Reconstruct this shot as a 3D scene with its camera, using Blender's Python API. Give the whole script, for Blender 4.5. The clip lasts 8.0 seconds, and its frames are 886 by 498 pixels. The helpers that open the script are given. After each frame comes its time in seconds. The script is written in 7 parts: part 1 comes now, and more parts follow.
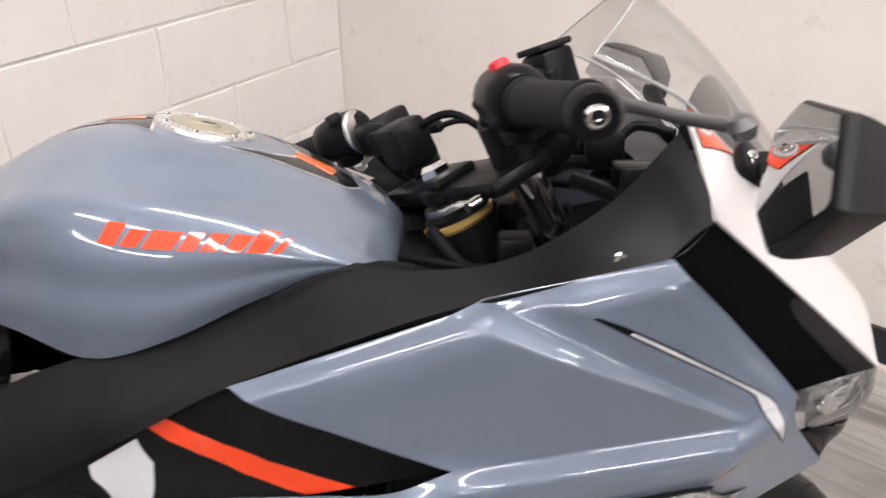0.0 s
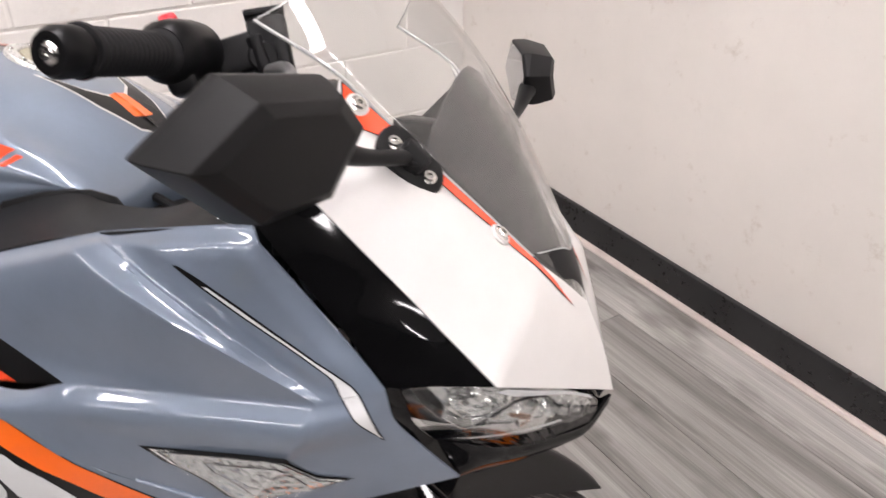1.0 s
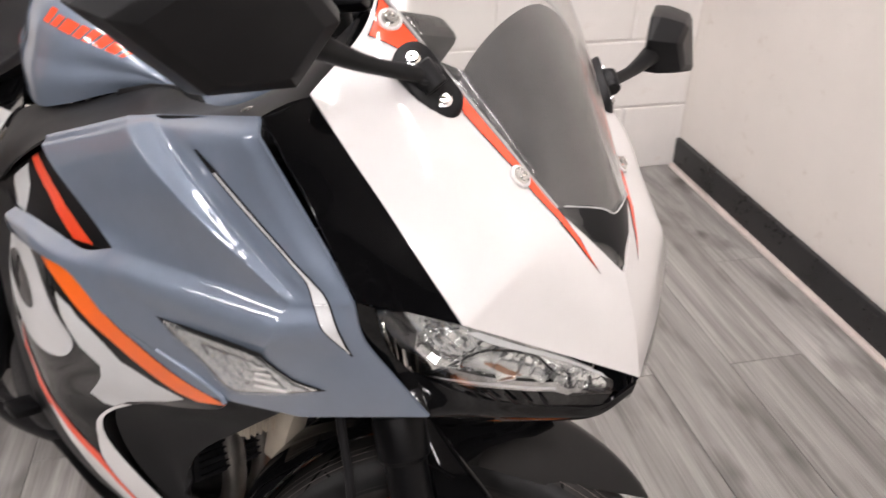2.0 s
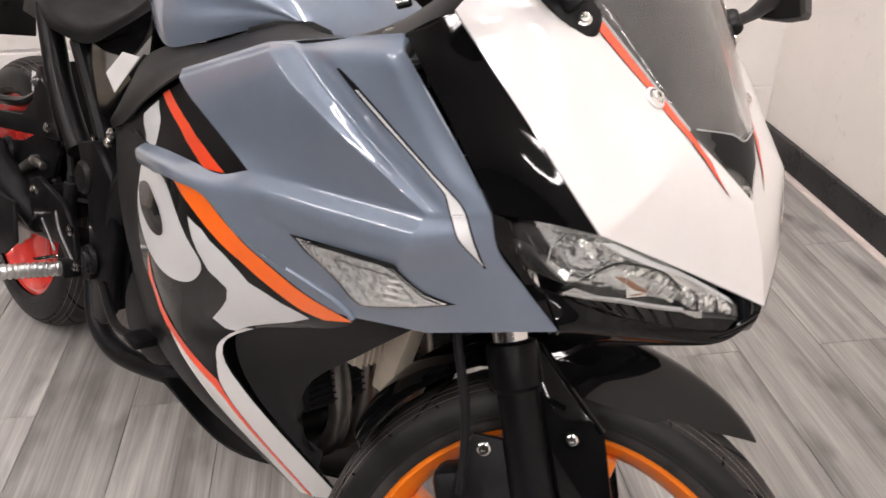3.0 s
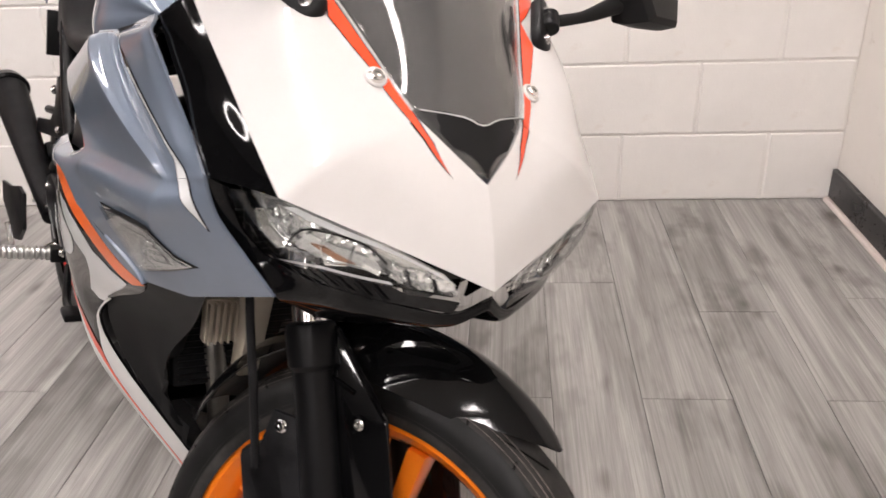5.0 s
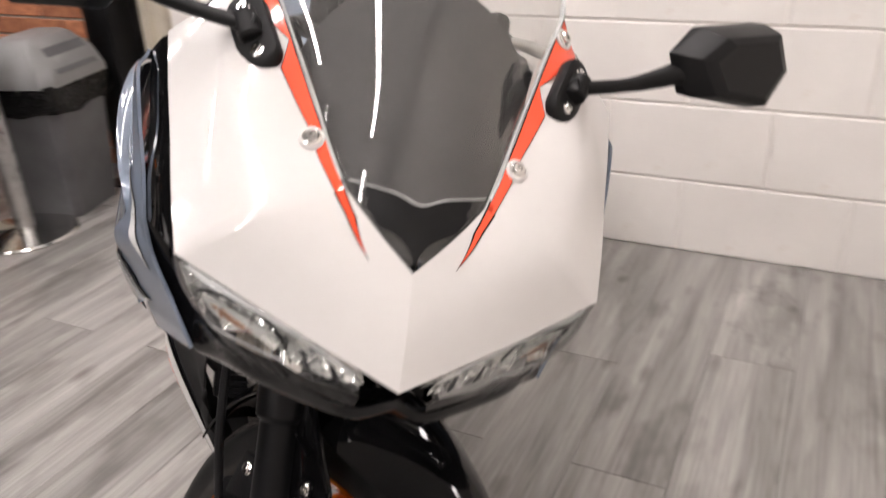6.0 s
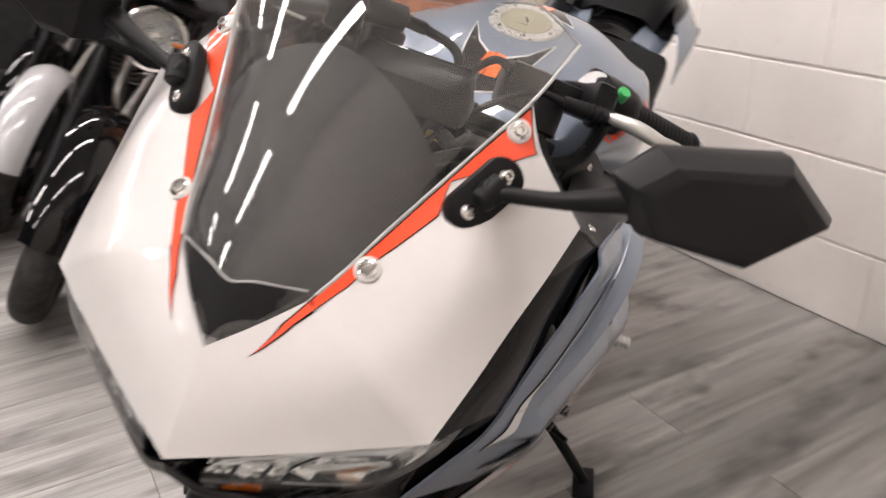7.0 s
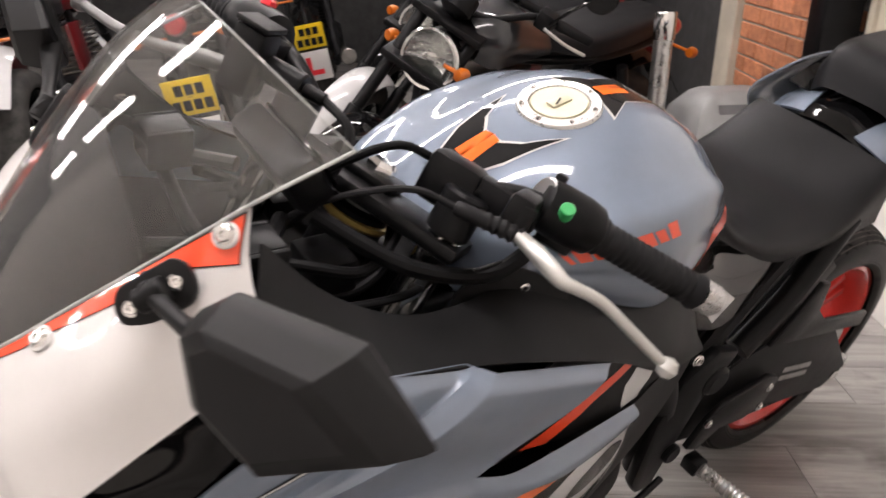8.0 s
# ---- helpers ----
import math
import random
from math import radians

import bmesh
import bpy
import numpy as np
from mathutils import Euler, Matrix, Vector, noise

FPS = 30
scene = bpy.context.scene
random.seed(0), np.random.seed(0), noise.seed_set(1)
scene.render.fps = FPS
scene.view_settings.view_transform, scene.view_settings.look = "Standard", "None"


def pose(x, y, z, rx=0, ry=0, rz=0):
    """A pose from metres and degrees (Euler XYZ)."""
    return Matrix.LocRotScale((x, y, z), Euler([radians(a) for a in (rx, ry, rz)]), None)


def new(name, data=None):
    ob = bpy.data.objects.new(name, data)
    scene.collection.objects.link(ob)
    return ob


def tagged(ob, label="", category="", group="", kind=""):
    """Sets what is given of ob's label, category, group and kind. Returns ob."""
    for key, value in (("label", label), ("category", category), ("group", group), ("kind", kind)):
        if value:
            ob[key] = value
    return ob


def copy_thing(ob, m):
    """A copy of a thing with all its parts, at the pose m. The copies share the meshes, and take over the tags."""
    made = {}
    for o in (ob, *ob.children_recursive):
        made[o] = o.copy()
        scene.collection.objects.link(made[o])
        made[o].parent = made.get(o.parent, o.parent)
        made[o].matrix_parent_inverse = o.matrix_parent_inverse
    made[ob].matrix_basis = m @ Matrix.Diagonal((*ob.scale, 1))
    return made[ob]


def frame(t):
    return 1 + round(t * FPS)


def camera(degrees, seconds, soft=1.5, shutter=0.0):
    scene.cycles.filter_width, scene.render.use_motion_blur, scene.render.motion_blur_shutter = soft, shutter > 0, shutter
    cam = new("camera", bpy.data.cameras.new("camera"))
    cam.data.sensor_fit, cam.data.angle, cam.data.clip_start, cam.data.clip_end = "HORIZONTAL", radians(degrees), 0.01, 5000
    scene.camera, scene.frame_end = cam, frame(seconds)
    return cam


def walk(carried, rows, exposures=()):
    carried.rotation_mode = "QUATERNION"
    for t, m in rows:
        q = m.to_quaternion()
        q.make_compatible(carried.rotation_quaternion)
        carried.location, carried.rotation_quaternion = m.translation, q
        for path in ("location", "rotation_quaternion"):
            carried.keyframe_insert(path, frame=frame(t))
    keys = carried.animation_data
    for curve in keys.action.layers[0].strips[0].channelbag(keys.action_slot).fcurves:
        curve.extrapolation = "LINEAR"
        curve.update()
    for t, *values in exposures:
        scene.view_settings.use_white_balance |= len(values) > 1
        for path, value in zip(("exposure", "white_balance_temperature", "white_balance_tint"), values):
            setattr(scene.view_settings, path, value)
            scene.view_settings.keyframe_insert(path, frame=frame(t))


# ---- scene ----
cam = camera(58.20, 8.0, shutter=0.4)
PATH = [
    (0.0, pose(-0.1903, -0.5700, 1.2699, 58.449, 0.248, -51.993)),
    (0.5, pose(-0.0175, -0.7239, 1.2709, 58.646, 0.314, -42.860)),
    (1.0, pose(0.1547, -0.9205, 1.2494, 58.660, -0.456, -32.428)),
    (1.2, pose(0.2066, -0.9412, 1.2361, 58.445, -0.614, -28.968)),
    (2.3, pose(0.3500, -1.0238, 1.1664, 58.986, -0.073, -7.596)),
    (2.5, pose(0.3360, -1.0305, 1.1557, 58.841, 0.023, -6.650)),
    (3.0, pose(0.2682, -1.0460, 1.1355, 58.744, 0.461, -7.370)),
    (3.5, pose(0.2191, -1.0513, 1.1287, 59.549, 1.432, -8.999)),
    (4.0, pose(0.2671, -1.0659, 1.1299, 60.798, 2.178, -8.000)),
    (4.5, pose(0.4191, -1.0984, 1.1099, 62.234, 2.345, -3.634)),
    (4.7, pose(0.5218, -1.1154, 1.0874, 62.676, 2.583, -0.259)),
    (5.8, pose(0.8300, -1.0144, 1.0691, 63.532, 2.025, 19.286)),
    (6.0, pose(0.8930, -0.9403, 1.0896, 64.170, 2.466, 25.852)),
    (6.5, pose(1.0874, -0.7741, 1.1189, 65.264, 2.354, 44.611)),
    (7.0, pose(1.1679, -0.5523, 1.1051, 66.321, 1.800, 60.200)),
    (7.2, pose(1.1666, -0.4234, 1.1156, 66.463, 1.297, 67.601)),
    (7.5, pose(1.1668, -0.2925, 1.1298, 67.087, 0.862, 76.015)),
    (7.8, pose(1.1922, -0.1137, 1.1325, 67.880, 0.374, 86.712)),
    (8.0, pose(1.1826, -0.0304, 1.1401, 67.902, -0.746, 90.928)),
]
walk(cam, PATH, [(0.0, 0.64, 6300, 18), (1.2, 0.64, 6300, 18), (2.5, 0.66, 6400, 18), (3.5, 0.71, 6500, 18), (4.5, 0.70, 6500, 18), (5.8, 0.58, 6500, 18), (7.0, 0.58, 6500, 18), (7.5, 0.50, 6500, 18), (8.0, 0.74, 6500, 18)])
# ---------------------------------------------------------------- world, exposure
world = bpy.data.worlds.new("world")
scene.world = world
world.use_nodes = True
world.node_tree.nodes["Background"].inputs[0].default_value = (0.6, 0.62, 0.66, 1)
world.node_tree.nodes["Background"].inputs[1].default_value = 0.05
scene.view_settings.exposure = 0.0


# ---------------------------------------------------------------- materials
def shader(name):
    m = bpy.data.materials.new(name)
    m.use_nodes = True
    nt = m.node_tree
    return m, nt, nt.nodes["Principled BSDF"]


def link(nt, a, b):
    nt.links.new(a, b)


def node(nt, kind, **values):
    n = nt.nodes.new(kind)
    for k, v in values.items():
        n.inputs[k].default_value = v
    return n


def coords(nt, which="Object"):
    return nt.nodes.new("ShaderNodeTexCoord").outputs[which]


def ramp(nt, fac, lo, hi, a=0.35, b=0.65):
    r = nt.nodes.new("ShaderNodeValToRGB")
    r.color_ramp.elements[0].position, r.color_ramp.elements[1].position = a, b
    r.color_ramp.elements[0].color, r.color_ramp.elements[1].color = (*lo, 1), (*hi, 1)
    link(nt, fac, r.inputs[0])
    return r.outputs[0]


def surface(name, base, rough=0.5, metal=0.0, coat=0.0, vary=0.1, scale=8.0, grain=300.0, bump=0.05,
            dist=0.001, rough_vary=0.1, spec=0.5):
    """A surface with colour variation at a large scale and fine relief at a small one."""
    m, nt, p = shader(name)
    c = coords(nt)
    big = node(nt, "ShaderNodeTexNoise", Scale=scale, Detail=4.0, Roughness=0.6)
    fine = node(nt, "ShaderNodeTexNoise", Scale=grain, Detail=3.0, Roughness=0.6)
    link(nt, c, big.inputs["Vector"])
    link(nt, c, fine.inputs["Vector"])
    lo = tuple(max(0, v * (1 - vary)) for v in base)
    hi = tuple(min(1, v * (1 + vary)) for v in base)
    link(nt, ramp(nt, big.outputs["Fac"], lo, hi), p.inputs["Base Color"])
    mr = node(nt, "ShaderNodeMapRange")
    mr.inputs["To Min"].default_value = max(0.02, rough - rough_vary)
    mr.inputs["To Max"].default_value = min(1, rough + rough_vary)
    mix = node(nt, "ShaderNodeMath")
    mix.operation = "MULTIPLY"
    link(nt, big.outputs["Fac"], mix.inputs[0])
    link(nt, fine.outputs["Fac"], mix.inputs[1])
    mr.inputs["From Max"].default_value = 0.5
    link(nt, mix.outputs[0], mr.inputs["Value"])
    link(nt, mr.outputs[0], p.inputs["Roughness"])
    p.inputs["Metallic"].default_value = metal
    p.inputs["Coat Weight"].default_value = coat
    p.inputs["Coat Roughness"].default_value = 0.03
    p.inputs["Specular IOR Level"].default_value = spec
    if bump:
        b = node(nt, "ShaderNodeBump", Strength=bump, Distance=dist)
        link(nt, fine.outputs["Fac"], b.inputs["Height"])
        link(nt, b.outputs[0], p.inputs["Normal"])
    return m


def paint(name, base, rough=0.3, vary=0.04, peel=0.02, spec=0.2, coat_ior=1.5, flake=0.0):
    """Clear-coated body paint: orange peel, a film of dust and fine swirl marks."""
    m, nt, p = shader(name)
    c = coords(nt)
    dust = node(nt, "ShaderNodeTexNoise", Scale=14.0, Detail=6.0, Roughness=0.7)
    peeln = node(nt, "ShaderNodeTexNoise", Scale=160.0, Detail=1.0)
    for n in (dust, peeln):
        link(nt, c, n.inputs["Vector"])
    lo = tuple(v * (1 - vary) for v in base)
    hi = tuple(min(1, v * (1 + vary)) for v in base)
    link(nt, ramp(nt, dust.outputs["Fac"], lo, hi), p.inputs["Base Color"])
    mr = node(nt, "ShaderNodeMapRange")
    mr.inputs["To Min"].default_value, mr.inputs["To Max"].default_value = 0.02, 0.09
    link(nt, dust.outputs["Fac"], mr.inputs["Value"])
    link(nt, mr.outputs[0], p.inputs["Coat Roughness"])
    p.inputs["Roughness"].default_value = rough
    p.inputs["Coat Weight"].default_value = 1.0
    p.inputs["Coat IOR"].default_value = coat_ior
    p.inputs["Metallic"].default_value = flake
    p.inputs["Specular IOR Level"].default_value = spec
    b = node(nt, "ShaderNodeBump", Strength=peel, Distance=0.001)
    link(nt, peeln.outputs["Fac"], b.inputs["Height"])
    link(nt, b.outputs[0], p.inputs["Coat Normal"])
    return m


def clear(name, tint=(1, 1, 1), rough=0.0, ior=1.45, haze=0.0):
    """Thin clear plastic: light passes straight through, the surface mirrors by its Fresnel gloss."""
    m, nt, p = shader(name)
    nt.nodes.remove(p)
    through_light = node(nt, "ShaderNodeBsdfTransparent")
    through_light.inputs["Color"].default_value = (*tint, 1)
    gloss = node(nt, "ShaderNodeBsdfGlossy", Roughness=rough)
    facing = node(nt, "ShaderNodeLayerWeight", Blend=0.5)
    steep = node(nt, "ShaderNodeMath")
    steep.operation = "POWER"
    link(nt, facing.outputs["Facing"], steep.inputs[0])
    steep.inputs[1].default_value = 3.0
    amount = node(nt, "ShaderNodeMath")
    amount.operation = "MULTIPLY_ADD"
    link(nt, steep.outputs[0], amount.inputs[0])
    amount.inputs[1].default_value = 0.75
    amount.inputs[2].default_value = ((ior - 1) / (ior + 1)) ** 2
    mix = nt.nodes.new("ShaderNodeMixShader")
    link(nt, amount.outputs[0], mix.inputs[0])
    link(nt, through_light.outputs[0], mix.inputs[1])
    link(nt, gloss.outputs[0], mix.inputs[2])
    out = mix.outputs[0]
    if haze:
        # dust and fine scratches scatter light; the pale veil also stands for ceiling reflections
        smear = node(nt, "ShaderNodeTexNoise", Scale=9.0, Detail=6.0, Roughness=0.7)
        link(nt, coords(nt), smear.inputs["Vector"])
        part_of = node(nt, "ShaderNodeMapRange")
        part_of.inputs["From Min"].default_value, part_of.inputs["From Max"].default_value = 0.35, 0.7
        part_of.inputs["To Min"].default_value, part_of.inputs["To Max"].default_value = haze * 0.4, haze * 1.8
        link(nt, smear.outputs["Fac"], part_of.inputs["Value"])
        dust = node(nt, "ShaderNodeBsdfDiffuse")
        dust.inputs["Color"].default_value = (0.75, 0.73, 0.70, 1)
        veil = nt.nodes.new("ShaderNodeMixShader")
        link(nt, part_of.outputs[0], veil.inputs[0])
        link(nt, out, veil.inputs[1])
        link(nt, dust.outputs[0], veil.inputs[2])
        out = veil.outputs[0]
    link(nt, out, nt.nodes["Material Output"].inputs["Surface"])
    return m


def glow(name, colour, strength):
    m, nt, p = shader(name)
    p.inputs["Base Color"].default_value = (*colour, 1)
    p.inputs["Emission Color"].default_value = (*colour, 1)
    p.inputs["Emission Strength"].default_value = strength
    return m


GREY = paint("slate_blue_paint", (0.160, 0.196, 0.252), rough=0.45, flake=0.28, coat_ior=1.6)
WHITE = paint("white_paint", (0.585, 0.573, 0.560), vary=0.02)
GLOSS = paint("gloss_black_paint", (0.003, 0.003, 0.0033), rough=0.2, vary=0.2, spec=0.0, coat_ior=1.40)
ORANGE = paint("orange_vinyl", (0.85, 0.14, 0.012), vary=0.03)
ORANGE_RED = paint("orange_red_vinyl", (0.80, 0.075, 0.025), vary=0.03)
PALE = paint("pale_grey_vinyl", (0.60, 0.61, 0.61), vary=0.03)
INK = paint("black_vinyl", (0.006, 0.006, 0.0065), rough=0.5, vary=0.2, spec=0.05, coat_ior=1.27)
RIM_ORANGE = paint("orange_rim_paint", (0.85, 0.20, 0.01), rough=0.35)
RIM_RED = paint("red_rim_paint", (0.62, 0.045, 0.035), rough=0.35)
PLASTIC = surface("matte_black_plastic", (0.0085, 0.0085, 0.009), 0.45, vary=0.25, grain=900, bump=0.06, dist=0.0004, spec=0.17)
SATIN = surface("satin_black_plastic", (0.0045, 0.0045, 0.005), 0.35, vary=0.25, grain=700, bump=0.04, dist=0.0003, spec=0.14)
DARK = surface("dark_engine_casting", (0.012, 0.012, 0.013), 0.45, metal=0.3, vary=0.4, scale=20, grain=250, bump=0.3, spec=0.14)
FRAME = surface("black_frame_coat", (0.006, 0.006, 0.0065), 0.34, vary=0.3, grain=200, bump=0.12, spec=0.14)
RUBBER = surface("tyre_rubber", (0.030, 0.0285, 0.027), 0.75, vary=0.45, scale=22, grain=500, bump=0.3, spec=0.2)
SIDEWALL = surface("sidewall_rubber", (0.009, 0.009, 0.009), 0.42, vary=0.3, scale=18, grain=300, bump=0.1, spec=0.2)
GROOVE = surface("tread_groove_rubber", (0.004, 0.004, 0.004), 0.8, bump=0.0, spec=0.05)
MOULD = surface("tyre_mould_line", (0.16, 0.135, 0.125), 0.7, vary=0.5, scale=40, bump=0.0)
GRIP = surface("grip_rubber", (0.011, 0.011, 0.012), 0.55, vary=0.2, grain=600, bump=0.3, spec=0.14)
HOSE = surface("black_cable_sheath", (0.005, 0.005, 0.0055), 0.5, vary=0.3, grain=400, bump=0.1, spec=0.10)
COWLGREY = surface("dark_grey_cowl", (0.024, 0.024, 0.025), 0.6, vary=0.08, scale=10, bump=0.0, spec=0.2)
VINYL = surface("seat_vinyl", (0.011, 0.011, 0.012), 0.42, vary=0.15, grain=420, bump=0.5, dist=0.0008, spec=0.14)
CHROME = surface("polished_steel", (0.72, 0.71, 0.69), 0.12, metal=1.0, vary=0.06, grain=300, bump=0.02)
ALLOY = surface("brushed_alloy", (0.55, 0.55, 0.54), 0.3, metal=1.0, vary=0.08, scale=20, grain=400, bump=0.06)
LEVER = surface("cast_lever_alloy", (0.50, 0.50, 0.475), 0.38, metal=0.6, vary=0.05, grain=300, bump=0.06)
HEATED = surface("heat_stained_steel", (0.20, 0.19, 0.175), 0.40, metal=0.9, vary=0.3, scale=14, grain=300, bump=0.05)
DULL = surface("dull_grey_alloy", (0.15, 0.15, 0.15), 0.38, metal=0.5, vary=0.1, grain=300, bump=0.06)
GOLD = surface("brass_ring", (0.62, 0.43, 0.14), 0.35, metal=0.55, vary=0.1)
CAPMETAL = surface("champagne_cap_metal", (0.40, 0.375, 0.27), 0.36, metal=0.5, vary=0.05, grain=300, bump=0.0)
CAPRING = surface("silver_cap_ring", (0.60, 0.595, 0.57), 0.3, metal=0.6, vary=0.05, bump=0.0)
MIRROR = surface("mirror_glass", (0.88, 0.89, 0.90), 0.02, metal=1.0, vary=0.0, bump=0, rough_vary=0.0)
GLASS = clear("clear_acrylic", (0.96, 0.965, 0.96), 0.0, 1.5, 0.022)
SCREENEDGE = surface("acrylic_edge", (0.40, 0.41, 0.40), 0.15, vary=0.1, scale=40, bump=0.0)
LENS = clear("clear_lens", (0.96, 0.97, 0.97))
AMBER = paint("amber_lens", (0.42, 0.10, 0.008))
REDLENS = paint("red_lens", (0.45, 0.01, 0.01))
REDBTN = surface("red_switch", (0.65, 0.02, 0.03), 0.35)
GREENBTN = surface("green_switch", (0.03, 0.35, 0.10), 0.35)
YELLOW = surface("yellow_plate", (0.78, 0.54, 0.012), 0.35, vary=0.04)
CHARCOAL = paint("charcoal_paint", (0.02, 0.021, 0.023))
SILVER = paint("silver_paint", (0.42, 0.42, 0.42), rough=0.35)
MAROON = paint("dark_red_paint", (0.10, 0.006, 0.008))
TAN = surface("pale_casting", (0.52, 0.46, 0.37), 0.42, metal=0.15, vary=0.15)


def wall_paint(name, base, stain, bump=0.25, scale=3.0):
    """Old emulsion: soft stains, scuffs and the nap of the roller."""
    m, nt, p = shader(name)
    c = coords(nt)
    big = node(nt, "ShaderNodeTexNoise", Scale=scale, Detail=7.0, Roughness=0.65)
    mark = node(nt, "ShaderNodeTexNoise", Scale=11.0, Detail=5.0, Roughness=0.75)
    nap = node(nt, "ShaderNodeTexNoise", Scale=140.0, Detail=4.0, Roughness=0.7)
    lump = node(nt, "ShaderNodeTexNoise", Scale=26.0, Detail=2.0)
    for n in (big, mark, nap, lump):
        link(nt, c, n.inputs["Vector"])
    tone = ramp(nt, big.outputs["Fac"], tuple(v * 0.93 for v in base), base, 0.3, 0.7)
    spot = ramp(nt, mark.outputs["Fac"], (0, 0, 0), (1, 1, 1), 0.60, 0.74)
    mix = nt.nodes.new("ShaderNodeMix")
    mix.data_type = "RGBA"
    link(nt, spot, mix.inputs[0])
    link(nt, tone, mix.inputs[6])
    mix.inputs[7].default_value = (*stain, 1)
    rub = node(nt, "ShaderNodeTexNoise", Scale=6.0, Detail=8.0, Roughness=0.8)
    flat = nt.nodes.new("ShaderNodeMapping")
    flat.inputs["Scale"].default_value = (1.0, 1.0, 2.6)
    link(nt, c, flat.inputs[0])
    link(nt, flat.outputs[0], rub.inputs["Vector"])
    scuff = ramp(nt, rub.outputs["Fac"], (0, 0, 0), (0.75, 0.75, 0.75), 0.695, 0.725)
    mix2 = nt.nodes.new("ShaderNodeMix")
    mix2.data_type = "RGBA"
    link(nt, scuff, mix2.inputs[0])
    link(nt, mix.outputs[2], mix2.inputs[6])
    mix2.inputs[7].default_value = (0.50, 0.48, 0.45, 1)
    link(nt, mix2.outputs[2], p.inputs["Base Color"])
    p.inputs["Roughness"].default_value = 0.6
    b = node(nt, "ShaderNodeBump", Strength=bump, Distance=0.002)
    add = node(nt, "ShaderNodeMath")
    add.operation = "ADD"
    link(nt, nap.outputs["Fac"], add.inputs[0])
    link(nt, lump.outputs["Fac"], add.inputs[1])
    link(nt, add.outputs[0], b.inputs["Height"])
    link(nt, b.outputs[0], p.inputs["Normal"])
    return m


PLASTER = wall_paint("cream_plaster", (0.80, 0.755, 0.705), (0.62, 0.555, 0.49), 0.08)
BLOCKPAINT = wall_paint("white_block_paint", (0.83, 0.80, 0.765), (0.76, 0.71, 0.66), 0.4, 5.0)
CEILING = wall_paint("ceiling_paint", (0.80, 0.79, 0.77), (0.74, 0.72, 0.70), 0.05)
SKIRT = surface("black_skirting_gloss", (0.012, 0.012, 0.013), 0.3, vary=0.3, grain=60, bump=0.1)
TRIMWOOD = surface("cream_door_frame", (0.52, 0.47, 0.38), 0.5, vary=0.15, scale=5, grain=60, bump=0.1)
SEAL = surface("pale_floor_seal", (0.62, 0.54, 0.50), 0.5)
BINGREY = surface("grey_bin_plastic", (0.10, 0.10, 0.105), 0.45, vary=0.15, grain=300, bump=0.15)
LIDGREY = surface("pale_bin_lid", (0.20, 0.20, 0.20), 0.45, vary=0.1, grain=300, bump=0.15)
BAG = surface("black_bin_bag", (0.010, 0.010, 0.010), 0.25, vary=0.2, scale=30, grain=60, bump=0.6, dist=0.006)
LIT = glow("light_diffuser", (1.0, 0.965, 0.91), 37.0)


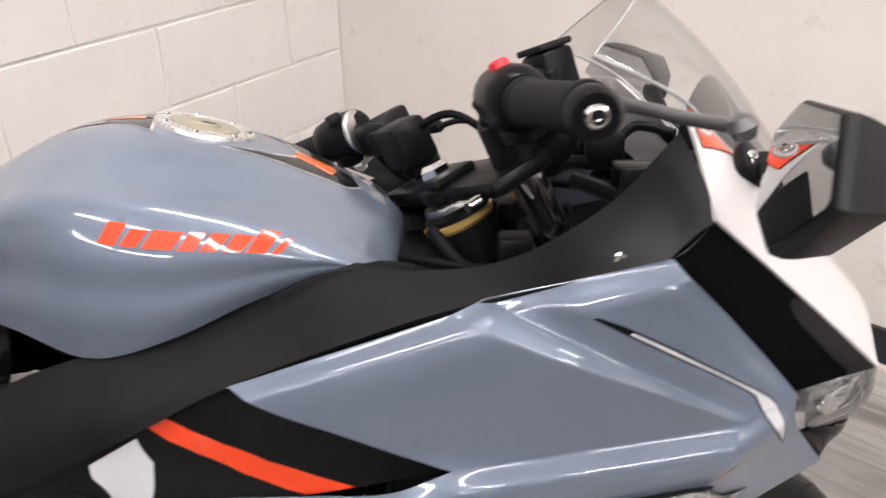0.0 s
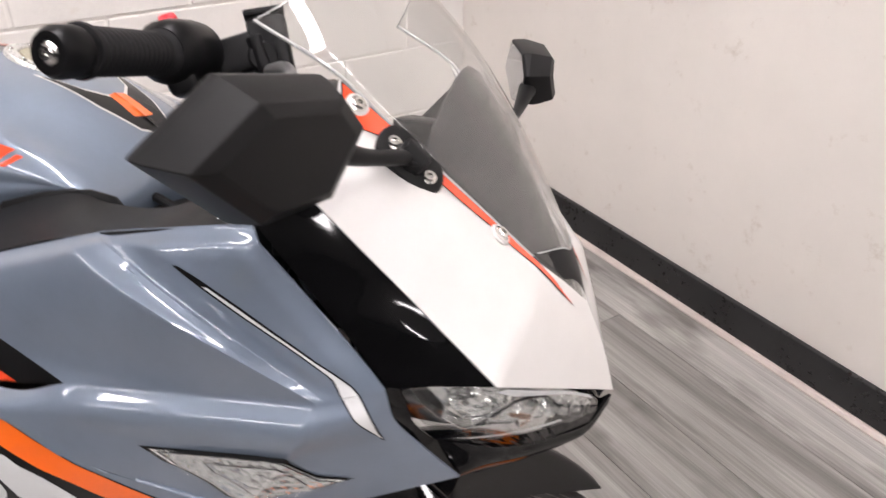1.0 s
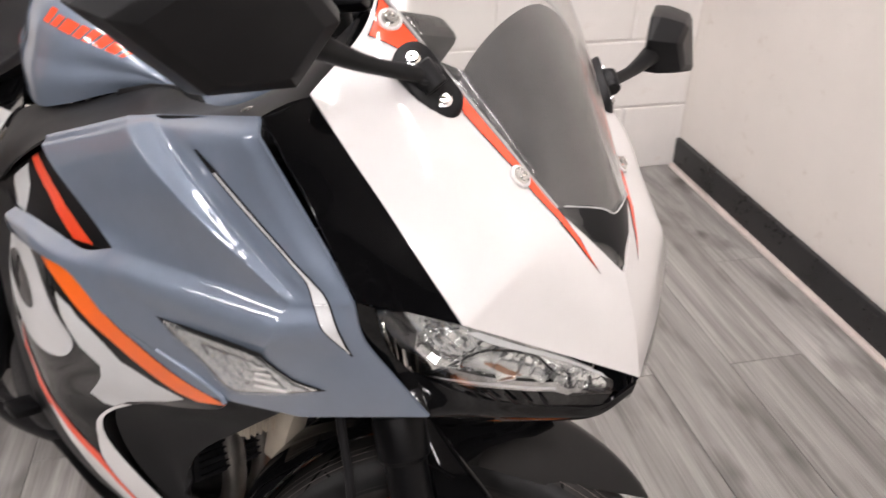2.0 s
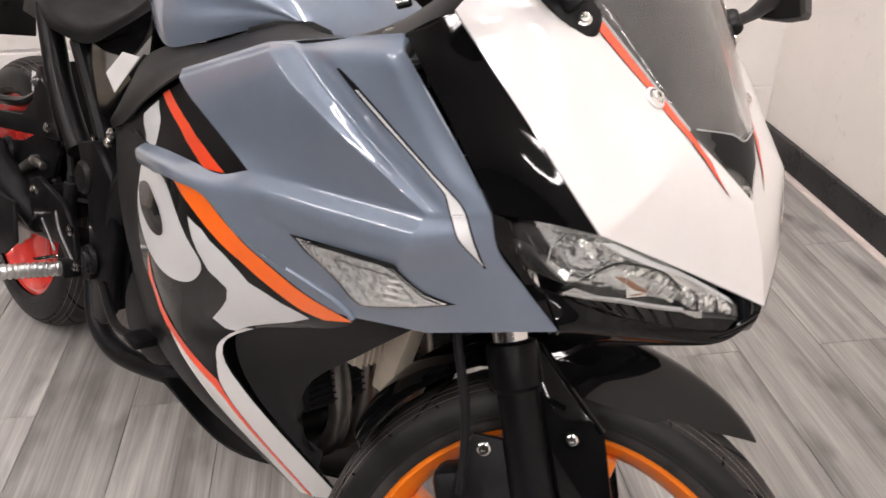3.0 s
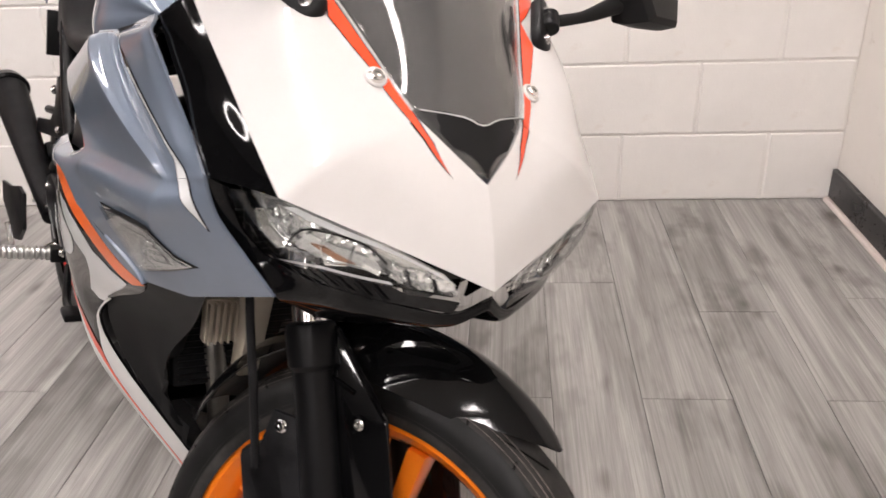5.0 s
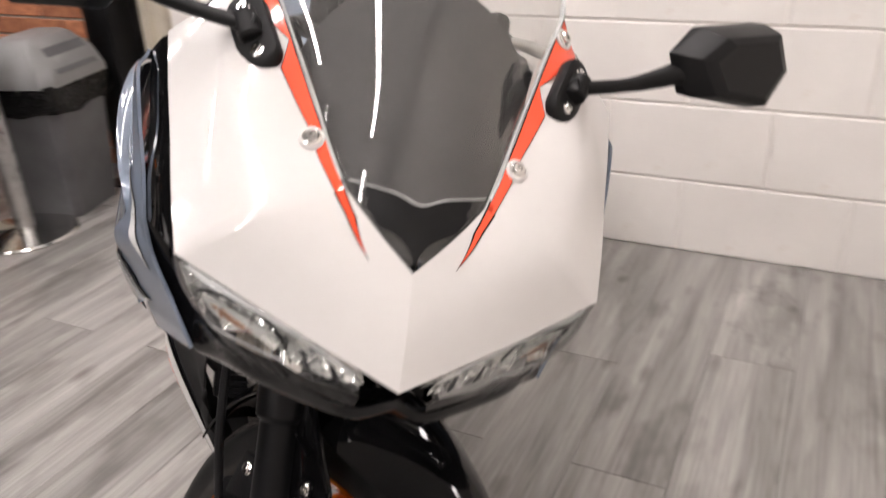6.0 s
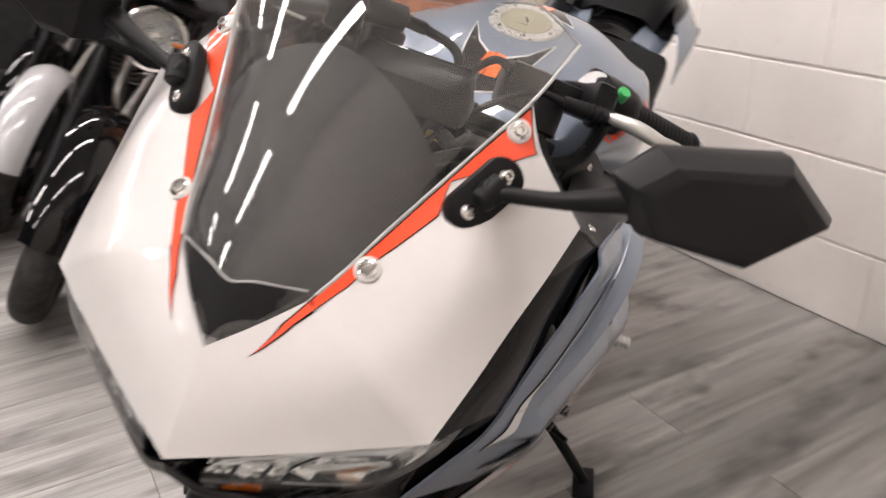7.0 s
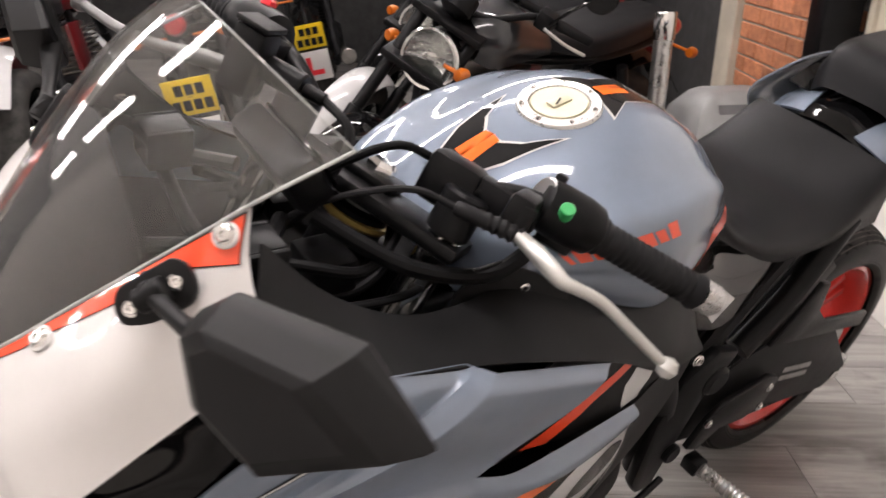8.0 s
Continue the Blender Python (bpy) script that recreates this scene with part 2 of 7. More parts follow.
def plank_material():
    m, nt, p = shader("grey_vinyl_plank")
    info = nt.nodes.new("ShaderNodeObjectInfo")
    c = coords(nt)
    shift = nt.nodes.new("ShaderNodeVectorMath")
    shift.operation = "ADD"
    spread = nt.nodes.new("ShaderNodeVectorMath")
    spread.operation = "SCALE"
    spread.inputs[0].default_value = (37.0, 53.0, 11.0)
    link(nt, info.outputs["Random"], spread.inputs["Scale"])
    link(nt, c, shift.inputs[0])
    link(nt, spread.outputs[0], shift.inputs[1])
    stretch = nt.nodes.new("ShaderNodeMapping")
    stretch.inputs["Scale"].default_value = (9.0, 0.6, 1.0)
    link(nt, shift.outputs[0], stretch.inputs[0])
    fig = node(nt, "ShaderNodeTexNoise", Scale=1.4, Detail=7.0, Roughness=0.62, Distortion=0.7)
    link(nt, stretch.outputs[0], fig.inputs["Vector"])
    st2 = nt.nodes.new("ShaderNodeMapping")
    st2.inputs["Scale"].default_value = (85.0, 1.3, 1.0)
    link(nt, shift.outputs[0], st2.inputs[0])
    fib = node(nt, "ShaderNodeTexNoise", Scale=2.0, Detail=4.0, Roughness=0.7)
    link(nt, st2.outputs[0], fib.inputs["Vector"])
    st3 = nt.nodes.new("ShaderNodeMapping")
    st3.inputs["Scale"].default_value = (7.0, 2.6, 1.0)
    link(nt, shift.outputs[0], st3.inputs[0])
    knot = node(nt, "ShaderNodeTexNoise", Scale=1.3, Detail=3.0, Roughness=0.55)
    link(nt, st3.outputs[0], knot.inputs["Vector"])
    tone = ramp(nt, fig.outputs["Fac"], (0.165, 0.156, 0.147), (0.45, 0.434, 0.414), 0.30, 0.68)
    fibre = ramp(nt, fib.outputs["Fac"], (0.70, 0.70, 0.70), (1.12, 1.12, 1.12), 0.3, 0.7)
    knots = ramp(nt, knot.outputs["Fac"], (0.50, 0.49, 0.48), (1, 1, 1), 0.29, 0.47)
    st4 = nt.nodes.new("ShaderNodeMapping")
    st4.inputs["Scale"].default_value = (8.0, 3.4, 1.0)
    link(nt, shift.outputs[0], st4.inputs[0])
    pin = node(nt, "ShaderNodeTexVoronoi", Scale=1.0)
    link(nt, st4.outputs[0], pin.inputs["Vector"])
    pins = ramp(nt, pin.outputs["Distance"], (0.52, 0.50, 0.48), (1, 1, 1), 0.03, 0.17)
    each = nt.nodes.new("ShaderNodeMapRange")
    each.inputs["To Min"].default_value, each.inputs["To Max"].default_value = 0.80, 1.18
    link(nt, info.outputs["Random"], each.inputs["Value"])
    out = tone
    for other in (fibre, knots, pins, each.outputs[0]):
        mix = nt.nodes.new("ShaderNodeMix")
        mix.data_type, mix.blend_type = "RGBA", "MULTIPLY"
        mix.inputs[0].default_value = 1.0
        link(nt, out, mix.inputs[6])
        link(nt, other, mix.inputs[7])
        out = mix.outputs[2]
    link(nt, out, p.inputs["Base Color"])
    mr = node(nt, "ShaderNodeMapRange")
    mr.inputs["To Min"].default_value, mr.inputs["To Max"].default_value = 0.26, 0.46
    link(nt, fig.outputs["Fac"], mr.inputs["Value"])
    link(nt, mr.outputs[0], p.inputs["Roughness"])
    b = node(nt, "ShaderNodeBump", Strength=0.15, Distance=0.0008)
    link(nt, fib.outputs["Fac"], b.inputs["Height"])
    link(nt, b.outputs[0], p.inputs["Normal"])
    return m


def brick_material():
    m, nt, p = shader("red_brick")
    info = nt.nodes.new("ShaderNodeObjectInfo")
    c = coords(nt)
    n = node(nt, "ShaderNodeTexNoise", Scale=30.0, Detail=6.0, Roughness=0.7)
    shift = nt.nodes.new("ShaderNodeVectorMath")
    shift.operation = "ADD"
    link(nt, c, shift.inputs[0])
    link(nt, info.outputs["Random"], shift.inputs[1])
    link(nt, shift.outputs[0], n.inputs["Vector"])
    tone = ramp(nt, n.outputs["Fac"], (0.34, 0.12, 0.06), (0.62, 0.25, 0.12))
    each = nt.nodes.new("ShaderNodeMapRange")
    each.inputs["To Min"].default_value, each.inputs["To Max"].default_value = 0.65, 1.2
    link(nt, info.outputs["Random"], each.inputs["Value"])
    mix = nt.nodes.new("ShaderNodeMix")
    mix.data_type, mix.blend_type = "RGBA", "MULTIPLY"
    mix.inputs[0].default_value = 1.0
    link(nt, tone, mix.inputs[6])
    link(nt, each.outputs[0], mix.inputs[7])
    link(nt, mix.outputs[2], p.inputs["Base Color"])
    p.inputs["Roughness"].default_value = 0.8
    b = node(nt, "ShaderNodeBump", Strength=0.6, Distance=0.003)
    link(nt, n.outputs["Fac"], b.inputs["Height"])
    link(nt, b.outputs[0], p.inputs["Normal"])
    return m


PLANK = plank_material()
BRICK = brick_material()
MORTAR = surface("mortar", (0.42, 0.37, 0.31), 0.9, vary=0.2, scale=20, grain=200, bump=0.5, dist=0.002)


# ---------------------------------------------------------------- mesh helpers
def mesh_of(name, verts, faces, material, smooth=True):
    me = bpy.data.meshes.new(name)
    me.from_pydata([tuple(v) for v in verts], [], faces)
    me.materials.append(material)
    if smooth:
        me.polygons.foreach_set("use_smooth", [True] * len(me.polygons))
    me.update()
    return me


def part(name, bm, material, parent, label="", m=None, smooth=35):
    """Links a bmesh as one mesh object under a thing or a part; edges sharper than `smooth` degrees stay sharp."""
    bmesh.ops.recalc_face_normals(bm, faces=bm.faces)
    for f in bm.faces:
        f.smooth = smooth > 0
    if smooth > 0:
        lim = radians(smooth)
        for e in bm.edges:
            if len(e.link_faces) == 2 and e.calc_face_angle(0) > lim:
                e.smooth = False
    me = bpy.data.meshes.new(name)
    bm.to_mesh(me)
    bm.free()
    me.materials.append(material)
    ob = new(name, me)
    ob.parent = parent
    if m is not None:
        ob.matrix_basis = m
    if label:
        ob["label"] = label
    return ob


def thing(name, label, category, m=None, group=""):
    ob = new(name)
    ob.empty_display_size = 0.1
    if m is not None:
        ob.matrix_basis = m
    return tagged(ob, label, category, group)


def bevelled(bm, width, segments=2, angle=25):
    edges = [e for e in bm.edges if len(e.link_faces) == 2 and e.calc_face_angle(0) > radians(angle)]
    if edges and width > 0:
        bmesh.ops.bevel(bm, geom=edges, offset=width, segments=segments, affect="EDGES", profile=0.5, clamp_overlap=True)
    return bm


def box(x0, x1, y0, y1, z0, z1, bevel=0.0, m=None, segments=2):
    bm = bmesh.new()
    bmesh.ops.create_cube(bm, size=1)
    bmesh.ops.transform(bm, matrix=Matrix.Translation(((x0 + x1) / 2, (y0 + y1) / 2, (z0 + z1) / 2))
                        @ Matrix.Diagonal((x1 - x0, y1 - y0, z1 - z0, 1)), verts=bm.verts)
    bevelled(bm, bevel, segments)
    if m is not None:
        bmesh.ops.transform(bm, matrix=m, verts=bm.verts)
    return bm


def join(*bms):
    out = bms[0]
    for b in bms[1:]:
        me = bpy.data.meshes.new("tmp")
        b.to_mesh(me)
        b.free()
        out.from_mesh(me)
        bpy.data.meshes.remove(me)
    return out


def frame_between(a, b):
    a, b = Vector(a), Vector(b)
    d = (b - a)
    z = d.normalized()
    q = z.to_track_quat("Z", "Y").to_matrix().to_4x4()
    return Matrix.Translation(a) @ q, d.length


def lathe(profile, segments=32, m=None, closed_ends=True):
    """Revolves (radius, height) pairs about z."""
    bm = bmesh.new()
    rings = []
    for r, z in profile:
        if r < 1e-6:
            rings.append([bm.verts.new((0, 0, z))])
        else:
            rings.append([bm.verts.new((r * math.cos(2 * math.pi * i / segments), r * math.sin(2 * math.pi * i / segments), z))
                          for i in range(segments)])
    for a, b in zip(rings, rings[1:]):
        for i in range(segments):
            j = (i + 1) % segments
            va, vb = [a[i % len(a)], a[j % len(a)]], [b[i % len(b)], b[j % len(b)]]
            f = list(dict.fromkeys((va[0], va[1], vb[1], vb[0])))
            if len(f) > 2:
                bm.faces.new(f)
    if closed_ends:
        for ring in (rings[0], rings[-1]):
            if len(ring) > 2:
                bm.faces.new(ring)
    if m is not None:
        bmesh.ops.transform(bm, matrix=m, verts=bm.verts)
    return bm


def rod(a, b, r, r2=None, segments=20, bevel=0.15):
    """A round bar from a to b with softened ends."""
    m, n = frame_between(a, b)
    r2 = r if r2 is None else r2
    e = min(bevel * min(r, r2), n / 4)
    return lathe([(r - e, 0), (r, e), (r2, n - e), (r2 - e, n)], segments, m)


def tube(points, r, segments=10, closed=False, samples=6):
    """A round tube along a smooth line through the points."""
    pts = [Vector(p) for p in points]
    line = []
    n = len(pts)
    for i in range(n - 1):
        p0, p1, p2, p3 = pts[max(i - 1, 0)], pts[i], pts[i + 1], pts[min(i + 2, n - 1)]
        for k in range(samples):
            t = k / samples
            line.append(0.5 * ((2 * p1) + (p2 - p0) * t + (2 * p0 - 5 * p1 + 4 * p2 - p3) * t * t
                               + (3 * p1 - p0 - 3 * p2 + p3) * t ** 3))
    line.append(pts[-1])
    bm = bmesh.new()
    rings = []
    up = Vector((0.123, 0.31, 1)).normalized()
    for i, p in enumerate(line):
        d = (line[min(i + 1, len(line) - 1)] - line[max(i - 1, 0)]).normalized()
        x = up.cross(d).normalized()
        y = d.cross(x)
        rr = r(i / (len(line) - 1)) if callable(r) else r
        rings.append([bm.verts.new(p + x * rr * math.cos(2 * math.pi * k / segments) + y * rr * math.sin(2 * math.pi * k / segments))
                      for k in range(segments)])
    for a, b in zip(rings, rings[1:]):
        for k in range(segments):
            bm.faces.new((a[k], a[(k + 1) % segments], b[(k + 1) % segments], b[k]))
    bm.faces.new(rings[0])
    bm.faces.new(rings[-1])
    return bm


def prism(outline, thick, bevel=0.0, m=None, segments=2):
    """A plate with the given (x, y) outline, from z = 0 to thick."""
    bm = bmesh.new()
    vs = [bm.verts.new((x, y, 0)) for x, y in outline]
    f = bm.faces.new(vs)
    r = bmesh.ops.extrude_face_region(bm, geom=[f])
    bmesh.ops.translate(bm, vec=(0, 0, thick), verts=[v for v in r["geom"] if isinstance(v, bmesh.types.BMVert)])
    bmesh.ops.recalc_face_normals(bm, faces=bm.faces)
    bevelled(bm, bevel, segments, 40)
    if m is not None:
        bmesh.ops.transform(bm, matrix=m, verts=bm.verts)
    return bm


class Patch:
    """A smooth sheet through a small net of control points (rows by columns)."""

    def __init__(self, net, faceted=False, relief=None):
        self.net, self.faceted, self.relief = np.array(net, float), faceted, relief

    @staticmethod
    def _spline(p, t):
        n = len(p)
        t = np.clip(np.asarray(t, float), 0, 1) * (n - 1)
        i = np.minimum(t.astype(int), n - 2)
        f = (t - i)[:, None]
        p0 = np.where((i > 0)[:, None, None], p[np.maximum(i - 1, 0)], 2 * p[i] - p[i + 1])
        p3 = np.where((i < n - 2)[:, None, None], p[np.minimum(i + 2, n - 1)], 2 * p[i + 1] - p[i])
        f = f[:, :, None]
        p1, p2 = p[i], p[i + 1]
        return 0.5 * (2 * p1 + (p2 - p0) * f + (2 * p0 - 5 * p1 + 4 * p2 - p3) * f ** 2 + (3 * p1 - p0 - 3 * p2 + p3) * f ** 3)

    def at(self, u, v):
        """Points at u and v; creases of a faceted sheet are rounded off, relief stands out along the normal."""
        u, v = np.atleast_1d(u).astype(float), np.atleast_1d(v).astype(float)
        p = self.base(u, v)
        if self.faceted:
            d = np.minimum(0.008, np.minimum(np.clip(u, 0, 1), 1 - np.clip(u, 0, 1)))
            p = (p + self.base(u - d, v) + self.base(u + d, v)) / 3
        if self.relief is None:
            return p
        e = 0.12
        du = self.base(np.clip(u + e, 0, 1), v) - self.base(np.clip(u - e, 0, 1), v)
        dv = self.base(u, np.clip(v + e, 0, 1)) - self.base(u, np.clip(v - e, 0, 1))
        n = np.cross(du, dv)
        n /= np.linalg.norm(n, axis=1, keepdims=True) + 1e-12
        ref = np.cross(self.net[0, -1] - self.net[0, 0], self.net[-1, 0] - self.net[0, 0])
        if ref[1] * self.net[:, :, 1].mean() < 0:
            n = -n
        return p + n * self.relief(u, v)[:, None]

    def base(self, u, v):
        """The bare sheet: u runs along the columns, v down the rows, arrays of one length."""
        rows = self._spline(self.net, v)
        out = np.zeros((len(u), 3))
        m = rows.shape[1]
        t = np.clip(u, 0, 1) * (m - 1)
        i = np.minimum(t.astype(int), m - 2)
        f = (t - i)[:, None]
        k = np.arange(len(u))
        p1, p2 = rows[k, i], rows[k, i + 1]
        if self.faceted:
            return p1 + (p2 - p1) * f
        p0 = np.where((i > 0)[:, None], rows[k, np.maximum(i - 1, 0)], 2 * p1 - p2)
        p3 = np.where((i < m - 2)[:, None], rows[k, np.minimum(i + 2, m - 1)], 2 * p2 - p1)
        out = 0.5 * (2 * p1 + (p2 - p0) * f + (2 * p0 - 5 * p1 + 4 * p2 - p3) * f ** 2 + (3 * p1 - p0 - 3 * p2 + p3) * f ** 3)
        return out

    def normal(self, u, v, e=1e-3):
        u, v = np.atleast_1d(u).astype(float), np.atleast_1d(v).astype(float)
        du = self.at(np.minimum(u + e, 1), v) - self.at(np.maximum(u - e, 0), v)
        dv = self.at(u, np.minimum(v + e, 1)) - self.at(u, np.maximum(v - e, 0))
        n = np.cross(du, dv)
        return n / (np.linalg.norm(n, axis=1, keepdims=True) + 1e-12)

    def uv(self, p):
        """The place on the sheet nearest to p."""
        g = np.linspace(0, 1, 41)
        U, V = [a.ravel() for a in np.meshgrid(g, g)]
        w = 1 / 40
        for _ in range(4):
            d = ((self.at(U, V) - np.array(p)) ** 2).sum(1)
            k = int(d.argmin())
            u, v = U[k], V[k]
            s = np.linspace(-w, w, 9)
            U, V = [a.ravel() for a in np.meshgrid(np.clip(u + s, 0, 1), np.clip(v + s, 0, 1))]
            w /= 4
        return u, v

    def mirrored(self):
        return Patch(self.net * np.array([1, -1, 1]), self.faceted, self.relief)


def sheet(patch, nu=24, nv=16, thick=0.003, away=None, hole=None):
    """A bmesh of a patch with real thickness, grown to the side that faces away from the point `away`'s opposite."""
    u, v = np.meshgrid(np.linspace(0, 1, nu + 1), np.linspace(0, 1, nv + 1))
    p = patch.at(u.ravel(), v.ravel())
    n = patch.normal(np.clip(u.ravel(), 0.002, 0.998), np.clip(v.ravel(), 0.002, 0.998))
    inner = np.array(away if away is not None else (0.3, 0, 0.7))
    if ((p - inner) * n).sum() < 0:
        n = -n
    q = p - n * thick
    bm = bmesh.new()
    a = [bm.verts.new(x) for x in p]
    b = [bm.verts.new(x) for x in q]
    w = nu + 1
    for j in range(nv):
        for i in range(nu):
            k = j * w + i
            bm.faces.new((a[k], a[k + 1], a[k + w + 1], a[k + w]))
            bm.faces.new((b[k], b[k + w], b[k + w + 1], b[k + 1]))
    rim = [j * w for j in range(nv + 1)], [j * w + nu for j in range(nv + 1)], list(range(w)), [nv * w + i for i in range(w)]
    for line in rim:
        for i, j in zip(line, line[1:]):
            bm.faces.new((a[i], a[j], b[j], b[i]))
    bmesh.ops.remove_doubles(bm, verts=bm.verts, dist=1e-5)
    return bm


def skin(patches, nu, nv, thick, away):
    """Several patches as one sheet: shared edges welded, grown inwards to a real thickness."""
    bm = bmesh.new()
    u, v = np.meshgrid(np.linspace(0, 1, nu + 1), np.linspace(0, 1, nv + 1))
    centre = []
    for patch in patches:
        vs = [bm.verts.new(x) for x in patch.at(u.ravel(), v.ravel())]
        for j in range(nv):
            for i in range(nu):
                k = j * (nu + 1) + i
                bm.faces.new((vs[k], vs[k + 1], vs[k + nu + 2], vs[k + nu + 1]))
    bmesh.ops.remove_doubles(bm, verts=bm.verts, dist=2e-4)
    bmesh.ops.recalc_face_normals(bm, faces=bm.faces)
    inner = Vector(away)
    if sum((f.calc_center_median() - inner).dot(f.normal) * f.calc_area() for f in bm.faces) < 0:
        bmesh.ops.reverse_faces(bm, faces=bm.faces)
    bmesh.ops.solidify(bm, geom=bm.faces[:], thickness=thick)
    return bm


def decal(patch, outline, lift=0.0007, away=(0.3, 0, 0.7), step=0.05):
    """A thin film cut to an outline of (u, v) places on a patch, laid on its outer face."""
    pts = [tuple(p) for p in outline]
    bm = bmesh.new()
    f = bm.faces.new([bm.verts.new((u, v, 0)) for u, v in pts])
    for axis in (0, 1):
        lo, hi = min(p[axis] for p in pts), max(p[axis] for p in pts)
        k = math.ceil(lo / step) * step
        while k < hi:
            co, no = [0, 0, 0], [0, 0, 0]
            co[axis], no[axis] = k, 1
            bmesh.ops.bisect_plane(bm, geom=bm.verts[:] + bm.edges[:] + bm.faces[:], plane_co=co, plane_no=no)
            k += step
    bmesh.ops.triangulate(bm, faces=bm.faces)
    u = np.array([v.co.x for v in bm.verts])
    w = np.array([v.co.y for v in bm.verts])
    p = patch.at(u, w)
    n = patch.normal(np.clip(u, 0.002, 0.998), np.clip(w, 0.002, 0.998))
    if ((p - np.array(away)) * n).sum() < 0:
        n = -n
    for vert, q in zip(bm.verts, p + n * lift):
        vert.co = q
    return bm


def rounded(points, per=6):
    """A closed smooth line through (u, v) places."""
    p = np.array(points, float)
    n = len(p)
    out = []
    for i in range(n):
        a, b, c, d = p[i - 1], p[i], p[(i + 1) % n], p[(i + 2) % n]
        for k in range(per):
            t = k / per
            out.append(tuple(0.5 * (2 * b + (c - a) * t + (2 * a - 5 * b + 4 * c - d) * t * t + (3 * b - a - 3 * c + d) * t ** 3)))
    return out


def flow(points, per=4):
    """An open smooth line through (u, v) places."""
    p = [points[0]] + list(points) + [points[-1]]
    p = np.array(p, float)
    out = []
    for i in range(1, len(p) - 2):
        a, b, c, d = p[i - 1], p[i], p[i + 1], p[i + 2]
        for k in range(per):
            t = k / per
            out.append(tuple(0.5 * (2 * b + (c - a) * t + (2 * a - 5 * b + 4 * c - d) * t * t + (3 * b - a - 3 * c + d) * t ** 3)))
    return out + [tuple(p[-2])]


def screw(name, parent, at, out, r=0.007, material=CHROME, label="chrome hex socket screw"):
    """A dished socket screw whose head faces along `out`."""
    m, _ = frame_between(at, Vector(at) + Vector(out))
    bm = lathe([(r * 1.35, -0.004), (r * 1.35, 0.0005), (r, 0.0015), (r, 0.003), (r * 0.85, 0.004), (r * 0.5, 0.004)], 20, m, False)
    bm2 = lathe([(r * 0.5, 0.004), (r * 0.42, 0.0015), (0, 0.0015)], 6, m, False)
    return part(name, join(bm, bm2), material, parent, label)


# ================================================================ the setting
A0, A1 = -6.0, 1.667      # along the block wall, to the plastered wall
B0, B1 = -5.6, 1.315      # across the room, to the block wall
H = 2.75
A_END = -1.34             # where the block wall stops beside the doorway

floor = new("floor", mesh_of("floor", [(A0 - 1, B0, -0.03), (A1 + 0.2, B0, -0.03), (A1 + 0.2, B1 + 0.2, -0.03), (A0 - 1, B1 + 0.2, -0.03),
                                       (A0 - 1, B0, -0.0035), (A1 + 0.2, B0, -0.0035), (A1 + 0.2, B1 + 0.2, -0.0035), (A0 - 1, B1 + 0.2, -0.0035)],
                             [(0, 3, 2, 1), (4, 5, 6, 7), (0, 1, 5, 4), (1, 2, 6, 5), (2, 3, 7, 6), (3, 0, 4, 7)],
                             surface("floor_screed", (0.05, 0.048, 0.045), 0.8), False))
tagged(floor, "grey wood-effect vinyl plank floor, lightly scuffed", "floor", kind="structure")


# near-black colour holds the gloom of the unlit room and keeps reflections dark
UNLIT_WALL = surface("unlit_wall_tone", (0.032, 0.031, 0.031), 0.85, vary=0.35, scale=12, grain=120, bump=0.5, dist=0.003)


def slab(name, x0, x1, y0, y1, z0, z1, material, label, category="wall", bevel=0.0):
    ob = part(name, box(x0, x1, y0, y1, z0, z1, bevel), material, None, smooth=0)
    return tagged(ob, label, category, kind="structure")


slab("ceiling", A0 - 0.2, A1 + 0.2, B0 - 0.2, B1 + 0.2, H, H + 0.15, CEILING, "plain white painted showroom ceiling", "ceiling")
wall_east = slab("wall_east", A1, A1 + 0.15, B0, B1 + 0.2, -0.03, H, PLASTER, "cream painted plaster wall, scuffed and stained")
slab("wall_south", A0 - 0.2, A1 + 0.2, B0 - 0.15, B0, -0.03, H, UNLIT_WALL, "plain wall coloured near black for the unlit showroom")
slab("wall_west", A0 - 0.15, A0, B0, B1 + 0.2, -0.03, H, UNLIT_WALL, "plain wall coloured near black for the unlit showroom")
wall_north = slab("wall_north", A_END, A1, B1 + 0.006, B1 + 0.2, -0.03, H, BLOCKPAINT, "white painted concrete block wall")
slab("wall_north_return", A0, -2.94, B1 + 0.006, B1 + 0.2, -0.03, H, UNLIT_WALL, "plain wall coloured near black for the unlit showroom")
# cream lining, drawn wider to stand in for a glossy door's bright reflection
slab("trim_doorway", -2.94, -2.712, B1 - 0.03, B1 + 0.2, -0.03, H, TRIMWOOD, "cream lining at the end of the brickwork, widened for a glossy door's glare", "trim")
# flat slab behind the post; the recess's shade is put into its colour
slab("wall_behind_post", -1.60, A_END - 0.122, B1 + 0.02, B1 + 0.2, -0.03, H, UNLIT_WALL, "wall behind the steel post, coloured dark as a shaded recess")

# skirting along the plastered wall, with its pale sealant bead on the floor
sk = box(A1 - 0.018, A1, B0, B1 - 0.001, 0.012, 0.105, 0.004)
tagged(part("baseboard", sk, SKIRT, None, smooth=20), "black gloss skirting board along the plaster wall", "skirting", kind="structure")
sb = tube([(A1 - 0.024, B0 + 0.1, 0.004), (A1 - 0.024, -1, 0.004), (A1 - 0.022, 0.4, 0.005), (A1 - 0.024, B1 - 0.01, 0.004)], 0.011, 8)
tagged(part("trim", sb, SEAL, None), "pale sealant bead between floor and skirting", "trim", kind="structure")

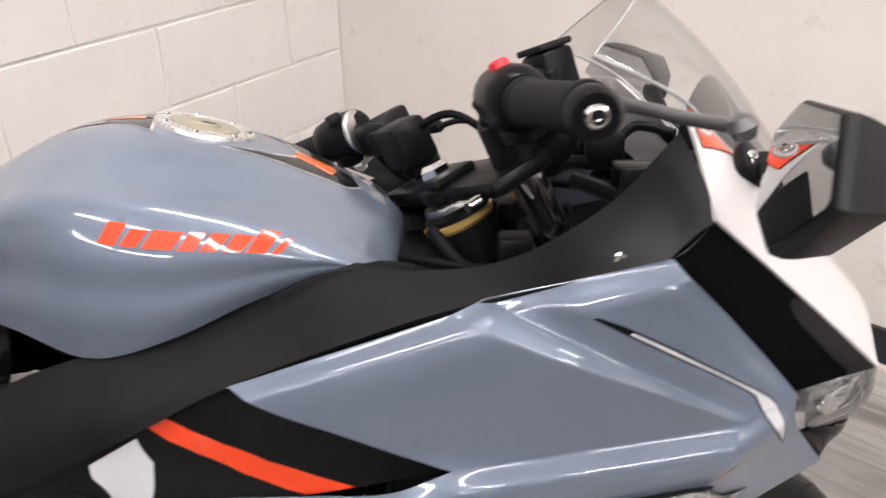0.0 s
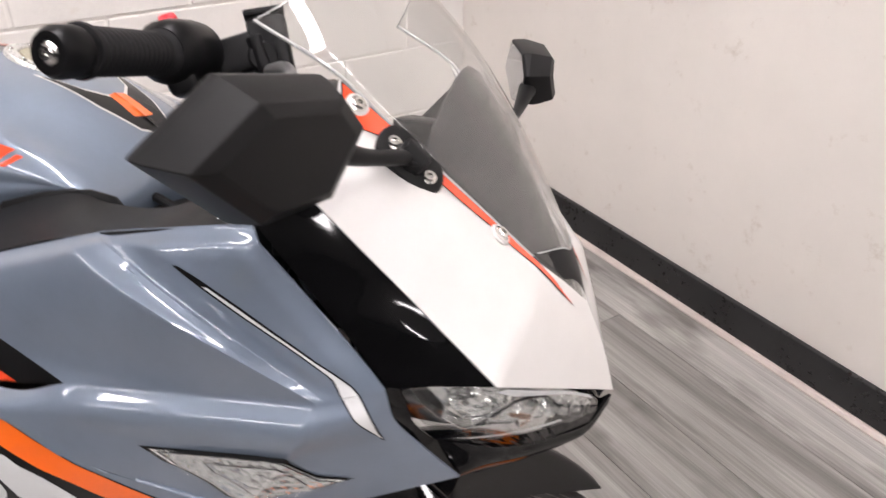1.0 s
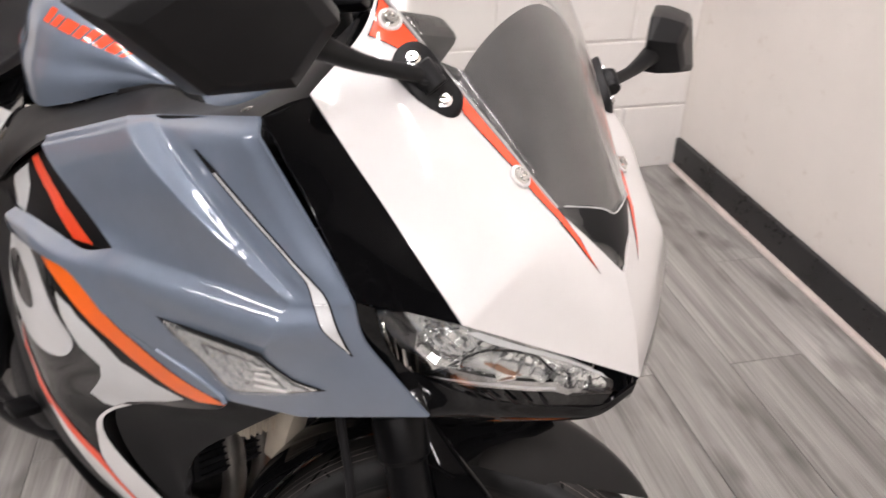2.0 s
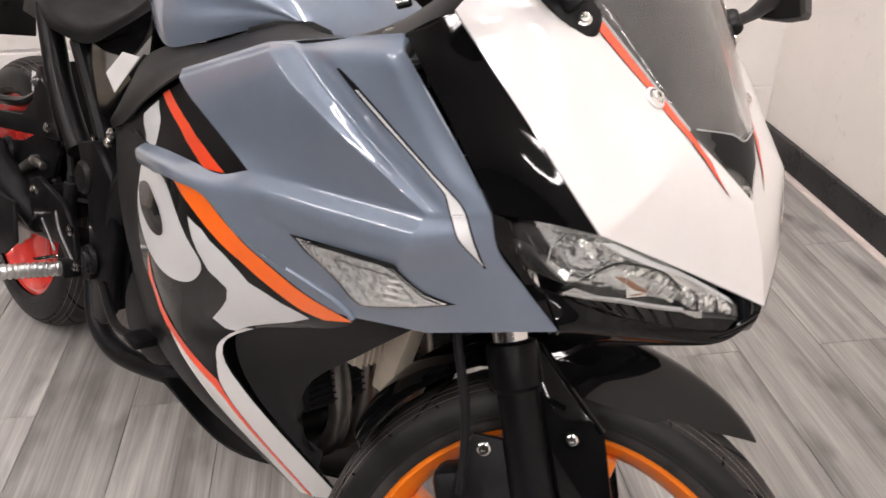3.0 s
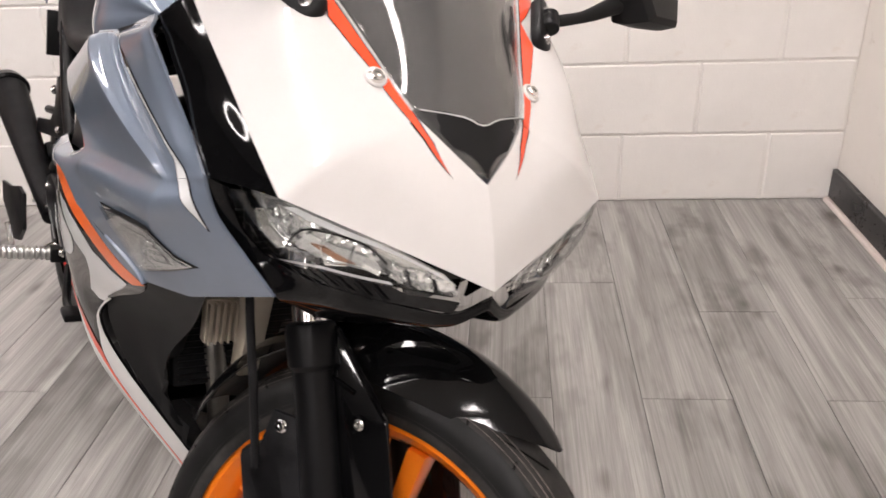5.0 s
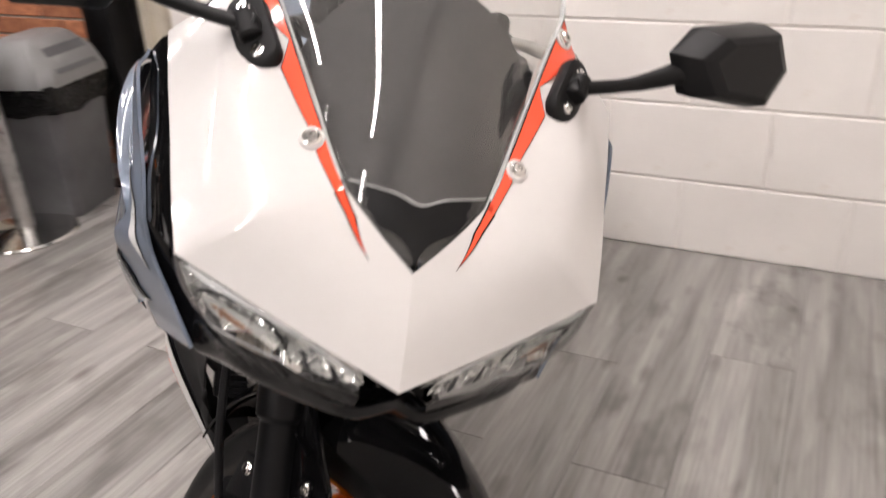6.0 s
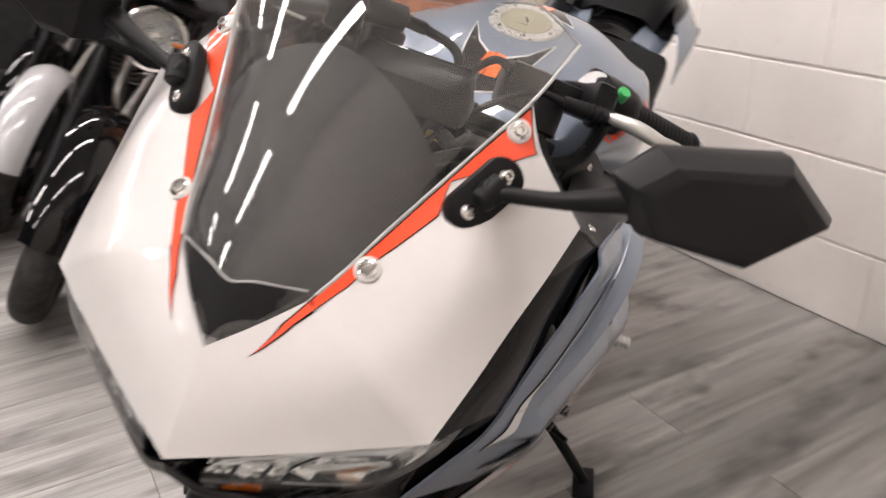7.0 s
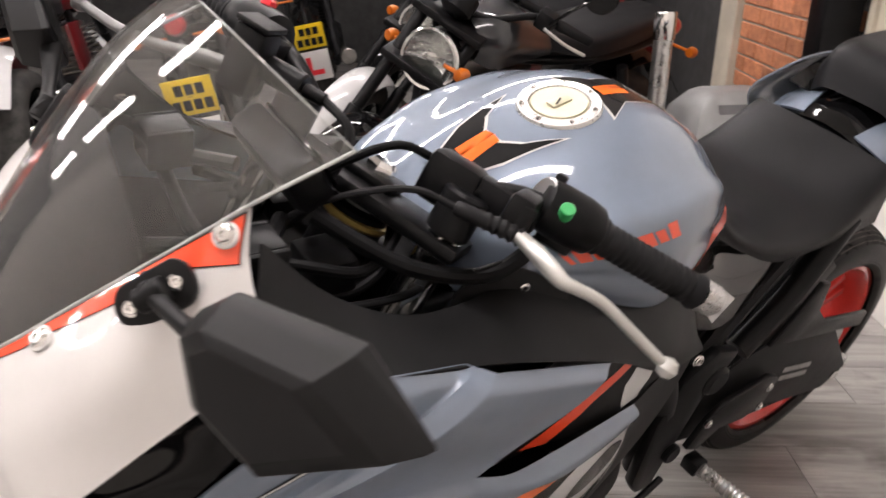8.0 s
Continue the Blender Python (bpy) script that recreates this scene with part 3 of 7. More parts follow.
# doorway at the end of the block wall: cream lining, black post, brick pier
tagged(part("door_frame", join(box(A_END - 0.12, A_END, B1 - 0.03, B1 + 0.19, 0, 2.1, 0.004), box(A_END - 0.10, A_END - 0.06, B1 - 0.045, B1 - 0.028, 0, 2.1, 0.003)),
            TRIMWOOD, None, smooth=20), "worn cream painted door lining beside the block wall", "door frame", kind="structure")
post = thing("steel_post", "black painted square steel post by the brick pier", "post")
part("shaft", box(-1.60, -1.475, 1.15, 1.275, 0.012, H, 0.006), FRAME, post)
part("base_plate", box(-1.64, -1.435, 1.11, 1.30, 0, 0.012, 0.003), FRAME, post)

# ceiling lights: rows of surface-mounted panels
def ceiling_light(m):
    lamp = thing("ceiling_light", "white surface-mounted ceiling light panel, lit", "ceiling light", m, "ceiling lights")
    fr = join(box(-0.62, 0.62, -0.085, -0.065, -0.05, 0, 0.004), box(-0.62, 0.62, 0.065, 0.085, -0.05, 0, 0.004),
              box(-0.62, -0.60, -0.065, 0.065, -0.05, 0, 0.004), box(0.60, 0.62, -0.065, 0.065, -0.05, 0, 0.004))
    part("frame", fr, surface("light_housing", (0.8, 0.8, 0.8), 0.4), lamp, smooth=20)
    part("diffuser", box(-0.60, 0.60, -0.065, 0.065, -0.045, -0.03), LIT, lamp, "glowing white diffuser", smooth=0)
    return lamp


first_light = ceiling_light(pose(0.55, 0.05, H, 0, 0, 90))
for la in (0.55, -1.35, -3.25):
    for lb in (0.05, -1.35, -3.05, -4.7)[:4 if la > -3 else 2]:
        if (la, lb) != (0.55, 0.05):
            copy_thing(first_light, pose(la, lb, H, 0, 0, 90))


# ================================================================ the grey sports motorcycle
# built upright about its own mid plane: x forward, y to its left, z up; the root leans it onto its side stand
BIKE = pose(0.001, 0.001, 0.004, -15.446, -0.968, -52.923)
bike = thing("motorcycle", "slate grey, white and orange sports motorcycle leaning on its side stand", "motorcycle", BIKE)

# control nets of the right-hand side; the left is their mirror image
NET_COWL_FRONT = [
    [(0.753, 0, 0.814), (0.735, -0.030, 0.838), (0.712, -0.058, 0.862)],
    [(0.775, 0, 0.771), (0.752, -0.062, 0.800), (0.724, -0.122, 0.835)],
    [(0.791, 0, 0.728), (0.757, -0.092, 0.761), (0.716, -0.181, 0.791)],
]
NET_COWL_SIDE = [
    [(0.712, -0.058, 0.862), (0.672, -0.079, 0.899), (0.628, -0.101, 0.938), (0.585, -0.123, 0.977), (0.545, -0.144, 1.013)],
    [(0.724, -0.122, 0.835), (0.684, -0.142, 0.872), (0.645, -0.156, 0.913), (0.598, -0.163, 0.948), (0.553, -0.166, 0.978)],
    [(0.716, -0.181, 0.791), (0.676, -0.191, 0.827), (0.636, -0.199, 0.862), (0.596, -0.208, 0.897), (0.557, -0.215, 0.931)],
]
NET_BLACK_SIDE = [
    [(0.716, -0.179, 0.790), (0.676, -0.189, 0.825), (0.636, -0.197, 0.860), (0.596, -0.206, 0.895), (0.557, -0.213, 0.929)],
    [(0.676, -0.196, 0.788), (0.644, -0.204, 0.824), (0.608, -0.209, 0.857), (0.572, -0.217, 0.890), (0.541, -0.222, 0.920)],
    [(0.634, -0.211, 0.783), (0.607, -0.217, 0.815), (0.578, -0.221, 0.845), (0.549, -0.227, 0.876), (0.521, -0.231, 0.905)],
]
NET_GREY_TOP = [
    [(0.171, -0.237, 0.802), (0.352, -0.247, 0.866), (0.378, -0.230, 0.873), (0.521, -0.235, 0.905)],
    [(0.216, -0.246, 0.785), (0.404, -0.259, 0.847), (0.421, -0.239, 0.851), (0.549, -0.230, 0.876)],
    [(0.262, -0.252, 0.770), (0.465, -0.261, 0.823), (0.477, -0.242, 0.825), (0.578, -0.226, 0.845)],
    [(0.306, -0.254, 0.752), (0.528, -0.253, 0.796), (0.535, -0.239, 0.797), (0.606, -0.221, 0.815)],
    [(0.351, -0.257, 0.737), (0.583, -0.235, 0.767), (0.591, -0.232, 0.769), (0.634, -0.215, 0.783)],
]
NET_GREY_LOW = [
    [(0.351, -0.257, 0.737), (0.583, -0.235, 0.767), (0.591, -0.232, 0.769), (0.634, -0.215, 0.783)],
    [(0.341, -0.267, 0.712), (0.572, -0.240, 0.731), (0.590, -0.231, 0.738), (0.641, -0.204, 0.751)],
    [(0.350, -0.262, 0.680), (0.545, -0.234, 0.690), (0.580, -0.220, 0.697), (0.662, -0.184, 0.721)],
    [(0.345, -0.262, 0.667), (0.500, -0.222, 0.632), (0.575, -0.199, 0.645), (0.687, -0.162, 0.690)],
]
NET_WING = [
    [(0.071, -0.226, 0.688), (0.150, -0.240, 0.702), (0.235, -0.252, 0.712), (0.300, -0.258, 0.718), (0.351, -0.257, 0.737)],
    [(0.068, -0.236, 0.679), (0.150, -0.254, 0.693), (0.232, -0.268, 0.703), (0.294, -0.270, 0.708), (0.341, -0.267, 0.712)],
    [(0.070, -0.237, 0.670), (0.150, -0.256, 0.684), (0.232, -0.271, 0.696), (0.292, -0.272, 0.697), (0.350, -0.262, 0.680)],
    [(0.072, -0.235, 0.662), (0.150, -0.255, 0.676), (0.232, -0.271, 0.690), (0.290, -0.270, 0.692), (0.345, -0.262, 0.667)],
]
NET_LOWER = [
    [(0.071, -0.229, 0.668), (0.150, -0.250, 0.678), (0.231, -0.266, 0.690), (0.300, -0.263, 0.697)],
    [(0.074, -0.234, 0.602), (0.170, -0.254, 0.612), (0.265, -0.262, 0.630), (0.362, -0.254, 0.663)],
    [(0.082, -0.228, 0.538), (0.180, -0.243, 0.545), (0.310, -0.240, 0.580), (0.500, -0.222, 0.628)],
    [(0.118, -0.225, 0.492), (0.186, -0.229, 0.494), (0.255, -0.221, 0.512), (0.330, -0.214, 0.540)],
    [(0.158, -0.221, 0.452), (0.200, -0.217, 0.452), (0.240, -0.215, 0.462), (0.269, -0.214, 0.482)],
    [(0.235, -0.197, 0.388), (0.258, -0.195, 0.395), (0.280, -0.190, 0.405), (0.299, -0.182, 0.416)],
    [(0.320, -0.105, 0.262), (0.342, -0.100, 0.268), (0.360, -0.096, 0.276), (0.386, -0.090, 0.288)],
]
NET_FLANK = [
    [(-0.135, -0.170, 0.652), (-0.060, -0.188, 0.676), (0.000, -0.206, 0.688), (0.071, -0.226, 0.686)],
    [(-0.095, -0.180, 0.560), (-0.035, -0.197, 0.575), (0.025, -0.214, 0.590), (0.074, -0.231, 0.602)],
    [(-0.030, -0.185, 0.470), (0.010, -0.200, 0.485), (0.045, -0.214, 0.512), (0.082, -0.225, 0.538)],
    [(0.045, -0.185, 0.390), (0.085, -0.196, 0.410), (0.122, -0.208, 0.430), (0.158, -0.218, 0.452)],
    [(0.120, -0.160, 0.330), (0.160, -0.175, 0.345), (0.200, -0.187, 0.366), (0.235, -0.194, 0.388)],
    [(0.230, -0.085, 0.240), (0.262, -0.092, 0.246), (0.292, -0.098, 0.254), (0.320, -0.103, 0.262)],
]
NET_BAND = [
    [(-0.118, -0.168, 0.690), (-0.060, -0.172, 0.765), (0.030, -0.180, 0.805), (0.120, -0.172, 0.826), (0.240, -0.148, 0.876),
     (0.320, -0.160, 0.874), (0.400, -0.168, 0.886), (0.480, -0.166, 0.930), (0.540, -0.158, 0.990)],
    [(-0.130, -0.180, 0.668), (-0.040, -0.202, 0.720), (0.045, -0.214, 0.768), (0.140, -0.208, 0.812), (0.260, -0.198, 0.856),
     (0.340, -0.205, 0.868), (0.420, -0.207, 0.885), (0.500, -0.200, 0.918), (0.552, -0.184, 0.962)],
    [(-0.133, -0.176, 0.652), (-0.020, -0.208, 0.694), (0.070, -0.226, 0.746), (0.171, -0.233, 0.800), (0.280, -0.234, 0.842),
     (0.354, -0.234, 0.866), (0.440, -0.233, 0.886), (0.521, -0.231, 0.904), (0.558, -0.213, 0.930)],
]
NET_RECESS = [
    [(-0.060, -0.195, 0.676), (0.040, -0.212, 0.728), (0.171, -0.222, 0.796), (0.250, -0.226, 0.826)],
    [(0.030, -0.212, 0.680), (0.110, -0.222, 0.715), (0.220, -0.226, 0.750), (0.305, -0.228, 0.780)],
    [(0.071, -0.222, 0.672), (0.160, -0.232, 0.690), (0.260, -0.232, 0.705), (0.372, -0.232, 0.730)],
]
NET_LAMP = [
    [(0.640, -0.197, 0.776), (0.678, -0.188, 0.784), (0.716, -0.176, 0.787), (0.738, -0.130, 0.771), (0.757, -0.088, 0.757), (0.779, -0.028, 0.731)],
    [(0.650, -0.184, 0.752), (0.686, -0.178, 0.754), (0.722, -0.160, 0.752), (0.744, -0.118, 0.740), (0.762, -0.080, 0.731), (0.781, -0.028, 0.717)],
    [(0.664, -0.163, 0.722), (0.696, -0.150, 0.718), (0.722, -0.130, 0.714), (0.742, -0.100, 0.709), (0.758, -0.068, 0.705), (0.776, -0.030, 0.702)],
]
NET_LAMP_EDGE = [
    [(0.634, -0.211, 0.783), (0.631, -0.201, 0.735), (0.655, -0.178, 0.706), (0.687, -0.158, 0.690)],
    [(0.641, -0.195, 0.777), (0.649, -0.184, 0.744), (0.664, -0.163, 0.720), (0.692, -0.143, 0.700)],
]
NET_CHIN = [
    [(0.664, -0.163, 0.721), (0.696, -0.150, 0.717), (0.722, -0.130, 0.713), (0.758, -0.068, 0.704), (0.776, -0.030, 0.702), (0.790, 0, 0.722)],
    [(0.687, -0.158, 0.690), (0.703, -0.138, 0.692), (0.726, -0.112, 0.690), (0.754, -0.062, 0.686), (0.772, -0.028, 0.688), (0.782, 0, 0.704)],
    [(0.660, -0.130, 0.668), (0.685, -0.115, 0.666), (0.702, -0.090, 0.666), (0.720, -0.055, 0.668), (0.728, -0.027, 0.672), (0.732, 0, 0.680)],
]
NET_DUCT = [
    [(0.300, -0.214, 0.540), (0.380, -0.216, 0.590), (0.460, -0.212, 0.618), (0.545, -0.172, 0.634)],
    [(0.285, -0.205, 0.485), (0.335, -0.185, 0.515), (0.390, -0.165, 0.535), (0.444, -0.150, 0.546)],
    [(0.305, -0.175, 0.416), (0.325, -0.160, 0.430), (0.342, -0.155, 0.446), (0.359, -0.150, 0.462)],
    [(0.372, -0.103, 0.310), (0.360, -0.115, 0.330), (0.348, -0.130, 0.350), (0.336, -0.145, 0.375)],
]
NET_TAIL = [
    [(-0.600, -0.128, 0.925), (-0.680, -0.130, 0.938), (-0.770, -0.122, 0.945), (-0.880, -0.090, 0.958), (-1.000, -0.045, 0.975)],
    [(-0.560, -0.156, 0.870), (-0.650, -0.168, 0.885), (-0.750, -0.160, 0.900), (-0.870, -0.118, 0.925), (-1.010, -0.050, 0.957)],
    [(-0.610, -0.160, 0.802), (-0.690, -0.158, 0.820), (-0.790, -0.138, 0.850), (-0.900, -0.098, 0.888), (-1.010, -0.044, 0.938)],
]

# fuel tank: rows from the spine to the lower edge, columns from the seat to the steering head
TX = (-0.100, -0.030, 0.040, 0.110, 0.180, 0.250, 0.292, 0.300)
T_ROWS = (
    ((0, 0, 0, 0, 0, 0, 0, 0), (0.950, 0.983, 0.990, 0.977, 0.955, 0.917, 0.882, 0.845)),
    ((0.050, 0.058, 0.062, 0.060, 0.056, 0.048, 0.044, 0.040), (0.946, 0.979, 0.986, 0.973, 0.951, 0.914, 0.880, 0.845)),
    ((0.092, 0.112, 0.120, 0.116, 0.106, 0.092, 0.082, 0.070), (0.926, 0.958, 0.964, 0.954, 0.933, 0.902, 0.872, 0.845)),
    ((0.132, 0.162, 0.180, 0.182, 0.172, 0.150, 0.128, 0.100), (0.893, 0.920, 0.922, 0.914, 0.904, 0.888, 0.864, 0.845)),
    ((0.148, 0.180, 0.200, 0.200, 0.182, 0.158, 0.136, 0.110), (0.862, 0.872, 0.864, 0.862, 0.872, 0.876, 0.860, 0.845)),
    ((0.140, 0.172, 0.188, 0.186, 0.168, 0.148, 0.132, 0.110), (0.836, 0.826, 0.806, 0.822, 0.850, 0.868, 0.856, 0.842)),
)
NET_TANK = [[(x, -y, z) for x, y, z in zip(TX, ys, zs)] for ys, zs in T_ROWS]

SCREEN_MID = ((0.753, 0.814), (0.718, 0.884), (0.676, 0.955), (0.632, 1.015), (0.582, 1.068), (0.530, 1.113))
SCREEN_EDGE = ((0.753, -0.001, 0.814), (0.712, -0.058, 0.862), (0.650, -0.090, 0.918), (0.585, -0.123, 0.977), (0.540, -0.145, 1.018), (0.468, -0.152, 1.052))


def screen_point(t, s, drop=0.0):
    """A place on the screen's dome: t from its foot to its top, s from edge to edge (-1 to 1)."""
    mid = Patch([[(x, 0, z) for x, z in SCREEN_MID], [(x, 0, z) for x, z in SCREEN_MID]]).at([t], [0])[0]
    edge = Patch([SCREEN_EDGE, SCREEN_EDGE]).at([t], [0])[0]
    k = abs(s) ** 2.2
    p = mid * (1 - k) + edge * k
    p[1] = edge[1] * (-s)
    return p + np.array((-0.75, 0, -0.55)) * drop


NET_SCREEN = [[tuple(screen_point(t, s)) for t in np.linspace(0.0, 1, 9)] for s in np.linspace(-1, 1, 9)]
# END-OF-NETS

SIDES = (1, -1)          # right as drawn, left mirrored


def step_up(x):
    x = np.clip(x, 0, 1)
    return x * x * (3 - 2 * x)


def upper_relief(u, v):
    """A shoulder along the top edge, dished facets below it and a chamfer beside the black strip."""
    low = 1 - step_up((v - 0.12) / 0.75)
    shoulder = 0.009 * step_up(v / 0.12) * low
    edge = 0.96 - 0.09 * v
    chamfer = 0.0045 * step_up(v / 0.2) * step_up((u - 0.70) / 0.08) * (1 - step_up((u - edge) / (1 - edge)))
    return shoulder + chamfer * (1 - step_up((v - 0.8) / 0.2))


def lower_relief(u, v):
    """A rolled shoulder that runs from the fin to the lamp."""
    return 0.0055 * step_up(v / 0.22) * (1 - step_up((v - 0.22) / 0.30)) * step_up(u / 0.06) * (1 - step_up((u - 0.80) / 0.2))


def tank_relief(u, v):
    """The pressed shoulder between the tank's deck and its flank, and the knee hollow below it."""
    fade = step_up(u / 0.10) * (1 - step_up((u - 0.50) / 0.35))
    return (0.0085 * np.exp(-((v - 0.55) / 0.050) ** 2) - 0.008 * np.exp(-((v - 0.78) / 0.10) ** 2)) * fade


def formed(net):
    """The sheet of a net with the creases and relief of its panel."""
    if net is NET_GREY_TOP:
        return Patch(net, True, upper_relief)
    if net is NET_GREY_LOW:
        return Patch(net, True, lower_relief)
    if net is NET_TANK:
        return Patch(net, False, tank_relief)
    return Patch(net)


def side_patch(net, side):
    p = formed(net)
    return p if side > 0 else p.mirrored()


def panels(name, nets, material, label="", thick=0.003, nu=24, nv=16, parent=None, away=None, smooth=30):
    """One panel a side out of sheets that share their edges."""
    made = []
    for side in SIDES:
        bm = skin([side_patch(n, side) for n in nets], nu, nv, thick, away if away else (0.3, 0, 0.75))
        made.append(part(name, bm, material, parent or bike, label, smooth=smooth))
    return made


panels("front_cowl", [NET_COWL_FRONT, NET_COWL_SIDE], WHITE, "gloss white nose cowl half")
panels("lamp_surround", [NET_BLACK_SIDE], GLOSS, "gloss black strip beside the nose")
panels("side_fairing", [NET_GREY_TOP, NET_GREY_LOW, NET_WING], GREY, "slate grey upper side fairing with a deflector fin", smooth=40, nu=96, nv=48)
panels("lower_fairing", [NET_LOWER], INK, "black lower fairing with pale graphics", nv=36)
panels("flank_panel", [NET_FLANK], PLASTIC, "matte black flank panel", nv=24)
panels("inner_band", [NET_BAND], PLASTIC, "matte black panel below the tank", nu=40)
panels("slot_panel", [NET_RECESS], PLASTIC, "recessed black panel behind the air slot", away=(0.3, 0, 0.7))
panels("chin", [NET_CHIN], GLOSS, "gloss black chin below the headlamps", away=(0.6, 0, 0.75), smooth=60, nu=24, nv=12)
panels("lamp_bezel", [NET_LAMP_EDGE], GLOSS, "gloss black headlamp bezel", away=(0.55, 0, 0.75))
panels("inner_liner", [[[(-0.06, -0.165, 0.770), (0.12, -0.168, 0.810), (0.34, -0.185, 0.845)], [(-0.06, -0.175, 0.680), (0.12, -0.195, 0.690), (0.34, -0.205, 0.700)]]], PLASTIC, "black inner liner behind the fairing")
panels("air_duct", [NET_DUCT], PLASTIC, "matte black inner duct panel", away=(0.2, 0, 0.6))
panels("tail_panel", [NET_TAIL], GREY, "slate grey tail panel", away=(-0.6, 0, 0.85))

tank = part("fuel_tank", skin([side_patch(NET_TANK, s) for s in SIDES], 40, 30, 0.003, (0.1, 0, 0.85)), GREY, bike,
            "slate grey fuel tank", smooth=40)


# ---------------------------------------------------------------- windscreen
def dome(t0, t1, s0, s1, nt, ns, drop, thick, droop=0.0):
    bm = bmesh.new()
    out, inn = [], []
    for i in range(nt + 1):
        for j in range(ns + 1):
            s = s0 + (s1 - s0) * j / ns
            t = t0 + (t1 - droop * abs(s) ** 1.6 - t0) * i / nt
            out.append(bm.verts.new(screen_point(t, s, drop)))
            inn.append(bm.verts.new(screen_point(t, s, drop + thick)))
    w = ns + 1
    for i in range(nt):
        for j in range(ns):
            k = i * w + j
            bm.faces.new((out[k], out[k + 1], out[k + w + 1], out[k + w]))
            bm.faces.new((inn[k], inn[k + w], inn[k + w + 1], inn[k + 1]))
    for line in ([i * w for i in range(nt + 1)], [i * w + ns for i in range(nt + 1)], list(range(w)), [nt * w + j for j in range(w)]):
        for a, b in zip(line, line[1:]):
            bm.faces.new((out[a], out[b], inn[b], inn[a]))
    bmesh.ops.remove_doubles(bm, verts=bm.verts, dist=1e-5)
    return bm


windscreen = part("windscreen", dome(0.02, 1.0, -1, 1, 34, 30, 0.0, 0.003), GLASS, bike, "clear acrylic bubble windscreen", smooth=60)
windscreen.visible_shadow = False
# polished edge of the acrylic, bright where it ends, and a pale bead along the cowl
rim_line = [Vector(screen_point(1.0, q)) for q in np.linspace(-1, 1, 25)]
part("screen_edge", tube(rim_line, 0.0008, 8, samples=2), SCREENEDGE, windscreen, "bright polished trailing edge")
for q in (-1, 1):
    part("screen_edge", tube([Vector(screen_point(t, q)) + Vector((0, 0, 0.0005)) for t in np.linspace(0.22, 1.0, 20)], 0.0016, 8, samples=2), SCREENEDGE, windscreen, "pale edge bead along the cowl")
vent_patch = Patch(NET_SCREEN)
VENT = [(0.751, 0, 0.818), (0.734, -0.030, 0.842), (0.709, -0.057, 0.869), (0.724, -0.020, 0.868), (0.728, 0, 0.862), (0.724, 0.020, 0.868), (0.709, 0.057, 0.869), (0.734, 0.030, 0.842)]
vent_shape = [vent_patch.uv(p) for p in VENT]
vb = decal(vent_patch, vent_shape, 0.0006, (0.5, 0, 0.8), 0.03)
bmesh.ops.recalc_face_normals(vb, faces=vb.faces)
part("screen_vent", vb, PLASTIC, bike, "matte black chevron vent at the screen's foot")
part("vent_rim", tube([Vector(p) + Vector((0.0012, 0, 0.0008)) for p in VENT[2:7]], 0.0009, 6, samples=3), SCREENEDGE, bike, "bright edge above the vent")
part("inner_cowl", dome(0.04, 0.66, -0.97, 0.97, 22, 24, 0.012, 0.003, 0.17), COWLGREY, bike, "dark inner cowl behind the screen")


# ---------------------------------------------------------------- graphics and lamps on the panels
def films(name, net, outline, material, label="", lift=0.0008, away=(0.3, 0, 0.75), step=0.04, sides=SIDES):
    for side in sides:
        part(name, decal(side_patch(net, side), outline, lift, away, step), material, bike, label, smooth=60)


IND_SHAPE = [(0.143, 0.561), (0.306, 0.504), (0.639, 0.693), (0.743, 0.781), (0.326, 0.881), (0.304, 0.869), (0.179, 0.677)]

# nose: orange-red stripe along the screen, on a thin dark keyline
films("stripe_edge", NET_COWL_SIDE, [(0.0, 0.005), (0.3, 0.016), (0.7, 0.016), (0.994, 0.012), (0.968, 0.450), (0.78, 0.235), (0.60, 0.042), (0.50, 0.155), (0.27, 0.094), (0.14, 0.093), (0.0, 0.067)], INK, "thin black keyline", 0.0006)
films("nose_stripe", NET_COWL_SIDE, [(0.0, 0.015), (0.3, 0.026), (0.7, 0.026), (0.985, 0.03), (0.962, 0.435), (0.78, 0.225), (0.60, 0.035), (0.50, 0.147), (0.27, 0.088), (0.14, 0.088), (0.0, 0.062)], ORANGE_RED, "orange-red stripe", 0.001)
films("stripe_edge", NET_COWL_FRONT, [(1.0, 0.005), (0.72, 0.06), (0.40, 0.205), (0.80, 0.105), (1.0, 0.075)], INK, "thin black keyline", 0.0006)
films("nose_stripe", NET_COWL_FRONT, [(1.0, 0.015), (0.74, 0.068), (0.44, 0.188), (0.80, 0.094), (1.0, 0.062)], ORANGE_RED, "orange-red stripe tip", 0.001)

# dagger-shaped insert on the upper fairing
def blade(v, lo, hi, rim=0.0):
    """Both sides of the insert at the places v along it, drawn in by the width of its black rim."""
    one, two = [], []
    for k in v:
        l, r = np.interp(k, *lo), np.interp(k, *hi)
        e = min(0.33 * (r - l), rim)
        one.append((l + e, k))
        two.append((r - e, k))
    return one + two[::-1]


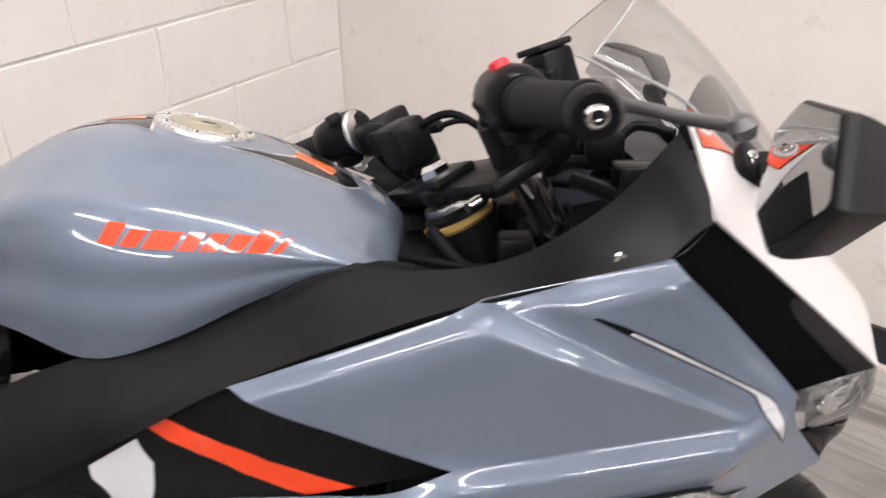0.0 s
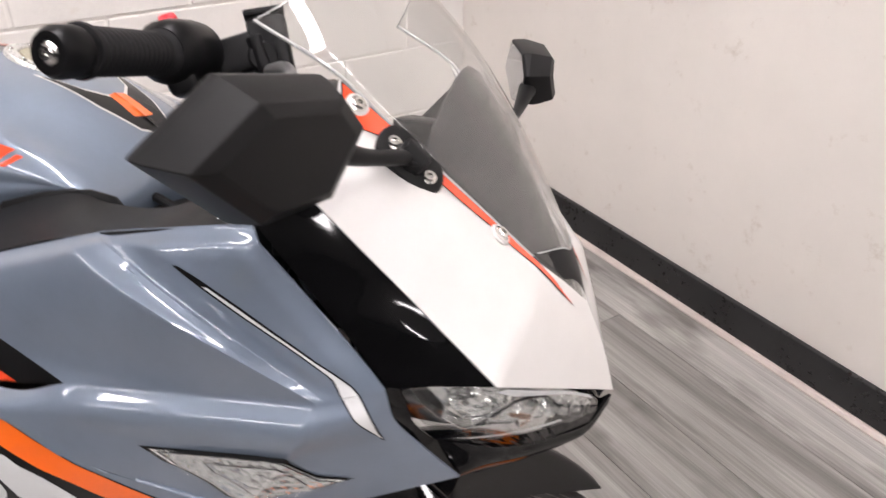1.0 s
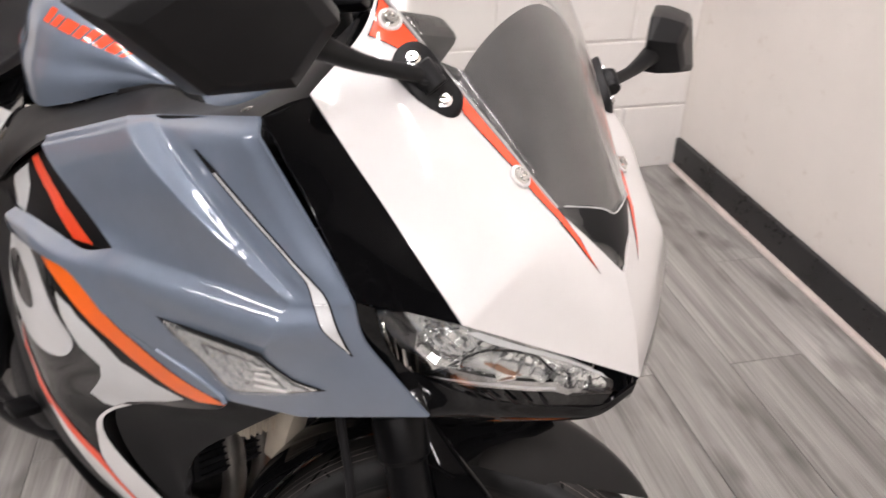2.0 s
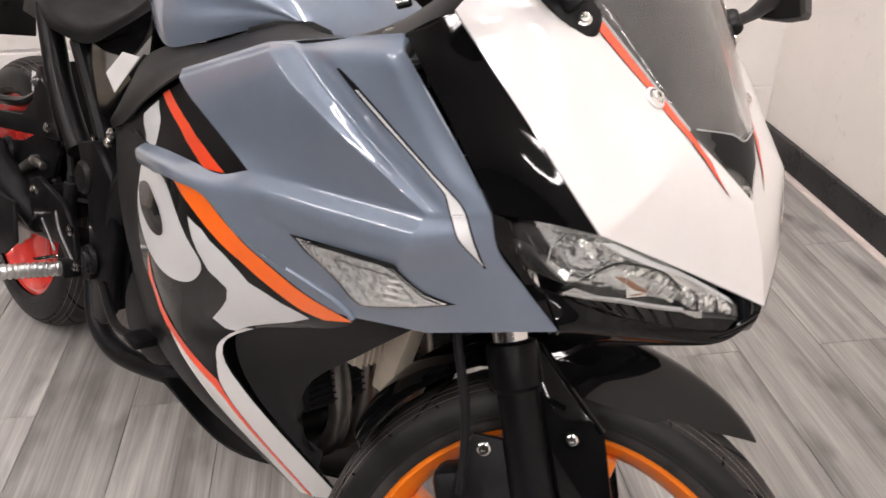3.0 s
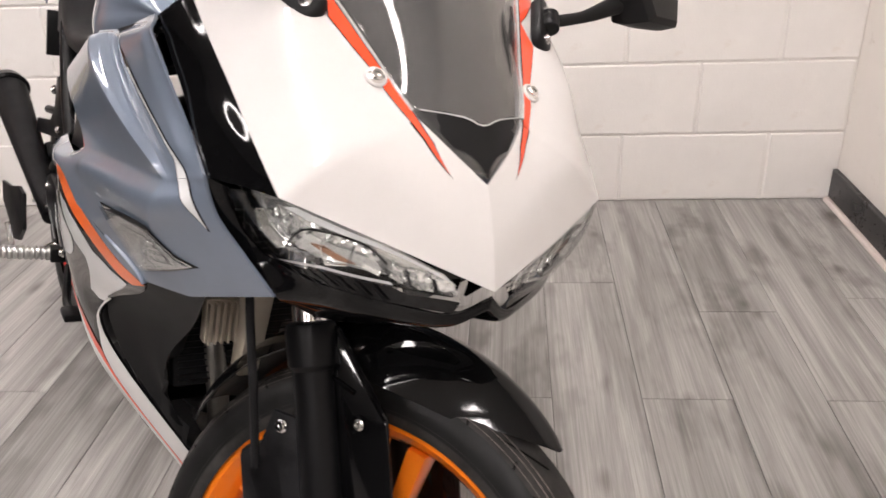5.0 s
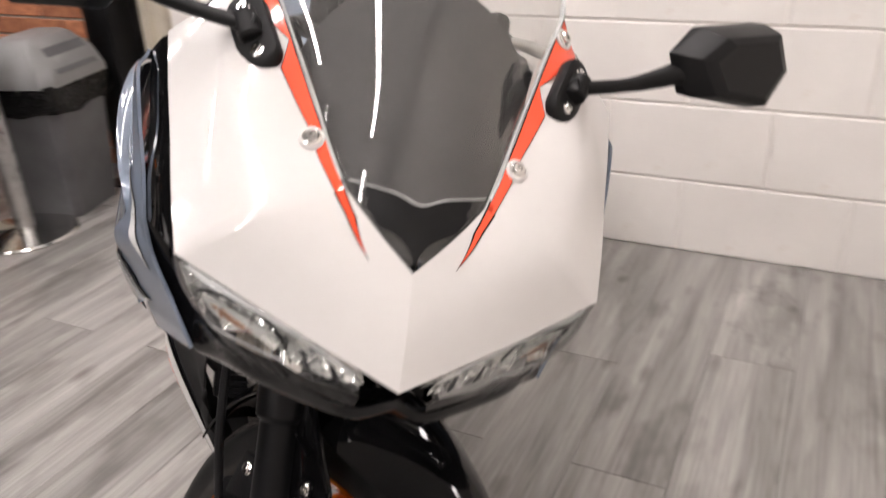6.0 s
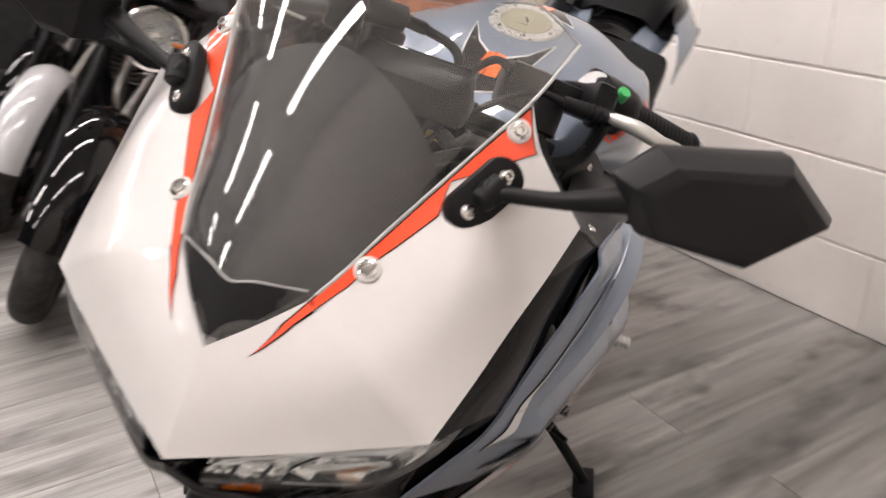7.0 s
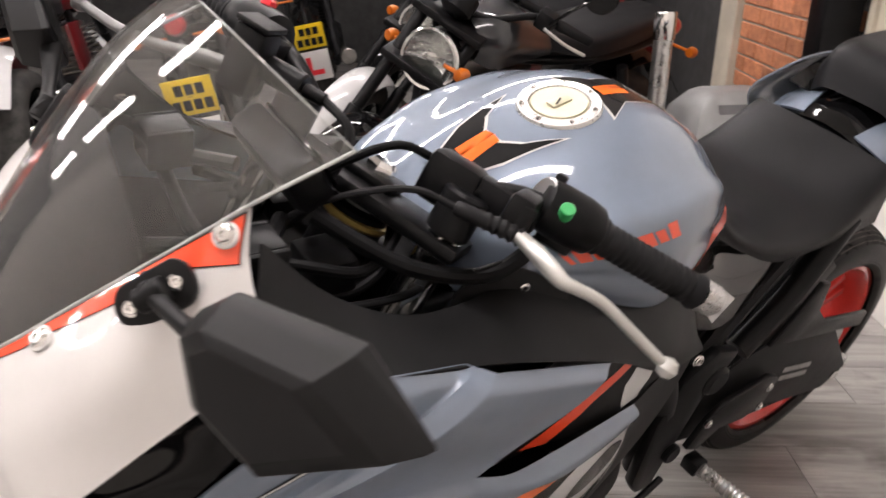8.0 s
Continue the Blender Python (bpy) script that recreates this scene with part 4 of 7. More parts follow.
INSERT = ((NET_GREY_TOP, ((0.235, 0.38, 0.506, 0.625, 0.742, 0.864, 0.90, 0.948, 1.0), (0.772, 0.778, 0.787, 0.798, 0.811, 0.822, 0.819, 0.790, 0.753)),
           ((0.235, 0.313, 0.401, 0.497, 0.606, 0.701, 0.789, 0.864, 0.951, 1.0), (0.784, 0.800, 0.810, 0.820, 0.828, 0.837, 0.847, 0.863, 0.873, 0.861)), 0.235, 0.36, 1.0),
          (NET_GREY_LOW, ((0.0, 0.093, 0.19, 0.322, 0.446, 0.50), (0.753, 0.780, 0.808, 0.860, 0.899, 0.906)), ((0.0, 0.09, 0.186, 0.308, 0.446, 0.50), (0.861, 0.879, 0.897, 0.911, 0.913, 0.912)), 0.0, 0.0, 0.48))
for net, lo, hi, v0, v1, v2 in INSERT:
    films("insert_edge", net, blade(np.linspace(v0, v2, 26), lo, hi), INK, "black edge of the insert", 0.0006, step=0.015)
    films("dagger_insert", net, blade(np.linspace(v1, v2 - (0.03 if v0 == 0 else 0), 26), lo, hi, 0.0100), PALE, "narrow pale insert line with a broad foot", 0.0012, step=0.015)

# sweeping orange stripe below the grey panel, with black and pale shapes under it
SWEEP_IN = [(0.613, 0.0), (0.677, 0.034), (0.765, 0.080), (0.828, 0.145), (0.846, 0.206), (0.838, 0.256), (0.848, 0.300), (0.882, 0.333), (0.94, 0.352)]
SWEEP_IN = flow(SWEEP_IN)
SWEEP_OUT = [(1.0, 0.336), (0.950, 0.306), (0.928, 0.277), (0.932, 0.244), (0.955, 0.199), (0.966, 0.144), (0.946, 0.089), (0.896, 0.029), (0.833, 0.0)]
SWEEP_OUT = flow(SWEEP_OUT)
films("sweep_stripe", NET_LOWER, SWEEP_IN + SWEEP_OUT, ORANGE, "broad orange stripe", 0.0012)
films("grey_margin", NET_LOWER, [(u + 0.012, v) for u, v in SWEEP_OUT if v > 0.004 and u < 0.975] + [(0.85, 0.0), (1.0, 0.0)] + [(1.0, 0.02 * k) for k in range(1, 17)], GREY, "slate grey edge beside the stripe", 0.0020, step=0.02)
for side in SIDES:
    edge = side_patch(NET_LOWER, side)
    part("panel_seam", tube([Vector(edge.at([0.997], [0.225 + 0.013 * k])[0]) for k in range(9)], 0.0032, 8), GREY, bike, smooth=60)
films("ring_graphic", NET_LOWER, rounded([(0.01, 0.02), (0.25, 0.015), (0.46, 0.015), (0.58, 0.096), (0.633, 0.216), (0.538, 0.298), (0.431, 0.323), (0.275, 0.305), (0.10, 0.25), (0.012, 0.14)], 4), PALE, "pale grey ring-shaped graphic", 0.0006)
films("ring_centre", NET_LOWER, rounded([(0.02, 0.085), (0.19, 0.058), (0.365, 0.11), (0.385, 0.178), (0.259, 0.196), (0.09, 0.158)], 4), INK, "black centre of the ring", 0.0012)
films("blade_graphic", NET_LOWER, [(0.691, 0.095), (0.77, 0.13), (0.80, 0.20), (0.775, 0.275), (0.83, 0.325), (0.91, 0.361), (0.90, 0.42), (0.92, 0.53), (0.78, 0.51), (0.641, 0.463), (0.669, 0.311), (0.637, 0.259)], PALE, "pale grey blade-shaped graphic", 0.0008)
films("lower_white", NET_LOWER, [(0.06, 0.63), (0.17, 0.715), (0.40, 0.785), (0.43, 0.82), (0.33, 0.93), (0.22, 1.0), (0.0, 1.0), (0.0, 0.83), (0.0, 0.72)], WHITE, "white lower wedge", 0.0006)
films("thin_stripe", NET_LOWER, [(0.148, 0.277), (0.11, 0.42), (0.101, 0.519), (0.20, 0.61), (0.326, 0.684), (0.591, 0.765), (0.54, 0.82), (0.42, 0.91), (0.30, 1.0), (0.20, 1.0), (0.32, 0.91), (0.43, 0.82), (0.40, 0.785), (0.168, 0.715), (0.05, 0.63), (0.01, 0.55), (0.04, 0.40)], ORANGE_RED, "thin orange-red stripe", 0.001)
films("white_lip", NET_LOWER, [(0.93, 0.50), (0.90, 0.60), (0.82, 0.70), (0.62, 0.775), (0.56, 0.82), (0.44, 0.91), (0.32, 1.0), (1.0, 1.0), (1.0, 0.80), (1.0, 0.62), (1.0, 0.50)], WHITE, "white front lip", 0.0011)
films("slot_stripe", NET_RECESS, [(0.470, 0.0), (0.510, 0.0), (0.511, 0.18), (0.522, 0.38), (0.559, 0.619), (0.635, 0.839), (0.700, 0.99), (0.566, 0.99), (0.535, 0.906), (0.480, 0.69), (0.456, 0.40), (0.458, 0.18)], ORANGE_RED, "orange-red stripe in the slot")
films("slot_graphic", NET_RECESS, [(0.28, 0.10), (0.43, 0.05), (0.36, 0.34), (0.14, 0.80), (0.06, 0.60), (0.20, 0.25)], PALE, "pale graphic in the slot")

# tank graphics: arrow shapes round the filler, side emblem as plain bars
for side in SIDES:
    tp = side_patch(NET_TANK, side)
    knee = [(0.0, 0.64), (0.03, 0.66), (0.17, 0.93), (0.20, 0.995), (0.12, 0.995), (0.0, 0.77)] if side < 0 else [(0.0, 0.70), (0.015, 0.72), (0.06, 0.99), (0.03, 0.99), (0.0, 0.80)]
    for nm, pts, mat, lift in (
            ("tank_graphic_edge", [(0.730, 0.000), (0.705, 0.108), (0.625, 0.167), (0.464, 0.196), (0.556, 0.118), (0.588, 0.050), (0.592, 0.000)], WHITE, 0.0005),
            ("tank_graphic", [(0.725, 0.0), (0.700, 0.10), (0.62, 0.158), (0.480, 0.188), (0.565, 0.118), (0.597, 0.05), (0.60, 0.0)], INK, 0.0009),
            ("tank_flash", [(0.588, 0.0), (0.592, 0.046), (0.664, 0.06), (0.668, 0.0)], ORANGE, 0.0014),
            ("tank_graphic_edge", [(0.307, 0.000), (0.340, 0.190), (0.252, 0.108), (0.150, 0.126), (0.096, 0.201), (0.153, 0.025), (0.158, 0.000)], WHITE, 0.0005),
            ("tank_graphic", [(0.300, 0.0), (0.332, 0.178), (0.250, 0.10), (0.15, 0.118), (0.105, 0.185), (0.16, 0.03), (0.165, 0.0)], INK, 0.0009),
            ("tank_flash", [(0.285, 0.0), (0.285, 0.035), (0.195, 0.04), (0.19, 0.0)], ORANGE, 0.0014),
            ("knee_stripe", knee, ORANGE_RED, 0.0008),
            ("knee_stripe_edge", [(0.0, 0.80), (0.10 if side < 0 else 0.02, 0.995), (0.0, 0.995)], PALE, 0.0008)):
        part(nm, decal(tp, pts, lift, (0.1, 0, 0.85), 0.03), mat, bike, smooth=60)
    u = 0.335
    for k, (w, v0, v1) in enumerate(((0.030, 0.0, 0.98), (0.028, 0.22, 0.95), (0.050, 0.22, 0.95), (0.028, 0.24, 0.95), (0.028, 0.24, 0.95),
                                     (0.030, 0.24, 0.95), (0.030, 0.02, 0.95), (0.012, 0.22, 0.95))):
        base, high = 0.585 - 0.10 * (u - 0.335), 0.058 + 0.12 * (u - 0.33)
        lean = 0.010
        pts = [(u + lean, base + high * v0), (u + w + lean, base + high * v0), (u + w - lean, base + high * v1), (u - lean, base + high * v1)]
        part("emblem_bar", decal(tp, pts, 0.0008, (0.1, 0, 0.85), 0.02), ORANGE_RED, bike, smooth=60)
        u += w + 0.0085

# filler cap
capm = Matrix.Translation((0.098, 0, 0.9765)) @ pose(0, 0, 0, 0, 15, 0)
cap = part("filler_cap", lathe([(0.0, 0.0065), (0.033, 0.0065), (0.034, 0.0045), (0.0355, 0.0045)], 48, capm), CAPMETAL, bike, "champagne metal filler cap with a bolted ring")
part("cap_ring", lathe([(0.0355, 0.0040), (0.037, 0.0065), (0.049, 0.0060), (0.051, 0.003), (0.051, -0.004)], 48, capm, False), CAPRING, cap, "silver bolted ring")
for k in range(7):
    an = 2 * math.pi * k / 7 + 0.3
    p = capm @ Vector((0.0435 * math.cos(an), 0.0435 * math.sin(an), 0.004))
    screw("cap_bolt", cap, p, capm.to_3x3() @ Vector((0, 0, 1)), 0.0032)
part("lock_flap", box(-0.014, 0.014, -0.007, 0.007, 0.006, 0.0085, 0.001, capm), CAPMETAL, cap)
part("key_slot", box(-0.007, 0.007, -0.0012, 0.0012, 0.0075, 0.0092, 0.0, capm @ pose(0.002, 0.001, 0, 0, 0, 30)), INK, cap)

CRYSTAL, nt, pb = shader("faceted_reflector")
vor = node(nt, "ShaderNodeTexVoronoi", Scale=130.0)
link(nt, coords(nt), vor.inputs["Vector"])
bmp = node(nt, "ShaderNodeBump", Strength=1.0, Distance=0.003)
link(nt, vor.outputs["Distance"], bmp.inputs["Height"])
link(nt, bmp.outputs[0], pb.inputs["Normal"])
pb.inputs["Base Color"].default_value = (0.93, 0.93, 0.92, 1)
pb.inputs["Metallic"].default_value = 0.85
pb.inputs["Roughness"].default_value = 0.10
LAMPSILVER = surface("lamp_housing_silver", (0.93, 0.93, 0.91), 0.22, metal=0.75, vary=0.05, scale=30, bump=0.0)
COPPER_GLINT = surface("copper_reflection_tint", (0.50, 0.27, 0.17), 0.18, metal=0.7, vary=0.1, scale=40, bump=0.0)
LAMPCHROME = surface("lamp_bowl_chrome", (0.93, 0.93, 0.92), 0.05, metal=1.0, vary=0.03, scale=30, bump=0.0)

# headlamps: black housing, silver interior with bowls, clear lens, finned black grille below
LENS_SHAPE = [(0.0, 0.03), (0.02, 0.0), (0.25, 0.0), (0.50, 0.0), (0.75, 0.0), (0.96, 0.0), (0.995, 0.12), (0.998, 0.54), (0.90, 0.65), (0.823, 0.725), (0.741, 0.665),
              (0.60, 0.72), (0.436, 0.776), (0.25, 0.885), (0.08, 0.985), (0.02, 0.90), (0.0, 0.72), (0.0, 0.40)]
GRILLE_SHAPE = [(0.06, 1.0), (0.25, 0.90), (0.436, 0.792), (0.60, 0.735), (0.741, 0.68), (0.823, 0.745), (0.90, 0.67), (1.0, 0.56), (1.0, 1.0), (0.5, 1.0)]
AWAY = (0.5, 0, 0.75)
for side in SIDES:
    p = side_patch(NET_LAMP, side)
    lamp = part("headlamp", sheet(Patch(p.net + np.array((-0.034, 0.022 * side, 0.0))), 16, 8, 0.003, AWAY), GLOSS, bike, "clear multi-bowl headlamp")
    part("interior", decal(p, LENS_SHAPE, -0.015, AWAY, 0.04), LAMPSILVER, lamp, "silver lamp interior", smooth=60)
    part("end_shade", decal(p, [(0.0, 0.06), (0.07, 0.05), (0.10, 0.50), (0.07, 0.93), (0.03, 0.88), (0.0, 0.60)], -0.014, AWAY, 0.04), GLOSS, lamp, smooth=60)
    part("reflector", decal(p, [(0.16, 0.12), (0.40, 0.10), (0.40, 0.76), (0.20, 0.88)], -0.011, AWAY, 0.03), CRYSTAL, lamp, smooth=60)
    part("reflector", decal(p, [(0.42, 0.16), (0.72, 0.14), (0.74, 0.60), (0.44, 0.72)], -0.010, AWAY, 0.03), CRYSTAL, lamp, smooth=60)
    part("end_reflector", decal(p, [(0.751, 0.539), (0.78, 0.298), (0.883, 0.178), (0.958, 0.05), (0.991, 0.289), (0.990, 0.52), (0.821, 0.70)], -0.006, AWAY, 0.03), CRYSTAL, lamp, smooth=60)
    part("light_strip", decal(p, [(0.079, 0.975), (0.25, 0.845), (0.442, 0.725), (0.745, 0.600), (0.755, 0.650), (0.60, 0.71), (0.435, 0.768), (0.25, 0.876)], -0.0012, AWAY, 0.03), PALE, lamp, "bright strip along the lens foot", smooth=60)
    part("lens_rim", decal(p, [(0.39, 0.07), (0.445, 0.012), (0.70, 0.008), (0.955, 0.01), (0.982, 0.11), (0.886, 0.07), (0.692, 0.085), (0.48, 0.115)], -0.0014, AWAY, 0.03), PALE, lamp, smooth=60)
    line = []
    for a, b in ((0.10, 0.95), (0.275, 0.66), (0.428, 0.32), (0.526, 0.18), (0.675, 0.13), (0.754, 0.32)):
        c, n = p.at([a], [b])[0], p.normal([a], [b])[0]
        n = n if (c - np.array(AWAY)) @ n > 0 else -n
        line.append(Vector(c - n * 0.005))
    part("divider", tube(line, 0.0011, 6), SATIN, lamp)
    for a, b, r, sides in ((0.235, 0.50, 0.0215, 6), (0.545, 0.42, 0.0150, 5), (0.70, 0.38, 0.0115, 4), (0.80, 0.40, 0.0095, 4), (0.90, 0.34, 0.0085, 4)):
        c, n = p.at([a], [b])[0], p.normal([a], [b])[0]
        n = n if (c - np.array(AWAY)) @ n > 0 else -n
        c = c - n * 0.0055
        m, _ = frame_between(c - n * 0.016, c)
        part("lamp_bowl", lathe([(0.003, 0.0), (r * 0.55, 0.002), (r * 0.85, 0.008), (r, 0.016), (r * 1.06, 0.0162)], sides, m @ pose(0, 0, 0, 0, 0, 22), False), LAMPCHROME, lamp, smooth=12)
        part("bulb", lathe([(0.0, 0.010), (0.0028, 0.009), (0.0038, 0.005), (0.0038, 0.0)], 12, m), LAMPSILVER, lamp)
    part("baffle", decal(p, [(0.395, 0.14), (0.425, 0.14), (0.445, 0.70), (0.395, 0.74)], -0.0085, AWAY, 0.03), LAMPSILVER, lamp, smooth=60)
    part("strip_reflector", decal(p, [(0.30, 0.68), (0.46, 0.34), (0.70, 0.34), (0.735, 0.565), (0.44, 0.69)], -0.0080, AWAY, 0.03), LAMPSILVER, lamp, smooth=60)
    # copper film painted in for the reflection of a bulb, no part of its own
    part("bulb_reflection", decal(p, [(0.43, 0.50), (0.50, 0.43), (0.60, 0.56), (0.52, 0.60)], -0.0070, AWAY, 0.03), COPPER_GLINT, lamp, "small copper patch painted as a bulb's reflection", smooth=60)
    for k in range(4):
        u0 = 0.775 + 0.045 * k
        part("lens_flute", decal(p, [(u0, 0.30 - 0.03 * k), (u0 + 0.014, 0.30 - 0.03 * k), (u0 + 0.018, 0.60), (u0 + 0.002, 0.62)], -0.0042, AWAY, 0.03), DARK if k % 2 else LAMPCHROME, lamp, smooth=60)
    part("grille", decal(p, GRILLE_SHAPE, -0.0005, AWAY, 0.04), GLOSS, lamp, "black grille under the lens", smooth=60)
    for k in range(7):
        u0 = 0.14 + 0.085 * k
        v0 = 0.98 - 0.26 * (u0 - 0.1) / 0.6
        part("grille_fin", decal(p, [(u0, v0), (u0 + 0.016, v0 - 0.01), (u0 + 0.07, 0.995), (u0 + 0.045, 0.995)], 0.0022, AWAY, 0.04), SATIN, lamp, smooth=60)
    lb = decal(p, LENS_SHAPE, 0.0004, AWAY, 0.04)
    bmesh.ops.recalc_face_normals(lb, faces=lb.faces)
    bmesh.ops.solidify(lb, geom=lb.faces[:], thickness=0.002)
    lens = part("lens", lb, LENS, lamp, "clear lens", smooth=60)
    lens.visible_shadow = False

    # flush front indicator
    g = side_patch(NET_GREY_LOW, side)
    shape = IND_SHAPE
    cx, cy = sum(a for a, _ in shape) / len(shape), sum(b for _, b in shape) / len(shape)
    grow = [(cx + (a - cx) * 1.07, cy + (b - cy) * 1.09) for a, b in shape]
    ind = part("front_indicator", decal(g, grow, 0.0010, (0.3, 0, 0.7), 0.03), INK, bike, "clear flush front indicator", smooth=60)
    part("reflector", decal(g, shape, 0.0018, (0.3, 0, 0.7), 0.02), LAMPSILVER, ind, smooth=60)
    for kf, lift, mat in ((0.95, 0.0026, DARK), (0.925, 0.0030, CRYSTAL), (0.64, 0.0034, DARK), (0.615, 0.0038, CRYSTAL)):
        part("inner_frame", decal(g, [(cx + (a - cx) * kf, cy + (b - cy) * kf) for a, b in shape], lift, (0.3, 0, 0.7), 0.02), mat, ind, smooth=60)
    for k in range(4):
        v0 = 0.60 + 0.055 * k
        part("lens_rib", decal(g, [(0.36 + 0.02 * k, v0), (0.46 + 0.06 * k, v0 + 0.012), (0.45 + 0.06 * k, v0 + 0.034), (0.35 + 0.02 * k, v0 + 0.022)], 0.0044, (0.3, 0, 0.7), 0.03), LAMPCHROME, ind, smooth=60)
    part("shade_strip", decal(g, [(0.165, 0.562), (0.212, 0.505), (0.330, 0.458), (0.37, 0.50), (0.25, 0.545)], 0.0030, (0.3, 0, 0.7), 0.03), DARK, ind, smooth=60)
    lb = decal(g, shape, 0.0060, (0.3, 0, 0.7), 0.03)
    bmesh.ops.recalc_face_normals(lb, faces=lb.faces)
    bmesh.ops.solidify(lb, geom=lb.faces[:], thickness=0.002)
    il = part("lens", lb, LENS, ind, smooth=40)
    il.visible_shadow = False

# screws with pale washers along the screen, bolts on the dark panels
for side in SIDES:
    y = -1 if side > 0 else 1
    for net, pt in ((NET_COWL_SIDE, (0.680, 0.088, 0.889)), (NET_COWL_SIDE, (0.560, 0.142, 0.991))):
        p = side_patch(net, side)
        a, b = p.uv((pt[0], y * pt[1], pt[2]))
        c, n = p.at([a], [b])[0], p.normal([a], [b])[0]
        n = n if n[0] > 0 else -n
        m, _ = frame_between(c, c + n)
        w = part("washer", lathe([(0.0105, -0.001), (0.0105, 0.0018), (0.0096, 0.0026), (0.0, 0.0026)], 28, m), WHITE, bike, "white nylon washer")
        screw("screw", w, c + n * 0.0026, n, 0.0058)
    for pt, n in (((0.240, 0.150, 0.868), (0, 0.75, 0.6)), ((0.538, 0.176, 0.950), (-0.3, 0.8, 0.5)), ((0.486, 0.214, 0.897), (0, 0.85, 0.5)),
                  ((-0.128, 0.178, 0.645), (0, 1, 0.1)), ((-0.162, 0.166, 0.622), (0, 1, 0.1))):
        screw("panel_bolt", bike, (pt[0], y * (pt[1] + 0.003), pt[2]), (n[0], y * n[1], n[2]), 0.0065)


# ---------------------------------------------------------------- mirrors
def mirror(side):
    s = -1 if side > 0 else 1
    ring = [Vector((x, s * y, z)) for x, y, z in ((0.545, 0.386, 1.007), (0.575, 0.340, 1.048), (0.609, 0.255, 1.033), (0.615, 0.230, 1.006), (0.617, 0.260, 0.970), (0.602, 0.333, 0.969))]
    if side > 0:       # the right one is turned a little further out and down
        ring = [Vector(v) for v in ((0.561, -0.412, 0.983), (0.584, -0.367, 1.028), (0.597, -0.271, 1.026), (0.598, -0.235, 1.000), (0.586, -0.262, 0.945), (0.564, -0.330, 0.933))]
    c = sum(ring, Vector()) / 6
    n = (ring[1] - ring[4]).cross(ring[0] - ring[3]).normalized()
    if n.x < 0:
        n = -n
    # the right glass is adjusted outwards and up inside its shell
    aim = -n
    if side > 0:
        aim = Vector((-0.947, 0.157, 0.282)).normalized()
    slip = [-(v - c).dot(aim) / n.dot(aim) for v in ring]
    slip = [d - 0.75 * max(slip) for d in slip]
    bm = bmesh.new()
    loops = []
    for k, d in ((0.66, 0.031), (0.84, 0.026), (0.975, 0.006), (1.0, -0.001), (0.99, -0.006), (0.95, -0.008)):
        loops.append([bm.verts.new(c + (v - c) * k + n * (d + (e if d < -0.002 else 0))) for v, e in zip(ring, slip)])
    for a, b in zip(loops, loops[1:]):
        for i in range(6):
            bm.faces.new((a[i], a[(i + 1) % 6], b[(i + 1) % 6], b[i]))
    bm.faces.new(loops[0])
    bm.faces.new(loops[-1])
    bmesh.ops.recalc_face_normals(bm, faces=bm.faces)
    bevelled(bm, 0.004, 3, 22)
    base_a, base_b = Vector((0.625, s * 0.134, 0.937)), Vector((0.598, s * 0.149, 0.964))
    p = side_patch(NET_COWL_SIDE, side)
    out = Vector((0.45, s * 0.62, 0.64)).normalized()
    along = (base_b - base_a).normalized()
    across = out.cross(along).normalized()
    mat = Matrix((across, along, out)).transposed().to_4x4()
    mat.translation = (base_a + base_b) / 2 - out * 0.006
    shape = []
    for k in range(24):
        an = 2 * math.pi * k / 24
        shape.append((0.0185 * math.cos(an), 0.016 * math.sin(an) + (0.019 if math.sin(an) > 0 else -0.019)))
    foot = part("mirror", prism(shape, 0.014, 0.004, mat), PLASTIC, bike, "black faceted rear-view mirror on a stalk")
    for q in (base_a, base_b):
        screw("mirror_screw", foot, q + out * 0.007, out, 0.005)
    root = (base_a + base_b) / 2 + out * 0.012
    part("pivot", join(rod(root - along * 0.012, root + along * 0.012, 0.010), rod(root - out * 0.01, root + out * 0.006, 0.011)), PLASTIC, foot)
    tip = ring[3] * 0.5 + ring[4] * 0.5 - n * 0.006
    mid = root * 0.45 + tip * 0.55 + Vector((0, 0, -0.004))
    part("arm", tube([root, mid, tip + (c - tip) * 0.08], lambda t: 0.0065 + 0.009 * max(0, t - 0.45), 14), PLASTIC, foot)
    part("housing", bm, PLASTIC, foot, "matte black faceted mirror shell", smooth=11)
    gl = bmesh.new()
    vs = [gl.verts.new(c + (v - c) * 0.93 + n * (e * 0.93 - 0.0096)) for v, e in zip(ring, slip)]
    f = gl.faces.new(vs)
    bmesh.ops.solidify(gl, geom=[f], thickness=0.002)
    part("mirror_glass", gl, MIRROR, foot, "silvered mirror glass", smooth=0)


for side in SIDES:
    mirror(side)


# ---------------------------------------------------------------- steering: forks, wheel, mudguard, bars, turned to the left
RAKE = radians(25)
STEER = Matrix(((math.cos(RAKE), 0, -math.sin(RAKE), 0.335), (0, 1, 0, 0), (math.sin(RAKE), 0, math.cos(RAKE), 0.93), (0, 0, 0, 1))) @ pose(0, 0, 0, 0, 0, 32)
AX = (0.0184, 0.0, -0.740)
SPIN = Matrix.Translation(AX) @ pose(0, 0, 0, 90, 0, 0)


def tyre_section(an, radius, rim, width):
    """Radius and offset of the tyre's outer face; an runs from bead to bead, a right angle at the crown."""
    belly = rim + 0.015
    h = math.sin(an)
    return (belly + (radius - belly) * h ** 0.72 if h > 0 else belly + h * 0.033), -math.cos(an) * width / 2


